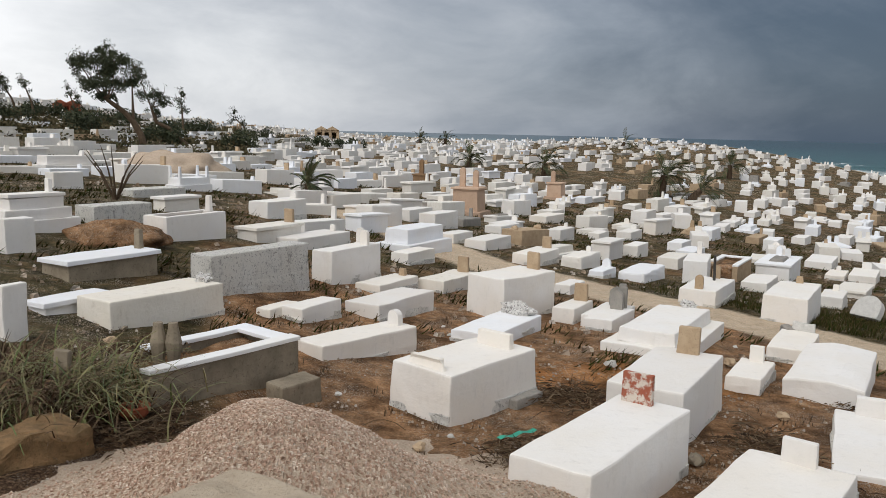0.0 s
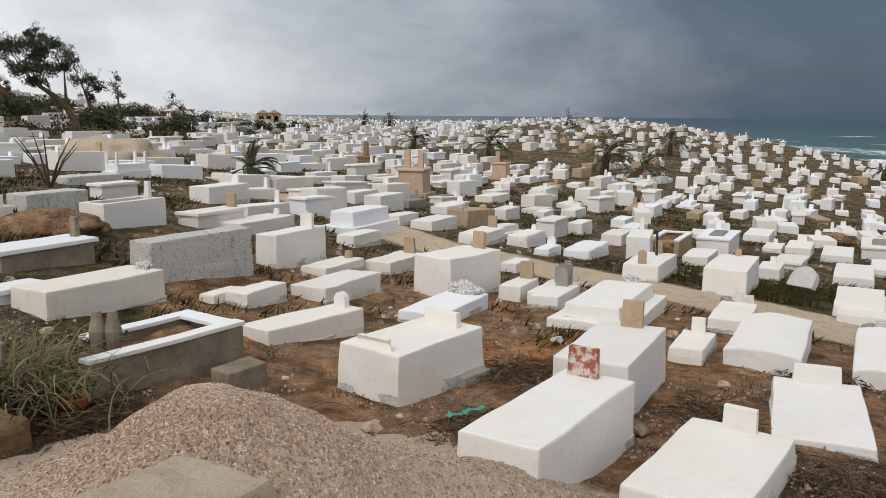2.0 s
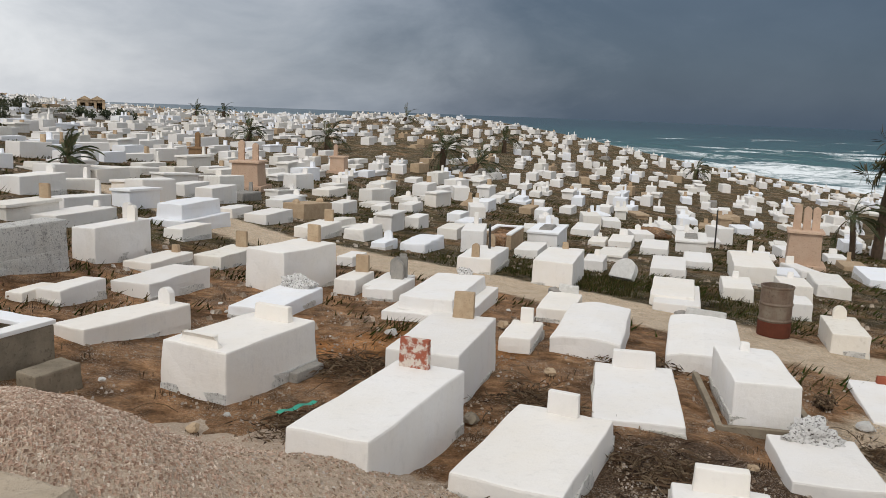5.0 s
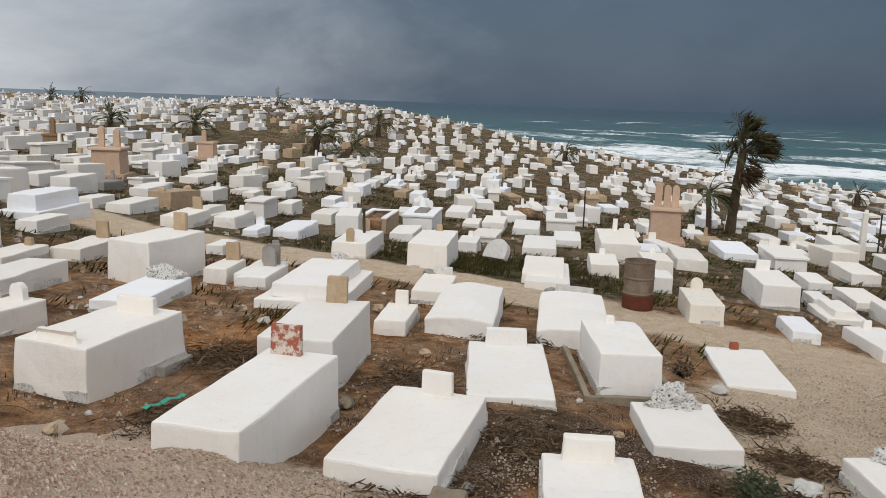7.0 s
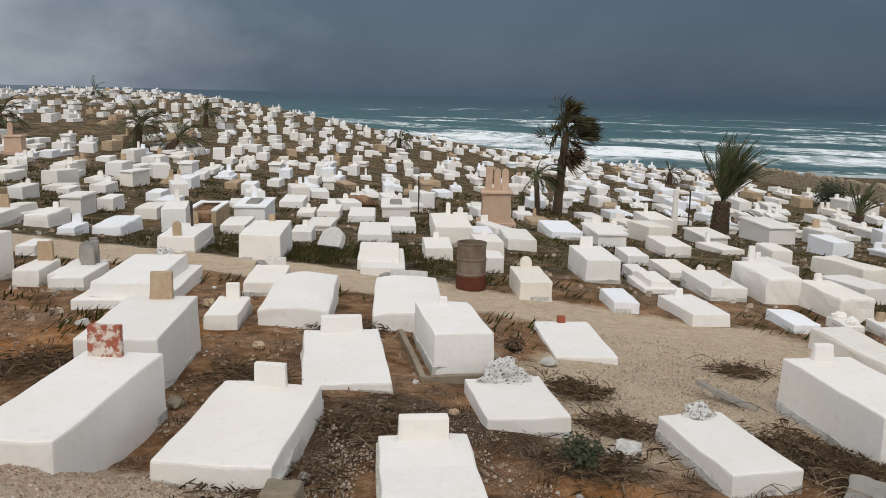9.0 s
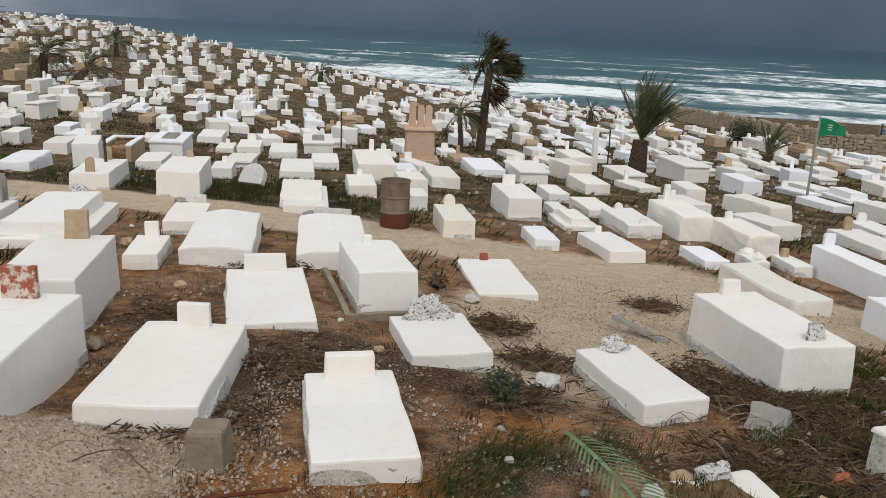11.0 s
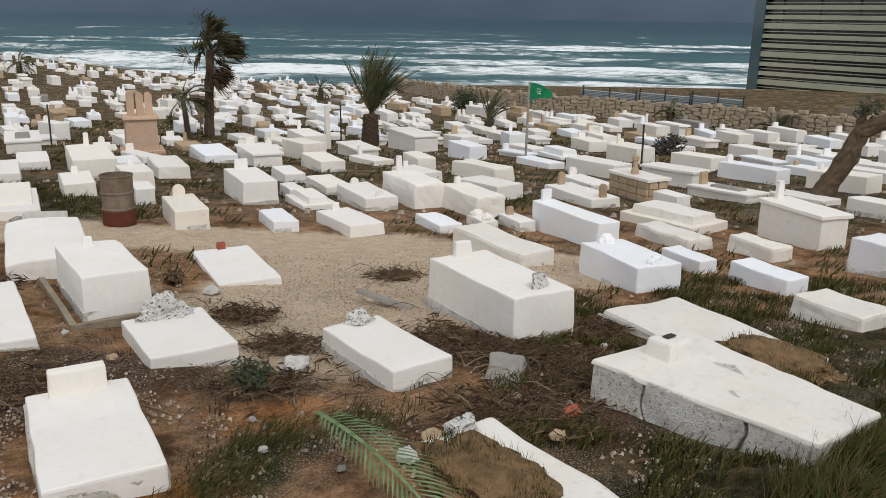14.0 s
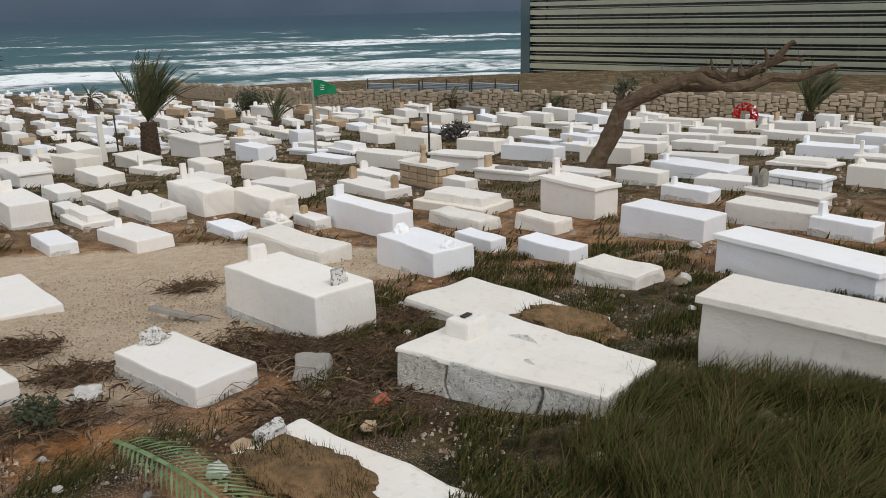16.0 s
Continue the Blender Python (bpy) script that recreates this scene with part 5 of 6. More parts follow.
# palms
fan_palm(26.4, 28.4, 3.75, 58, 1, "tall palm with ragged windblown brown-green crown", (0.25, -0.1), (0.42, -0.38), 0.18)
palm(25.2, 28.4, 1.7, 1.6, 14, 2, "thin young palm with a few bent fronds", (-0.1, 0.1), (0.5, -0.3), 0.10)
palm(27.2, 20.05, 1.25, 2.7, 40, 3, "short palm with a thick scaly trunk and green fronds", (0.05, 0), (0.22, -0.18), 0.30, 0, 0.4, True)
palm(35.9, 19.4, 0.5, 1.7, 12, 4, "young palm with upright grey-green fronds", (0, 0), (0.3, -0.2), 0.2, 0, 0.5, True)
palm(52.4, 43.8, 0.9, 1.3, 12, 5, "small palm near the shore", (0, 0), (0.4, -0.2), 0.18)
palm(15.2, 57.5, 1.5, 2.4, 26, 6, "dark bushy palm on the slope", (0.2, 0), (0.4, -0.1), 0.25)
palm(16.6, 55.5, 0.8, 2.2, 20, 7, "dark leaning palm on the slope", (0.7, 0), (0.6, -0.1), 0.22)
palm(26.2, 75.9, 1.2, 2.0, 16, 8, "thin palm among hillside graves", (0, 0), (0.4, -0.1), 0.2)
palm(43.3, 69.8, 1.2, 1.7, 16, 9, "small palm on the seaward slope", (0, 0), (0.4, -0.2), 0.2)
palm(-4.7, 29.9, 0.7, 1.2, 18, 10, "small dark shrubby palm by the path", (-0.1, 0), (0.3, 0), 0.14)
palm(2.3, 70.8, 0.9, 1.9, 20, 12, "dark palm among white graves", (0, 0), (0.3, 0), 0.2)
palm(8.4, 68.0, 1.0, 2.3, 24, 13, "broad dark palm among white graves", (0, 0), (0.3, 0), 0.22)
palm(-3.0, 112.0, 0.9, 1.7, 12, 14, "lone palm on the skyline", (0, 0), (0.3, 0), 0.2)
palm(0.4, 112.0, 1.1, 1.8, 14, 15, "lone palm on the skyline", (0, 0), (0.3, 0), 0.2)
palm(24.0, 112.0, 0.8, 2.2, 12, 16, "lone palm on the hilltop", (0.4, 0), (0.5, 0), 0.2)
palm(36.9, -4.2, 0.6, 2.2, 26, 17, "bushy palm before the boundary wall", (0, 0), (0.3, -0.3), 0.3, 0, 0.5, True)
palm(44.0, 7.6, 0.2, 1.7, 18, 18, "low palm before the boundary wall", (0, 0), (0.3, 0), 0.2)
palm(46.0, 13.6, 0.7, 1.2, 10, 19, "small palm before the boundary wall", (0, 0), (0.3, 0), 0.16)
palm(32.0, 21.5, 0.0, 1.2, 10, 20, "seedling palm between graves", (0, 0), (0.3, 0), 0.16)

# trees on the hill
tree(-17.75, 49.96, ((0.1, -0.3, 0.30), (0, 0, 0.24), (-0.19, 0.77, 0.20), (-0.58, 1.54, 0.18), (-1.05, 2.1, 0.15), (-2.0, 2.8, 0.11)),
     ((-3.46, 4.9, 0.7, 0.6), (-2.5, 4.8, 1.1, 0.9), (-1.4, 4.8, 1.1, 0.9), (-2.8, 3.7, 1.0, 0.6), (-1.5, 3.7, 0.9, 0.7), (-2.3, 3.0, 0.7, 0.4), (-0.6, 3.9, 0.5, 0.6), (-2.1, 5.6, 0.8, 0.4)), "large dark windblown tree with a leaning trunk", 31)
tree(-17.17, 56.6, ((0.1, -0.3, 0.24), (0, 0, 0.2), (-0.6, 0.55, 0.16), (-1.2, 1.2, 0.14), (-2.0, 1.6, 0.12), (-2.3, 2.6, 0.09)),
     ((-2.9, 4.4, 0.6, 0.6), (-2.5, 3.3, 0.8, 0.6), (-1.8, 3.4, 0.7, 0.5), (-2.0, 2.4, 0.7, 0.4), (-3.1, 5.0, 0.5, 0.4), (-1.5, 2.9, 0.45, 0.45)), "slanting dark tree with sparse leaves", 32, 0.7)
tree(-21.65, 70.2, ((0, -0.3, 0.12), (0, 0, 0.1), (-0.05, 1.3, 0.08), (-0.1, 2.4, 0.06)), ((-0.1, 2.7, 0.55, 0.7), (0.15, 2.0, 0.45, 0.45), (-0.1, 3.5, 0.35, 0.35)), "slim dark young tree", 33, 0.5)
tree(-20.1, 85.8, ((0, -0.3, 0.14), (0, 0, 0.12), (-0.2, 1.0, 0.09), (-0.9, 1.6, 0.06)), ((-1.3, 1.6, 0.6, 0.55), (-0.3, 1.3, 0.5, 0.45), (-1.1, 2.4, 0.35, 0.3)), "small pale tree on the ridge", 34, 0.5)
for k, (tx, ty, cx, cz, rx, rz, dn) in enumerate(((-36.7, 72.5, -1.0, 2.3, 0.8, 0.8, 0.8), (-32.9, 67.9, -0.7, 2.6, 0.6, 0.4, 0.5), (-34.0, 78.0, -0.5, 2.2, 0.4, 0.7, 0.45), (-32.7, 77.6, -0.8, 1.6, 0.5, 0.7, 0.4), (-29.0, 76.0, -0.4, 2.0, 0.3, 0.7, 0.45))):
    tree(tx, ty, ((0, -0.3, 0.13), (0, 0, 0.11), (cx * 0.3, cz * 0.5, 0.08), (cx * 0.8, cz * 0.9, 0.05)), ((cx, cz, rx, rz), (cx * 1.2, cz + rz * 0.7, rx * 0.6, rz * 0.5)), "thin windblown tree on the ridge", 40 + k, dn)


def hill_scrub():
    """Low dark bushes over the western slope."""
    rnd = random.Random(19)
    V, F = [], []
    for k in range(2000):
        a, r = radians(rnd.uniform(-37, -9)), rnd.uniform(51, 96)
        x, y = r * math.sin(a), r * math.cos(a)
        if noise.noise((x * 0.13, y * 0.13, 6)) < -0.12 - (0.25 if r > 62 else 0) or (math.degrees(a) > -13 and r < 70):
            continue
        rad, hh = rnd.uniform(0.4, 1.1), rnd.uniform(0.25, 0.85)
        z = gz(x, y)
        for i in range(26):
            u, v_ = rnd.uniform(0, 6.283), math.sqrt(rnd.random())
            c = Vector((x + math.cos(u) * v_ * rad, y + math.sin(u) * v_ * rad, z + hh * rnd.random() * (1.1 - v_ * 0.8)))
            d = Vector((rnd.uniform(-1, 1), rnd.uniform(-1, 1), rnd.uniform(0, 1))).normalized() * 0.12
            w = d.orthogonal().normalized() * 0.07
            n = len(V)
            V.extend((c - d, c + w, c + d, c - w))
            F.append((n, n + 1, n + 2, n + 3))
    tagged(mesh_ob("hill_scrub", V, F, SCRUB), "dark olive and brown scrub over the hillside", "scrub", kind="stuff")


hill_scrub()
for k, (bx, by, br, bh) in enumerate(((-24, 58, 2.4, 1.5), (-27, 66, 3.0, 1.4), (-21, 62, 2.2, 1.2), (-14.5, 62, 2.0, 1.0), (-31, 60, 2.5, 1.2), (-16, 72, 2.5, 1.2), (-9, 84, 2.2, 0.9), (-22, 74, 2.6, 1.3), (-19, 56, 1.8, 1.0), (-28, 74, 2.8, 1.3), (-33, 70, 2.6, 1.3), (-12, 78, 2.0, 0.9), (-36, 66, 2.5, 1.2))):
    bush("bush", bx, by, br, bh, 60 + k, 900, 0.14, LEAF, "dark green scrub on the hillside")
bush("bush", 47.2, 27.0, 1.6, 1.5, 71, 1200, 0.12, LEAF, "round dark bush by the wall")
bush("bush", 31.3, 9.0, 1.0, 0.6, 72, 500, 0.1, IRON, "dark withered bush between graves")


def gnarled(bm):
    """Knots and furrows on a bare limb."""
    bmesh.ops.subdivide_edges(bm, edges=bm.edges[:], cuts=3, use_grid_fill=True)
    for v in bm.verts:
        v.co += noise.noise_vector(v.co * 5.0) * 0.05 + noise.noise_vector(v.co * 17.0) * 0.022
    return bm


def dead_tree():
    x0, y0 = 22.2, 2.5
    g = thing("leaning_tree", x0, y0, gz(x0, y0), 84, "bare leaning tree with pollarded limbs and few leaves", "tree")
    P = lambda r, u, d=0.0: (r, d, u)
    part("trunk", gnarled(tube([P(-0.15, -0.3), P(0.02, 0.3), P(0.2, 0.7), P(0.40, 1.1), P(0.5, 1.45), P(0.62, 1.68), P(0.95, 1.92), P(1.4, 2.14), P(1.7, 2.2), P(2.0, 2.36), P(2.5, 2.5)], [0.33, 0.27, 0.24, 0.25, 0.21, 0.22, 0.19, 0.19, 0.16, 0.17, 0.13], 10)), BARK, g)
    limbs = (([P(1.9, 2.3), P(2.3, 2.52), P(2.6, 2.62), P(3.1, 2.42, 0.1), P(3.6, 2.5, 0.15), P(3.95, 2.65, 0.1), P(4.2, 2.85), P(4.6, 3.3, -0.1)], [0.14, 0.13, 0.11, 0.13, 0.12, 0.11, 0.09, 0.06]),
             ([P(2.4, 2.48), P(2.7, 2.3, -0.2), P(3.1, 2.2, -0.3), P(3.6, 2.22, -0.3), P(4.2, 2.48, -0.2), P(4.8, 2.42, -0.1), P(5.2, 2.58), P(5.65, 2.72)], [0.13, 0.12, 0.10, 0.12, 0.11, 0.09, 0.09, 0.07]),
             ([P(1.35, 2.1), P(2.0, 2.2, 0.3), P(2.6, 2.12, 0.4), P(3.1, 2.2, 0.4), P(3.9, 2.1, 0.5)], [0.14, 0.12, 0.09, 0.07, 0.03]),
             ([P(0.55, 1.5), P(0.55, 1.95, 0.2), P(0.64, 2.3, 0.2)], [0.13, 0.10, 0.07]),
             ([P(2.9, 2.5), P(2.8, 2.7), P(2.72, 2.88)], [0.06, 0.045, 0.03]),
             ([P(3.15, 2.42), P(3.22, 2.8), P(3.2, 3.2)], [0.05, 0.04, 0.025]),
             ([P(4.0, 2.66), P(4.05, 2.9), P(4.0, 3.12)], [0.07, 0.05, 0.03]),
             ([P(3.5, 2.5), P(3.42, 2.7), P(3.46, 2.95)], [0.06, 0.045, 0.03]),
             ([P(1.45, 2.15), P(1.38, 2.3), P(1.35, 2.46)], [0.06, 0.05, 0.04]),
             ([P(4.15, 2.8), P(4.5, 2.88), P(4.9, 2.85)], [0.07, 0.05, 0.03]))
    for pts, rad in limbs:
        part("limb", gnarled(tube(pts, rad, 8)), BARK, g)
    rnd = random.Random(4)
    bm = bmesh.new()
    leaf_cloud(bm, P(0.66, 2.25), 0.32, 130, 0.07, rnd)
    leaf_cloud(bm, P(3.9, 2.6), 0.4, 50, 0.06, rnd)
    part("leaves", bm, LEAF, g, "few dull green leaves")
    bm = bmesh.new()
    for i in range(60):
        a = rnd.uniform(1.0, 5.0)
        p = Vector((a, rnd.uniform(-0.2, 0.4), 2.2 + 0.15 * a))
        q = p + Vector((rnd.uniform(-0.3, 0.5), rnd.uniform(-0.2, 0.2), rnd.uniform(-0.3, 0.6)))
        w = Vector((0.008, 0, 0.008))
        bm.faces.new([bm.verts.new(v) for v in (p - w, p + w, q)])
    tagged(part("twigs", bm, BARK, g), kind="stuff")


dead_tree()

# posts and flag
post(27.4, 21.7, 1.6, "thin dark metal post among graves", IRON)
post(6.2, 18.5, 1.0, "short dark post in the grass", IRON)
post(25.1, 8.1, 1.4, "dark metal post among graves", IRON)
post(19.0, 28.8, 1.5, "grey post beside graves", IRON)


def flag():
    x, y = 25.0, 12.0
    g = thing("flag", x, y, gz(x, y), 0, "green cloth flag on a weathered pole", "flag")
    part("pole", tube([(0, 0, -0.3), (0.02, 0, 1.4), (0.06, 0, 2.55)], [0.045, 0.04, 0.035], 8), GREYST, g)
    bm = bmesh.new()
    n, m_ = 12, 7
    grid = []
    for i in range(n + 1):
        u = i / n
        col = []
        for j in range(m_ + 1):
            v = j / m_
            wave = 0.06 * math.sin(u * 9 + v * 2) * u
            col.append(bm.verts.new((0.06 + u * 0.55 - 0.05 * v * u, -u * 0.55 + wave, 2.53 - v * 0.60 * (1 - 0.6 * u) - 0.20 * u + 0.04 * math.sin(u * 5))))
        grid.append(col)
    for i in range(n):
        for j in range(m_):
            bm.faces.new((grid[i][j], grid[i + 1][j], grid[i + 1][j + 1], grid[i][j + 1]))
    cloth = part("cloth", bm, GREENCLOTH, g, "", True)
    bm = bmesh.new()
    for j in range(3):
        v0 = 2.36 - j * 0.07
        for sg in (-1, 1):
            q = [bm.verts.new((0.18 + a * 0.6, -0.14 - a * 0.55 + sg * 0.035, v0 - a * 0.16 - b)) for a, b in ((0.05, 0), (0.22, 0), (0.22, 0.018), (0.05, 0.018))]
            bm.faces.new(q)
    part("writing", bm, WHITE, cloth, "pale bars of unreadable writing")


flag()


def barrel():
    x, y = 9.4, 12.2
    g = thing("oil_drum", x, y, gz(x, y), 0, "rusty open steel drum, grey above and red-brown below", "drum")
    pr = [(0.27, -0.05), (0.275, 0.0)]
    for z in (0.27, 0.55):
        pr += [(0.27, z - 0.03), (0.285, z), (0.27, z + 0.03)]
    pr += [(0.27, 0.82), (0.282, 0.84), (0.282, 0.86), (0.255, 0.86), (0.252, 0.60), (0.05, 0.58)]
    part("drum", lathe(pr, 24), RUST, g)
    part("rust_band", lathe([(0.274, -0.02), (0.28, 0.0), (0.278, 0.24)], 24), DEEPRUST, g, "red-brown rusted lower band")
    PLACED.append((x, y, 0.4))


barrel()


# ---- the boundary wall, fence and building by the beach ----
def boundary_wall():
    rnd = random.Random(8)
    g = thing("wall_seaward", 0, 0, 0, 0, "low boundary wall of rough cream stones", "wall", kind="structure")
    shapes = []
    for k in range(6):
        bm = block(1, 1, 1, -0.5, 0.06, 0.12, 0.05, 0, k * 7)
        me = bpy.data.meshes.new("stone")
        bm.to_mesh(me)
        bm.free()
        me.materials.append(WALLSTONE)
        shapes.append(me)
    bm = bmesh.new()
    RV, RF = [], []
    for (bx, by), (ax, ay) in zip(WALL[::-1], WALL[-2::-1]):
        n = math.hypot(bx - ax, by - ay)
        dx, dy = (bx - ax) / n, (by - ay) / n
        steps = int(n / 2) + 1
        for i in range(steps):
            a0, a1 = n * i / steps, n * (i + 1) / steps
            z0 = min(gz(ax + dx * a0, ay + dy * a0), gz(ax + dx * a1, ay + dy * a1))
            m4 = pose(ax + dx * (a0 + a1) / 2 + dy * -0.0, ay + dy * (a0 + a1) / 2, z0 + 0.2, 0, 0, math.degrees(math.atan2(dy, dx)))
            bmesh.ops.create_cube(bm, size=1, matrix=m4 @ Matrix.Diagonal((n / steps + 0.02, 0.36, 1.5, 1)))
        a = 0.0
        while a < n - 0.2:
            wd = rnd.uniform(0.26, 0.5)
            zb = gz(ax + dx * a, ay + dy * a)
            zz = -0.15
            while zz < 1.05:
                hh = rnd.uniform(0.16, 0.3)
                off = rnd.uniform(-0.08, 0.08)
                m4 = pose(ax + dx * (a + wd / 2 + off) + dy * 0.17, ay + dy * (a + wd / 2 + off) - dx * 0.17, zb + zz + hh / 2, rnd.uniform(-6, 6), rnd.uniform(-6, 6), math.degrees(math.atan2(dy, dx))) @ Matrix.Diagonal((wd - 0.03, 0.24, hh - 0.025, 1))
                shape = rnd.choice(shapes)
                if len(g.children) < 300:
                    o = new("stone", shape)
                    o.parent = g
                    o.matrix_basis = m4
                else:
                    k0 = len(RV)
                    RV.extend(tuple(m4 @ v.co) for v in shape.vertices)
                    RF.extend(tuple(k0 + q for q in p.vertices) for p in shape.polygons)
                zz += hh
            a += wd
    part("core", bm, BEIGE, g)
    tagged(mesh_ob("stonework", RV, RF, WALLSTONE, g), kind="stuff")


WALLSTONE = stone("wall_stone", (0.36, 0.28, 0.19), (0.55, 0.46, 0.34), 4.0, 0.6)
boundary_wall()


def corrugated_fence():
    pts = [(50.6, 20.0), (49.6, 16.0), (48.6, 12.5), (47.2, 9.2)]
    for k, ((ax, ay), (bx, by)) in enumerate(zip(pts, pts[1:])):
        n = math.hypot(bx - ax, by - ay)
        g = thing("fence_panel", ax, ay, gz(ax, ay), math.degrees(math.atan2(bx - ax, by - ay)), "leaning grey corrugated metal fence panel on posts", "fence", "fence panels")
        bm = bmesh.new()
        rows = 10
        va = []
        for i in range(rows * 2 + 1):
            z = 0.75 + 0.9 * i / (rows * 2)
            off = 0.03 * (1 if i % 2 else -1)
            va.append([bm.verts.new((1.2 + off + 0.05 * math.sin(y * 2 + k), y * n, z)) for y in (0, 0.25, 0.5, 0.75, 0.97)])
        for r1, r2 in zip(va, va[1:]):
            for i in range(4):
                bm.faces.new((r1[i], r1[i + 1], r2[i + 1], r2[i]))
        part("sheet", bm, ZINC, g)
        for y in (0.1, n * 0.5, n - 0.2):
            part("stake", tube([(1.25, y, -0.2), (1.25, y + 0.08, 1.9)], [0.05, 0.04], 6), IRON, g)


corrugated_fence()


def yard_walls():
    g = thing("wall_yard", 47.5, 7.6, gz(47.5, 7.6), 0, "beige rendered yard wall behind the stone wall", "wall", kind="structure")
    pts = [(46.3, 5.2), (44.9, 2.6), (42.6, -2.0), (42.4, -14.0)]
    for (ax, ay), (bx, by) in zip(pts, pts[1:]):
        n = math.hypot(bx - ax, by - ay)
        bm = block(n, 0.25, 2.1, -0.6, 0, 0.02, 0.004, 2, 1)
        o = part("wall_section", bm, BEIGE, g)
        o.matrix_basis = pose((ax + bx) / 2 - 47.5, (ay + by) / 2 - 7.6, 0, 0, 0, -math.degrees(math.atan2(bx - ax, by - ay)))


yard_walls()


def louvred_building():
    ax, ay, bx, by = 103.0, 20.9, 80.0, -36.0
    n = math.hypot(bx - ax, by - ay)
    g = thing("building", ax, ay, SEA + 1.2, math.degrees(math.atan2(bx - ax, by - ay)), "long modern building faced with olive horizontal louvres", "building")
    # local y runs along the front, +x is towards the graves
    part("core", block(n, 22, 24, -3, 0, 0.0, 0.0, 0, 1, -11.7, n / 2), DARKGLASS, g, "dark glazed front behind the louvres")
    part("end_wall", block(0.5, 20, 24, -3, 0, 0, 0, 0, 1, -10.4, -0.3), BLUEGLASS, g, "blue-green glass end wall")
    part("corner", block(1.3, 0.5, 22, -3, 0, 0.02, 0, 0, 1, -0.15, -0.55), BLUEGLASS, g, "dark blue glass corner strip")
    for i in range(24):
        z = -2.6 + i * 1.04
        part("louvre", block(n + 0.4, 0.5, 0.46 + 0.14 * (i % 3 == 0), z, 0, 0.03, 0.0, 0, i, -0.25, n / 2), SLAT, g)
        part("louvre", block(n + 0.4, 0.12, 0.11, z + 0.68, 0, 0.02, 0.0, 0, i, -0.35, n / 2), SLAT, g)
    for i in range(14):
        part("mullion", block(0.14, 0.1, 22, -2, 0, 0.0, 0.0, 0, i, -0.62, 2 + i * n / 14), IRON, g)
    part("base", block(n + 3, 1.0, 2.0, -4.4, 0, 0.02, 0, 0, 1, 0.6, n / 2), BEIGE, g, "beige plinth wall")


louvred_building()


def house(x, y, az, w, d, h, mat, label):
    g = thing("house", x, y, gz(x, y), az, label, "house")
    t = 0.25
    part("back_wall", block(t, w, h + 0.5, -0.5, 0, 0.02, 0.01, 1, 1, 0, d / 2), mat, g)
    for sx in (-1, 1):
        part("side_wall", block(d, t, h + 0.5, -0.5, 0, 0.02, 0.01, 1, 2, sx * (w / 2), 0), mat, g)
    for px_ in (-w / 2, -w / 6, w / 6, w / 2):
        part("pier", block(t * 1.1, t * 1.3, h + 0.5, -0.5, 0, 0.02, 0.01, 1, 3, px_, -d / 2), mat, g)
    part("lintel", block(t, w + t, h * 0.28, h * 0.74, 0, 0.02, 0.01, 1, 4, 0, -d / 2), mat, g)
    bm = bmesh.new()
    for k in (-1, 1):
        vs = [bm.verts.new(c) for c in ((k * w / 4 - w * 0.3, -d / 2 - 0.3, h), (k * w / 4 + w * 0.3, -d / 2 - 0.3, h), (k * w / 4, -d / 2 - 0.3, h + w * 0.17),
                                        (k * w / 4 - w * 0.3, d / 2 + 0.3, h), (k * w / 4 + w * 0.3, d / 2 + 0.3, h), (k * w / 4, d / 2 + 0.3, h + w * 0.17))]
        for f in ((0, 1, 2), (3, 5, 4), (0, 2, 5, 3), (1, 4, 5, 2), (0, 3, 4, 1)):
            bm.faces.new([vs[i] for i in f])
    part("roof", bm, mat, g)


house(-14.2, 103, -8, 2.6, 2.2, 1.2, TAN, "small ochre stone mausoleum with twin gables and arches")
house(-37.5, 84, -24, 2.2, 2.0, 1.0, BRICKRED, "small red-painted tomb house among bushes")

# ---- foreground heap, rocks and plants ----
HEAP = (-1.05, 5.0)


def heap_height(x, y):
    dx, dy = x - HEAP[0], y - HEAP[1]
    d = math.hypot(dx / (1.0 if dx > 0 else 0.72), dy)
    return 1.33 * math.exp(-(d / 1.65) ** 1.7) - 0.11 + 0.05 * noise.noise((x * 1.9, y * 1.9, 4)) + 0.02 * noise.noise((x * 6, y * 6, 1))


def gravel_heap():
    z0 = gz(*HEAP)
    g = thing("gravel_heap", HEAP[0], HEAP[1], z0, 0, "heap of pale pinkish building gravel", "gravel heap")
    V, F = [], []
    n = 130
    for i in range(n + 1):
        for j in range(n + 1):
            x, y = -3.6 + 7.2 * i / n, -3.2 + 6.4 * j / n
            V.append((x, y, heap_height(x + HEAP[0], y + HEAP[1]) + gz(x + HEAP[0], y + HEAP[1]) - z0))
    for i in range(n):
        for j in range(n):
            a = i * (n + 1) + j
            F.append((a, a + n + 1, a + n + 2, a + 1))
    mesh_ob("mound", V, F, HEAPSAND, g, True)
    rnd = random.Random(6)
    V, F = [], []
    for k in range(34000):
        a, d = rnd.uniform(0, 6.283), abs(rnd.gauss(0, 1.5))
        x, y = HEAP[0] + d * math.cos(a), HEAP[1] + d * math.sin(a)
        hh = heap_height(x, y)
        if hh < 0.01 or d > 3.2:
            continue
        s = rnd.uniform(0.008, 0.019)
        chip(V, F, x - HEAP[0], y - HEAP[1], hh + gz(x, y) - z0, s, rnd)
    mesh_ob("gravel", V, F, GRAVEL, g)


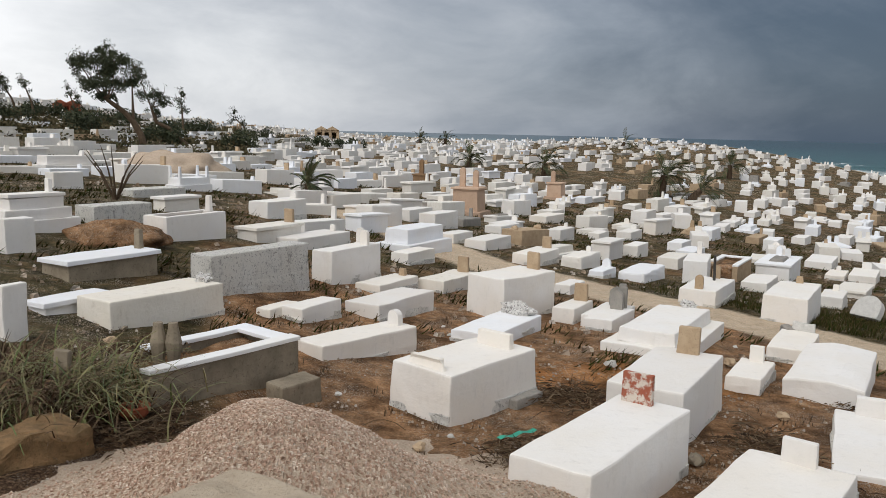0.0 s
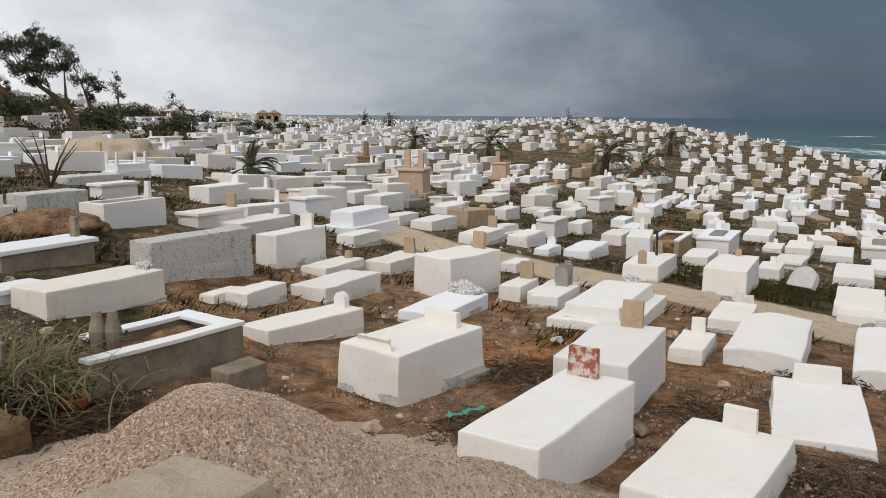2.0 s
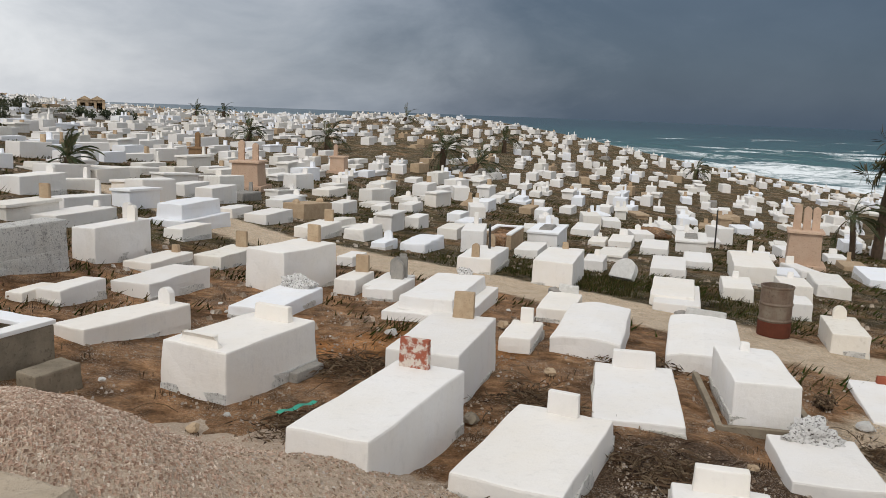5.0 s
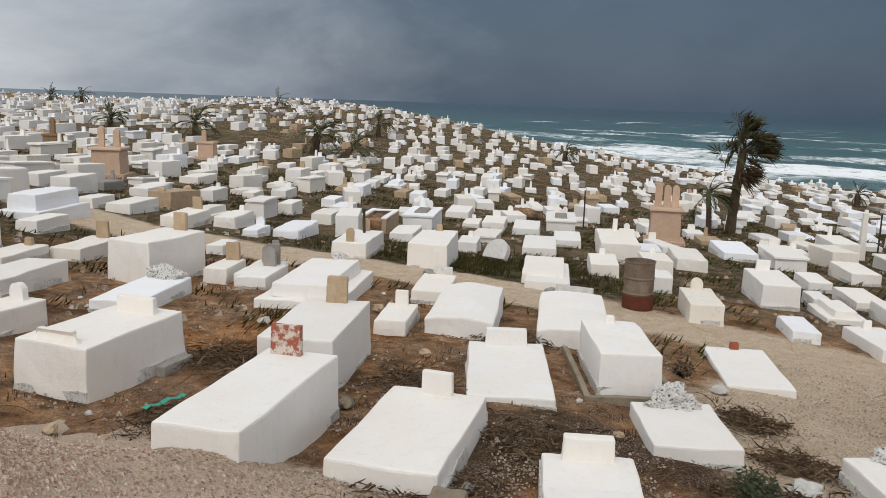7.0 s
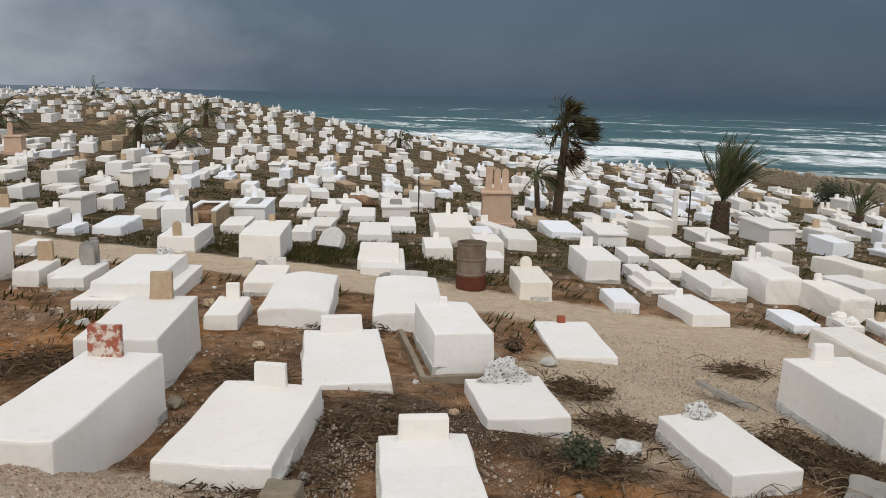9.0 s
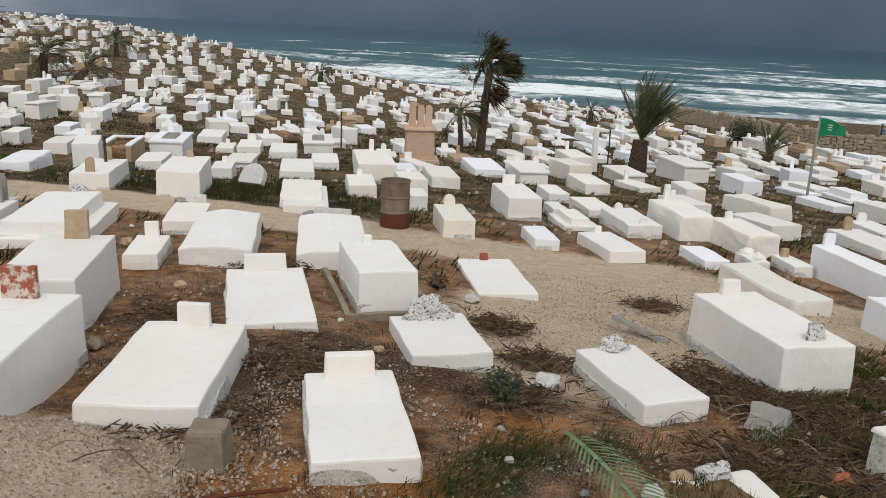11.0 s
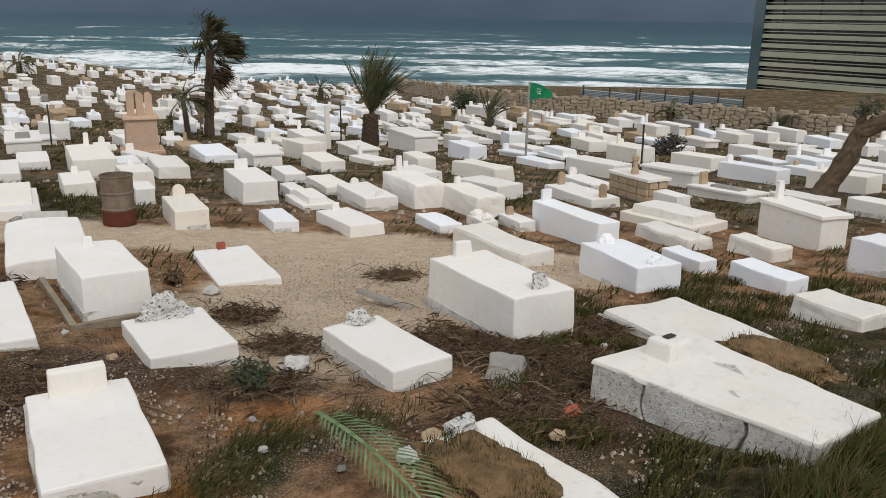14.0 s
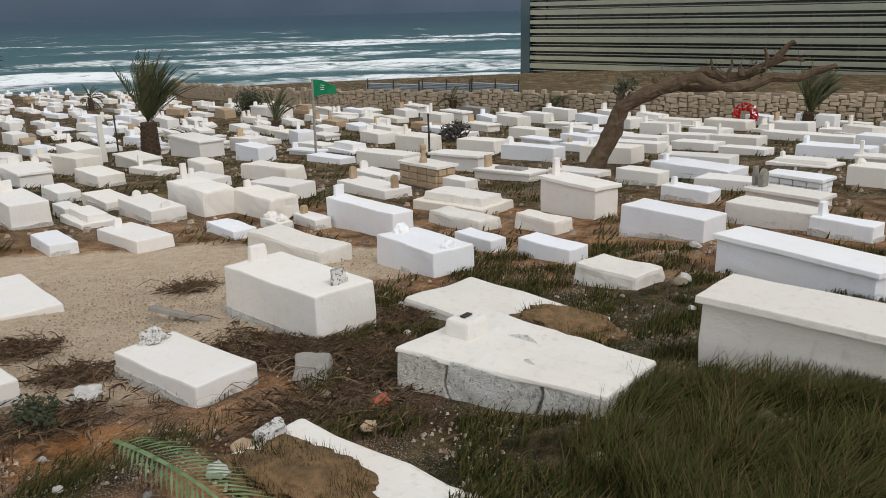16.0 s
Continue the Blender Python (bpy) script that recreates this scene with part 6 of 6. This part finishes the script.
def chip(V, F, x, y, z, s, rnd, flat=1.0):
    n = len(V)
    a = rnd.uniform(0, 6.283)
    for k in range(3):
        V.append((x + s * math.cos(a + k * 2.094 + rnd.uniform(-0.3, 0.3)), y + s * math.sin(a + k * 2.094), z - s * 0.4))
    for k in range(3):
        V.append((x + 0.6 * s * math.cos(a + 0.5 + k * 2.094), y + 0.6 * s * math.sin(a + 0.5 + k * 2.094), z + s * flat * rnd.uniform(0.5, 0.9)))
    F.append((n + 3, n + 4, n + 5))
    for k in range(3):
        j = (k + 1) % 3
        F.append((n + k, n + j, n + 3 + j, n + 3 + k))


gravel_heap()


def pick_up(name, x, y, az, dz, bm, mat, label, category, tilt=(0, 0)):
    g = thing(name, x, y, gz(x, y) + dz, az, label, category, tilt=tilt)
    part(name + "_body", bm, mat, g)
    return g


pick_up("rock_slab", -1.05, 3.72, 35, 0.74, block(0.95, 0.75, 0.34, 0, 0.05, 0.03, 0.025, 6, 3), PALETAN, "flat pitted tan stone slab on the gravel", "stone")
pick_up("concrete_block", -1.55, 8.72, 40, -0.05, block(0.55, 0.30, 0.27, 0, 0.04, 0.02, 0.012, 3, 6), CONCRETE, "rough brown concrete block beside an open grave bed", "block")
pick_up("kerb_stone", 1.02, 9.42, 41, -0.02, block(0.55, 0.2, 0.12, 0, 0.04, 0.02, 0.012, 3, 8), GREYST, "worn grey kerb stone beside a white grave", "stone")
pick_up("flat_stone", 6.85, 3.25, 70, -0.04, block(0.62, 0.36, 0.12, 0, 0.12, 0.03, 0.03, 4, 9), GREYST, "greenish grey flat stone half sunk in litter", "stone", (6, -5))
pick_up("pale_rock", 5.95, 5.05, 10, 0.0, lump(0.17, 0.12, 0.10, 31, 0, 0, 0, 0.5, 3), RUBBLE, "pale pitted rock on bare soil", "stone")
pick_up("clay_shard", 6.35, 2.35, 10, 0.0, lump(0.12, 0.07, 0.07, 33, 0, 0, 0, 0.5, 3), RED, "broken orange clay shard in dark litter", "pot")
pick_up("boulder", -3.25, 6.35, 28, -0.1, block(0.9, 0.55, 0.30, 0, 0.12, 0.06, 0.05, 5, 8), TURF, "rough brown boulder under dry plants", "boulder")
pick_up("stump_block", 2.40, 4.93, 40, -0.05, block(0.26, 0.28, 0.32, 0, 0.06, 0.03, 0.02, 3, 5), CONCRETE, "broken charred concrete post stump", "stump")
pick_up("marker_post", -3.55, 7.55, 10, -0.1, block(0.09, 0.17, 0.62, 0, 0.08, 0.02, 0.01, 2, 5), CONCRETE, "short weathered concrete marker post", "post", (0, 5))
pick_up("clay_pot", -2.80, 7.42, 0, 0.02, lathe([(0.08, 0), (0.13, 0.06), (0.15, 0.13), (0.13, 0.14), (0.11, 0.05)], 14), RED, "broken red clay pot on the ground", "pot")


def near_small():
    # green tape, timber, iron rod, urns
    bm = bmesh.new()
    for i in range(10):
        a = [bm.verts.new((sx * 0.035, -0.24 + 0.48 * (i + e) / 10, 0.05 + 0.012 * math.sin((i + e) * 1.3))) for sx, e in ((-1, 0), (1, 0), (1, 1), (-1, 1))]
        bm.faces.new(a)
    pick_up("plastic_tape", 0.82, 8.05, 55, 0.03, bm, TEAL, "strip of green plastic tape on the ground", "tape")
    pick_up("timber_plank", 8.35, 5.75, -18, 0.0, block(0.75, 0.13, 0.06, 0.03, 0, 0.01, 0.008, 2, 4), GREYST, "weathered grey timber plank on the soil", "plank", (14, 10))
    pick_up("iron_rod", 2.2, 4.38, 105, 0.0, tube([(0, -0.4, 0.04), (0, 0, 0.06), (0.02, 0.45, 0.03)], [0.014, 0.014, 0.013], 6), DEEPRUST, "rusty iron rod lying on soil", "rod")
    g = thing("stone_urn", -2.95, 8.55, gz(-2.95, 8.55) + 0.3, 0, "pair of brown stone urn stumps in grass", "urn")
    for i in (0, 1):
        part("urn", lathe([(0.05, -0.4), (0.07, 0), (0.09, 0.15), (0.06, 0.28), (0.05, 0.36)], 10, i * 0.16, 0), CONCRETE, g)
    g = thing("wreath", 36.4, -1.7, gz(36.4, -1.7), 0, "round wreath of red flowers leaning on a grave", "wreath")
    rnd = random.Random(2)
    bm = bmesh.new()
    for i in range(420):
        a, b = rnd.uniform(0, 6.28), rnd.uniform(0, 6.28)
        c = Vector((0.0 + 0.1 * math.cos(b), (0.36 + 0.13 * math.sin(b)) * math.cos(a), 0.5 + (0.36 + 0.13 * math.sin(b)) * math.sin(a)))
        u = Vector((rnd.uniform(-1, 1), rnd.uniform(-1, 1), rnd.uniform(-1, 1))).normalized()
        w = u.orthogonal().normalized() * 0.05
        bm.faces.new([bm.verts.new(q) for q in (c - u * 0.05, c + w, c + u * 0.05, c - w)])
    part("flowers", bm, REDFLOWER, g)


near_small()


def fallen_frond():
    rnd = random.Random(9)
    x, y = 4.15, 2.6
    g = thing("fallen_frond", x, y, gz(x, y) + 0.13, 0, "green palm frond lying on the soil", "palm frond")
    bm = bmesh.new()
    frond_mesh(bm, (0.35, 0.95, 0.22), (-0.35, -1, 0.12), 1.7, 0.25, rnd, 0.03, 0.42, 34)
    tagged(part("leaflets", bm, FRESH, g), kind="stuff")


fallen_frond()


# ---- small growth and litter ----
def free_spot(x, y, pad=0.0):
    return all((x - a) ** 2 + (y - b) ** 2 > (r * 0.75 + pad) ** 2 for a, b, r in NEAR)


NEAR = [p for p in PLACED if math.hypot(p[0], p[1]) < 18]


def blades(name, n, area, hmin, hmax, mat, label, seed, lean=0.5, width=0.006):
    """Tufts of narrow blades; area(rnd) gives a spot and a density scale."""
    rnd = random.Random(seed)
    V, F = [], []
    k = 0
    while k < n:
        x, y, sc = area(rnd)
        k += 1
        if not free_spot(x, y) or near_line(x, y, TRACK_CLEAR) < 1.35:
            continue
        z = gz(x, y)
        if math.hypot(x - HEAP[0], y - HEAP[1]) < 2.6:
            continue
        for b in range(rnd.randint(6, 12)):
            bx, by = x + rnd.gauss(0, 0.05), y + rnd.gauss(0, 0.05)
            hh = rnd.uniform(hmin, hmax) * sc
            a = rnd.uniform(0, 6.283)
            ln = hh * lean * rnd.uniform(0.3, 1.4)
            dx, dy = math.cos(a) * ln + 0.9 * ln * lean / (lean + 0.6), math.sin(a) * ln - 0.6 * ln * lean / (lean + 0.6)
            wx, wy = -math.sin(a) * width, math.cos(a) * width
            i = len(V)
            V.extend(((bx - wx, by - wy, z - 0.03), (bx + wx, by + wy, z - 0.03), (bx + dx * 0.45 + wx * 0.7, by + dy * 0.45 + wy * 0.7, z + hh * 0.6), (bx + dx * 0.45 - wx * 0.7, by + dy * 0.45 - wy * 0.7, z + hh * 0.6), (bx + dx, by + dy, z + hh * 0.9)))
            F.extend(((i, i + 1, i + 2, i + 3), (i + 3, i + 2, i + 4)))
    ob = mesh_ob(name, V, F, mat)
    return tagged(ob, label, "grass", kind="stuff")


def polar(rnd, a0, a1, r0, r1):
    a, r = radians(rnd.uniform(a0, a1)), rnd.uniform(r0, r1)
    return r * math.sin(a), r * math.cos(a)


def verge(rnd):
    for k in range(6):
        x, y = polar(rnd, 64, 104, 4.2, 13)
        if noise.noise((x * 1.3, y * 1.3, 2)) > 0.0:
            break
    return x, y, 1.0


def thick_tuft(rnd):
    for k in range(6):
        x, y = polar(rnd, 84, 106, 4.0, 6.9)
        if noise.noise((x * 1.9, y * 1.9, 5)) > 0.05:
            break
    return x, y, 1.3


def left_scrub(rnd):
    x, y = rnd.gauss(-3.75, 0.45), rnd.gauss(7.5, 0.55)
    return x, y, 1.0


def open_ground(rnd):
    x, y = polar(rnd, -30, 70, 4.5, 16)
    return x, y, 1.0


def weed_line(rnd):
    t = rnd.random()
    return 3.3 + 2.2 * t + rnd.gauss(0, 0.2), 3.45 + 0.6 * math.sin(t * 3) + rnd.gauss(0, 0.14), 1.0


def mid_grass(rnd):
    t = rnd.random()
    return 6 + 3.5 * t + rnd.gauss(0, 1.3), 19 - 5 * t + rnd.gauss(0, 1.3), 1.0


blades("grass_verge", 3800, verge, 0.03, 0.10, GRASS, "short green and straw grass between graves", 1, 1.3)
blades("grass_tufts", 2800, thick_tuft, 0.05, 0.18, GRASS, "thick dark green grass beside a grave", 2, 1.7, 0.0045)
blades("weed_strands", 190, weed_line, 0.02, 0.07, GRASS, "flattened green weeds over orange soil", 3, 2.4, 0.005)
blades("dead_stalks", 130, left_scrub, 0.20, 0.5, LITTER, "dark dry stalks and roots", 4, 1.3, 0.009)
blades("meadow_grass", 1500, mid_grass, 0.04, 0.10, GRASS, "short olive grass by the track", 5)


def field_ground():
    """Tussocks and rubble between the graves of the middle ground."""
    rnd = random.Random(57)
    V, F, SV, SF = [], [], [], []
    taken = [p for p in PLACED if math.hypot(p[0], p[1]) < 34]
    for k in range(9000):
        x, y = polar(rnd, -34, 100, 11, 48)
        if near_line(x, y, TRACK_CLEAR) < 1.3 or any((x - a) ** 2 + (y - b) ** 2 < (r * 0.8 + 0.2) ** 2 for a, b, r in taken):
            continue
        z, r = gz(x, y), math.hypot(x, y)
        if noise.noise((x * 0.45, y * 0.45, 12)) > -0.05:
            for b in range(7):
                bx, by = x + rnd.gauss(0, 0.16), y + rnd.gauss(0, 0.16)
                a, hh, w = rnd.uniform(0, 6.283), rnd.uniform(0.04, 0.14), 0.012 + r * 0.0006
                i = len(V)
                V.extend(((bx - math.sin(a) * w, by + math.cos(a) * w, z - 0.03), (bx + math.sin(a) * w, by - math.cos(a) * w, z - 0.03), (bx + 0.09 + rnd.uniform(-0.1, 0.1), by - 0.06 + rnd.uniform(-0.1, 0.1), z + hh)))
                F.append((i, i + 1, i + 2))
        elif rnd.random() < 0.7:
            chip(SV, SF, x, y, z, rnd.uniform(0.03, 0.10), rnd, 0.7)
    tagged(mesh_ob("field_grass", V, F, GRASS), "olive and straw tussocks between the graves", "grass", kind="stuff")
    tagged(mesh_ob("field_rubble", SV, SF, PEBBLE), "pale broken stones between the graves", "rubble", kind="stuff")


field_ground()
blades("sparse_grass", 500, open_ground, 0.02, 0.06, LITTER, "sparse dry stalks on bare soil", 6)


def twigs_and_stones():
    rnd = random.Random(12)
    V, F = [], []
    spots = ((2.6, 5.6, 0.6), (3.9, 6.2, 0.7), (5.3, 4.9, 0.5), (5.9, 2.9, 0.6), (6.6, 4.6, 0.6), (6.3, 2.6, 0.8), (7.4, 4.3, 0.6), (3.4, 8.0, 0.6), (0.9, 7.6, 0.5), (7.7, 3.6, 0.5), (7.2, 2.4, 0.6), (8.1, 4.4, 0.5), (6.4, 5.6, 0.4), (1.6, 9.6, 0.6), (7.45, 3.6, 0.5), (6.9, 6.7, 0.4), (9.6, 6.45, 0.3), (8.9, 3.0, 0.4), (7.7, 2.9, 0.5), (-3.3, 7.2, 0.9), (-2.6, 7.3, 0.5), (2.0, 8.3, 0.5), (5.4, 9.6, 0.5))
    for k in range(16000):
        sx, sy, sr = rnd.choice(spots)
        x, y = rnd.gauss(sx, sr * 0.45), rnd.gauss(sy, sr * 0.45)
        if not free_spot(x, y):
            continue
        z = gz(x, y) + rnd.uniform(0.0, 0.05)
        a, ln, w = rnd.uniform(0, 6.283), rnd.uniform(0.04, 0.22), rnd.uniform(0.002, 0.007)
        dx, dy = math.cos(a) * ln, math.sin(a) * ln
        i = len(V)
        V.extend(((x + dy / ln * w, y - dx / ln * w, z), (x - dy / ln * w, y + dx / ln * w, z), (x + dx, y + dy, z + rnd.uniform(-0.02, 0.07)), (x + dx * 0.5, y + dy * 0.5, z + w * 2 + 0.01)))
        F.extend(((i, i + 3, i + 2), (i + 1, i + 2, i + 3), (i, i + 1, i + 3)))
    for k in range(420):
        sx, sy, sr = rnd.choice(spots)
        x, y, a, w = rnd.gauss(sx, sr), rnd.gauss(sy, sr), rnd.uniform(0, 6.283), rnd.uniform(0.003, 0.006)
        if not free_spot(x, y, 0.1):
            continue
        i, h0 = len(V), rnd.uniform(0.02, 0.10)
        for q in range(5):
            z = gz(x, y) + 0.01 + h0 * math.sin(q * 0.78)
            V.extend(((x - math.sin(a) * w, y + math.cos(a) * w, z), (x + math.sin(a) * w, y - math.cos(a) * w, z + 0.004)))
            a += rnd.uniform(-0.35, 0.35)
            x, y = x + math.cos(a) * 0.11, y + math.sin(a) * 0.11
        F.extend((i + 2 * q, i + 2 * q + 1, i + 2 * q + 3, i + 2 * q + 2) for q in range(4))
    tagged(mesh_ob("twig_litter", V, F, LITTER), "dark dry twigs and seaweed-like litter on soil", "litter", kind="stuff")
    V, F = [], []
    for k in range(24000):
        x, y = polar(rnd, -30, 100, 4.0, 13)
        if noise.noise((x * 1.1, y * 1.1, 8)) < -0.05:
            continue
        if not free_spot(x, y):
            continue
        chip(V, F, x, y, gz(x, y), rnd.choice((0.005, 0.006, 0.008, 0.010, 0.013, 0.022)), rnd, 0.8)
    for k in range(1500):
        x, y = rnd.gauss(8.8, 1.2), rnd.gauss(6.6, 0.8)
        if free_spot(x, y):
            chip(V, F, x, y, gz(x, y), rnd.uniform(0.006, 0.018), rnd, 0.8)
    for k in range(9000):
        x, y = rnd.gauss(1.6, 1.1), rnd.gauss(5.5, 0.7)
        if free_spot(x, y):
            chip(V, F, x, y, gz(x, y) + max(0, heap_height(x, y)), rnd.uniform(0.006, 0.018), rnd, 0.8)
    tagged(mesh_ob("pebbles", V, F, PEBBLE), "scattered pale pebbles and stone chips", "pebbles", kind="stuff")


twigs_and_stones()
for k, (sx, sy, sr) in enumerate(((5.25, 4.95, 0.26), (7.3, 8.3, 0.2), (-3.1, 8.9, 0.4), (6.9, 1.7, 0.25))):
    bush("shrub", sx, sy, sr, sr * 0.8, 90 + k, 600, 0.03, LITTER if k else LEAF, "low grey-green thorny shrub on the soil")


# earth and turf that has crept over two old graves
def turf(x, y, az, l, w, dz, seed, label):
    g = thing("turf", x, y, gz(x, y) + dz, az, label, "turf", "turf patches")
    part("soil", lump(w, l, 0.11, seed, 0, 0, 0.0, 0.35, 5), TURF, g, "", True)
    rnd = random.Random(seed)
    V, F = [], []
    for k in range(700):
        a, d = rnd.uniform(0, 6.283), math.sqrt(rnd.random())
        bx, by, hh = d * w * 0.95 * math.cos(a), d * l * 0.95 * math.sin(a), rnd.uniform(0.03, 0.09)
        i = len(V)
        dx, dy = rnd.uniform(-0.05, 0.05), rnd.uniform(-0.05, 0.05)
        V.extend(((bx - 0.004, by, 0.03), (bx + 0.004, by, 0.03), (bx + dx, by + dy, 0.07 + hh)))
        F.append((i, i + 1, i + 2))
    tagged(mesh_ob("grass_blades", V, F, GRASS, g), kind="stuff")


turf(4.90, 2.38, 22, 0.62, 0.36, 0.04, 51, "brown earth and turf over a sunken grave")
turf(8.75, 1.15, 28, 0.62, 0.42, 0.03, 52, "dry turf creeping over a broken grave")


# dark brush, loose rocks, a bare shrub and an obelisk
def brush():
    """Green reeds and brown fallen fronds heaped beside the open bed."""
    rnd = random.Random(44)
    g = thing("reed_clump", -3.6, 7.65, gz(-3.6, 7.65), 0, "coarse yellow-green reeds beside an open grave bed", "reeds")
    bm = bmesh.new()
    for k in range(800):
        x, y, a = rnd.gauss(0, 0.36), rnd.gauss(-0.1, 0.34), rnd.uniform(0, 6.283)
        ln, lift, w = rnd.uniform(0.4, 0.95), rnd.uniform(1.0, 2.8), rnd.uniform(0.006, 0.014)
        p, d = Vector((x, y, 0)), Vector((math.cos(a), math.sin(a), lift)).normalized()
        side = Vector((-math.sin(a), math.cos(a), 0)) * w
        old = None
        for q in range(6):
            k_ = 1 - q / 6.5
            row = [bm.verts.new(p - side * k_), bm.verts.new(p + side * k_)]
            if old:
                bm.faces.new((old[0], old[1], row[1], row[0]))
            old = row
            p = p + d * ln / 5
            d = (d + Vector((0.10, -0.04, -0.42))).normalized()
    tagged(part("leaves", bm, REED, g), kind="stuff")
    for k, (x, y, dx, dy, ln) in enumerate(((-3.5, 7.5, 0.2, -1.0, 0.8), (-3.75, 7.35, -0.2, -1.0, 0.9), (-4.0, 7.6, -0.7, -0.9, 0.9), (-3.35, 7.15, 0.5, -1.0, 0.6))):
        g = thing("dead_frond", x, y, gz(x, y) + 0.12, 0, "dry brown palm frond on a brush heap", "palm frond", "dry fronds")
        for q in range(3):
            bm = bmesh.new()
            frond_mesh(bm, (rnd.uniform(-0.15, 0.15), rnd.uniform(-0.15, 0.15), 0.08 * q), (dx + rnd.uniform(-0.5, 0.5), dy + rnd.uniform(-0.3, 0.3), 0.25 + 0.15 * q), ln, 1.5, rnd, 0.014, 0.30, 24)
            tagged(part("leaflets", bm, LITTER if q else REED, g), kind="stuff")


brush()


def loose_rocks():
    rnd = random.Random(77)
    shapes = []
    for k in range(4):
        bm = lump(1, 0.75, 0.6, 20 + k, 0, 0, 0.2, 0.45, 2)
        me = bpy.data.meshes.new("rock")
        bm.to_mesh(me)
        bm.free()
        me.materials.append((RUBBLE, TAN, GREYST, CONCRETE)[k])
        shapes.append(me)
    words = ("pale pitted", "tan sandstone", "grey", "brown earthy")
    n = 0
    while n < 60:
        x, y = polar(rnd, -25, 98, 5.2, 14)
        if not free_spot(x, y, 0.12) or math.hypot(x - HEAP[0], y - HEAP[1]) < 2.2 or near_line(x, y, TRACK_CLEAR) < 1.2:
            continue
        k = rnd.choice((0, 0, 1, 2, 3))
        s = rnd.choice((0.04, 0.05, 0.06, 0.08, 0.11))
        o = new("rock", shapes[k])
        o.matrix_world = pose(x, y, gz(x, y) + 0.01, rnd.uniform(-8, 8), rnd.uniform(-8, 8), rnd.uniform(0, 360)) @ Matrix.Diagonal((s, s, s, 1))
        tagged(o, words[k] + " loose stone lying on the soil", "stone", "loose stones")
        n += 1


loose_rocks()


def bare_shrub(x, y, h, seed):
    rnd = random.Random(seed)
    g = thing("bare_shrub", x, y, gz(x, y), 0, "leafless dark shrub between graves", "shrub")
    for k in range(9):
        a = rnd.uniform(0, 6.283)
        e = Vector((math.cos(a) * h * 0.5, math.sin(a) * h * 0.5, h * rnd.uniform(0.6, 1.0)))
        part("branch", tube([(0, 0, -0.1), tuple(e * 0.5 + Vector((0, 0, 0.1))), tuple(e)], [0.035, 0.022, 0.008], 5), BARK, g)


bare_shrub(-8.9, 22.7, 1.5, 5)
pick_up("obelisk", 25.2, 20.6, 30, -0.1, block(0.24, 0.24, 1.75, 0, 0.35, 0.02, 0.005, 2, 3), CREAM, "slim cream stone obelisk behind a grave", "obelisk")
pick_up("stone_ring", 8.9, 17.0, 60, 0.05, arched(0.6, 0.5, 0.16), RUBBLE, "broken white arched stone in grass", "stone", (-35, 0))
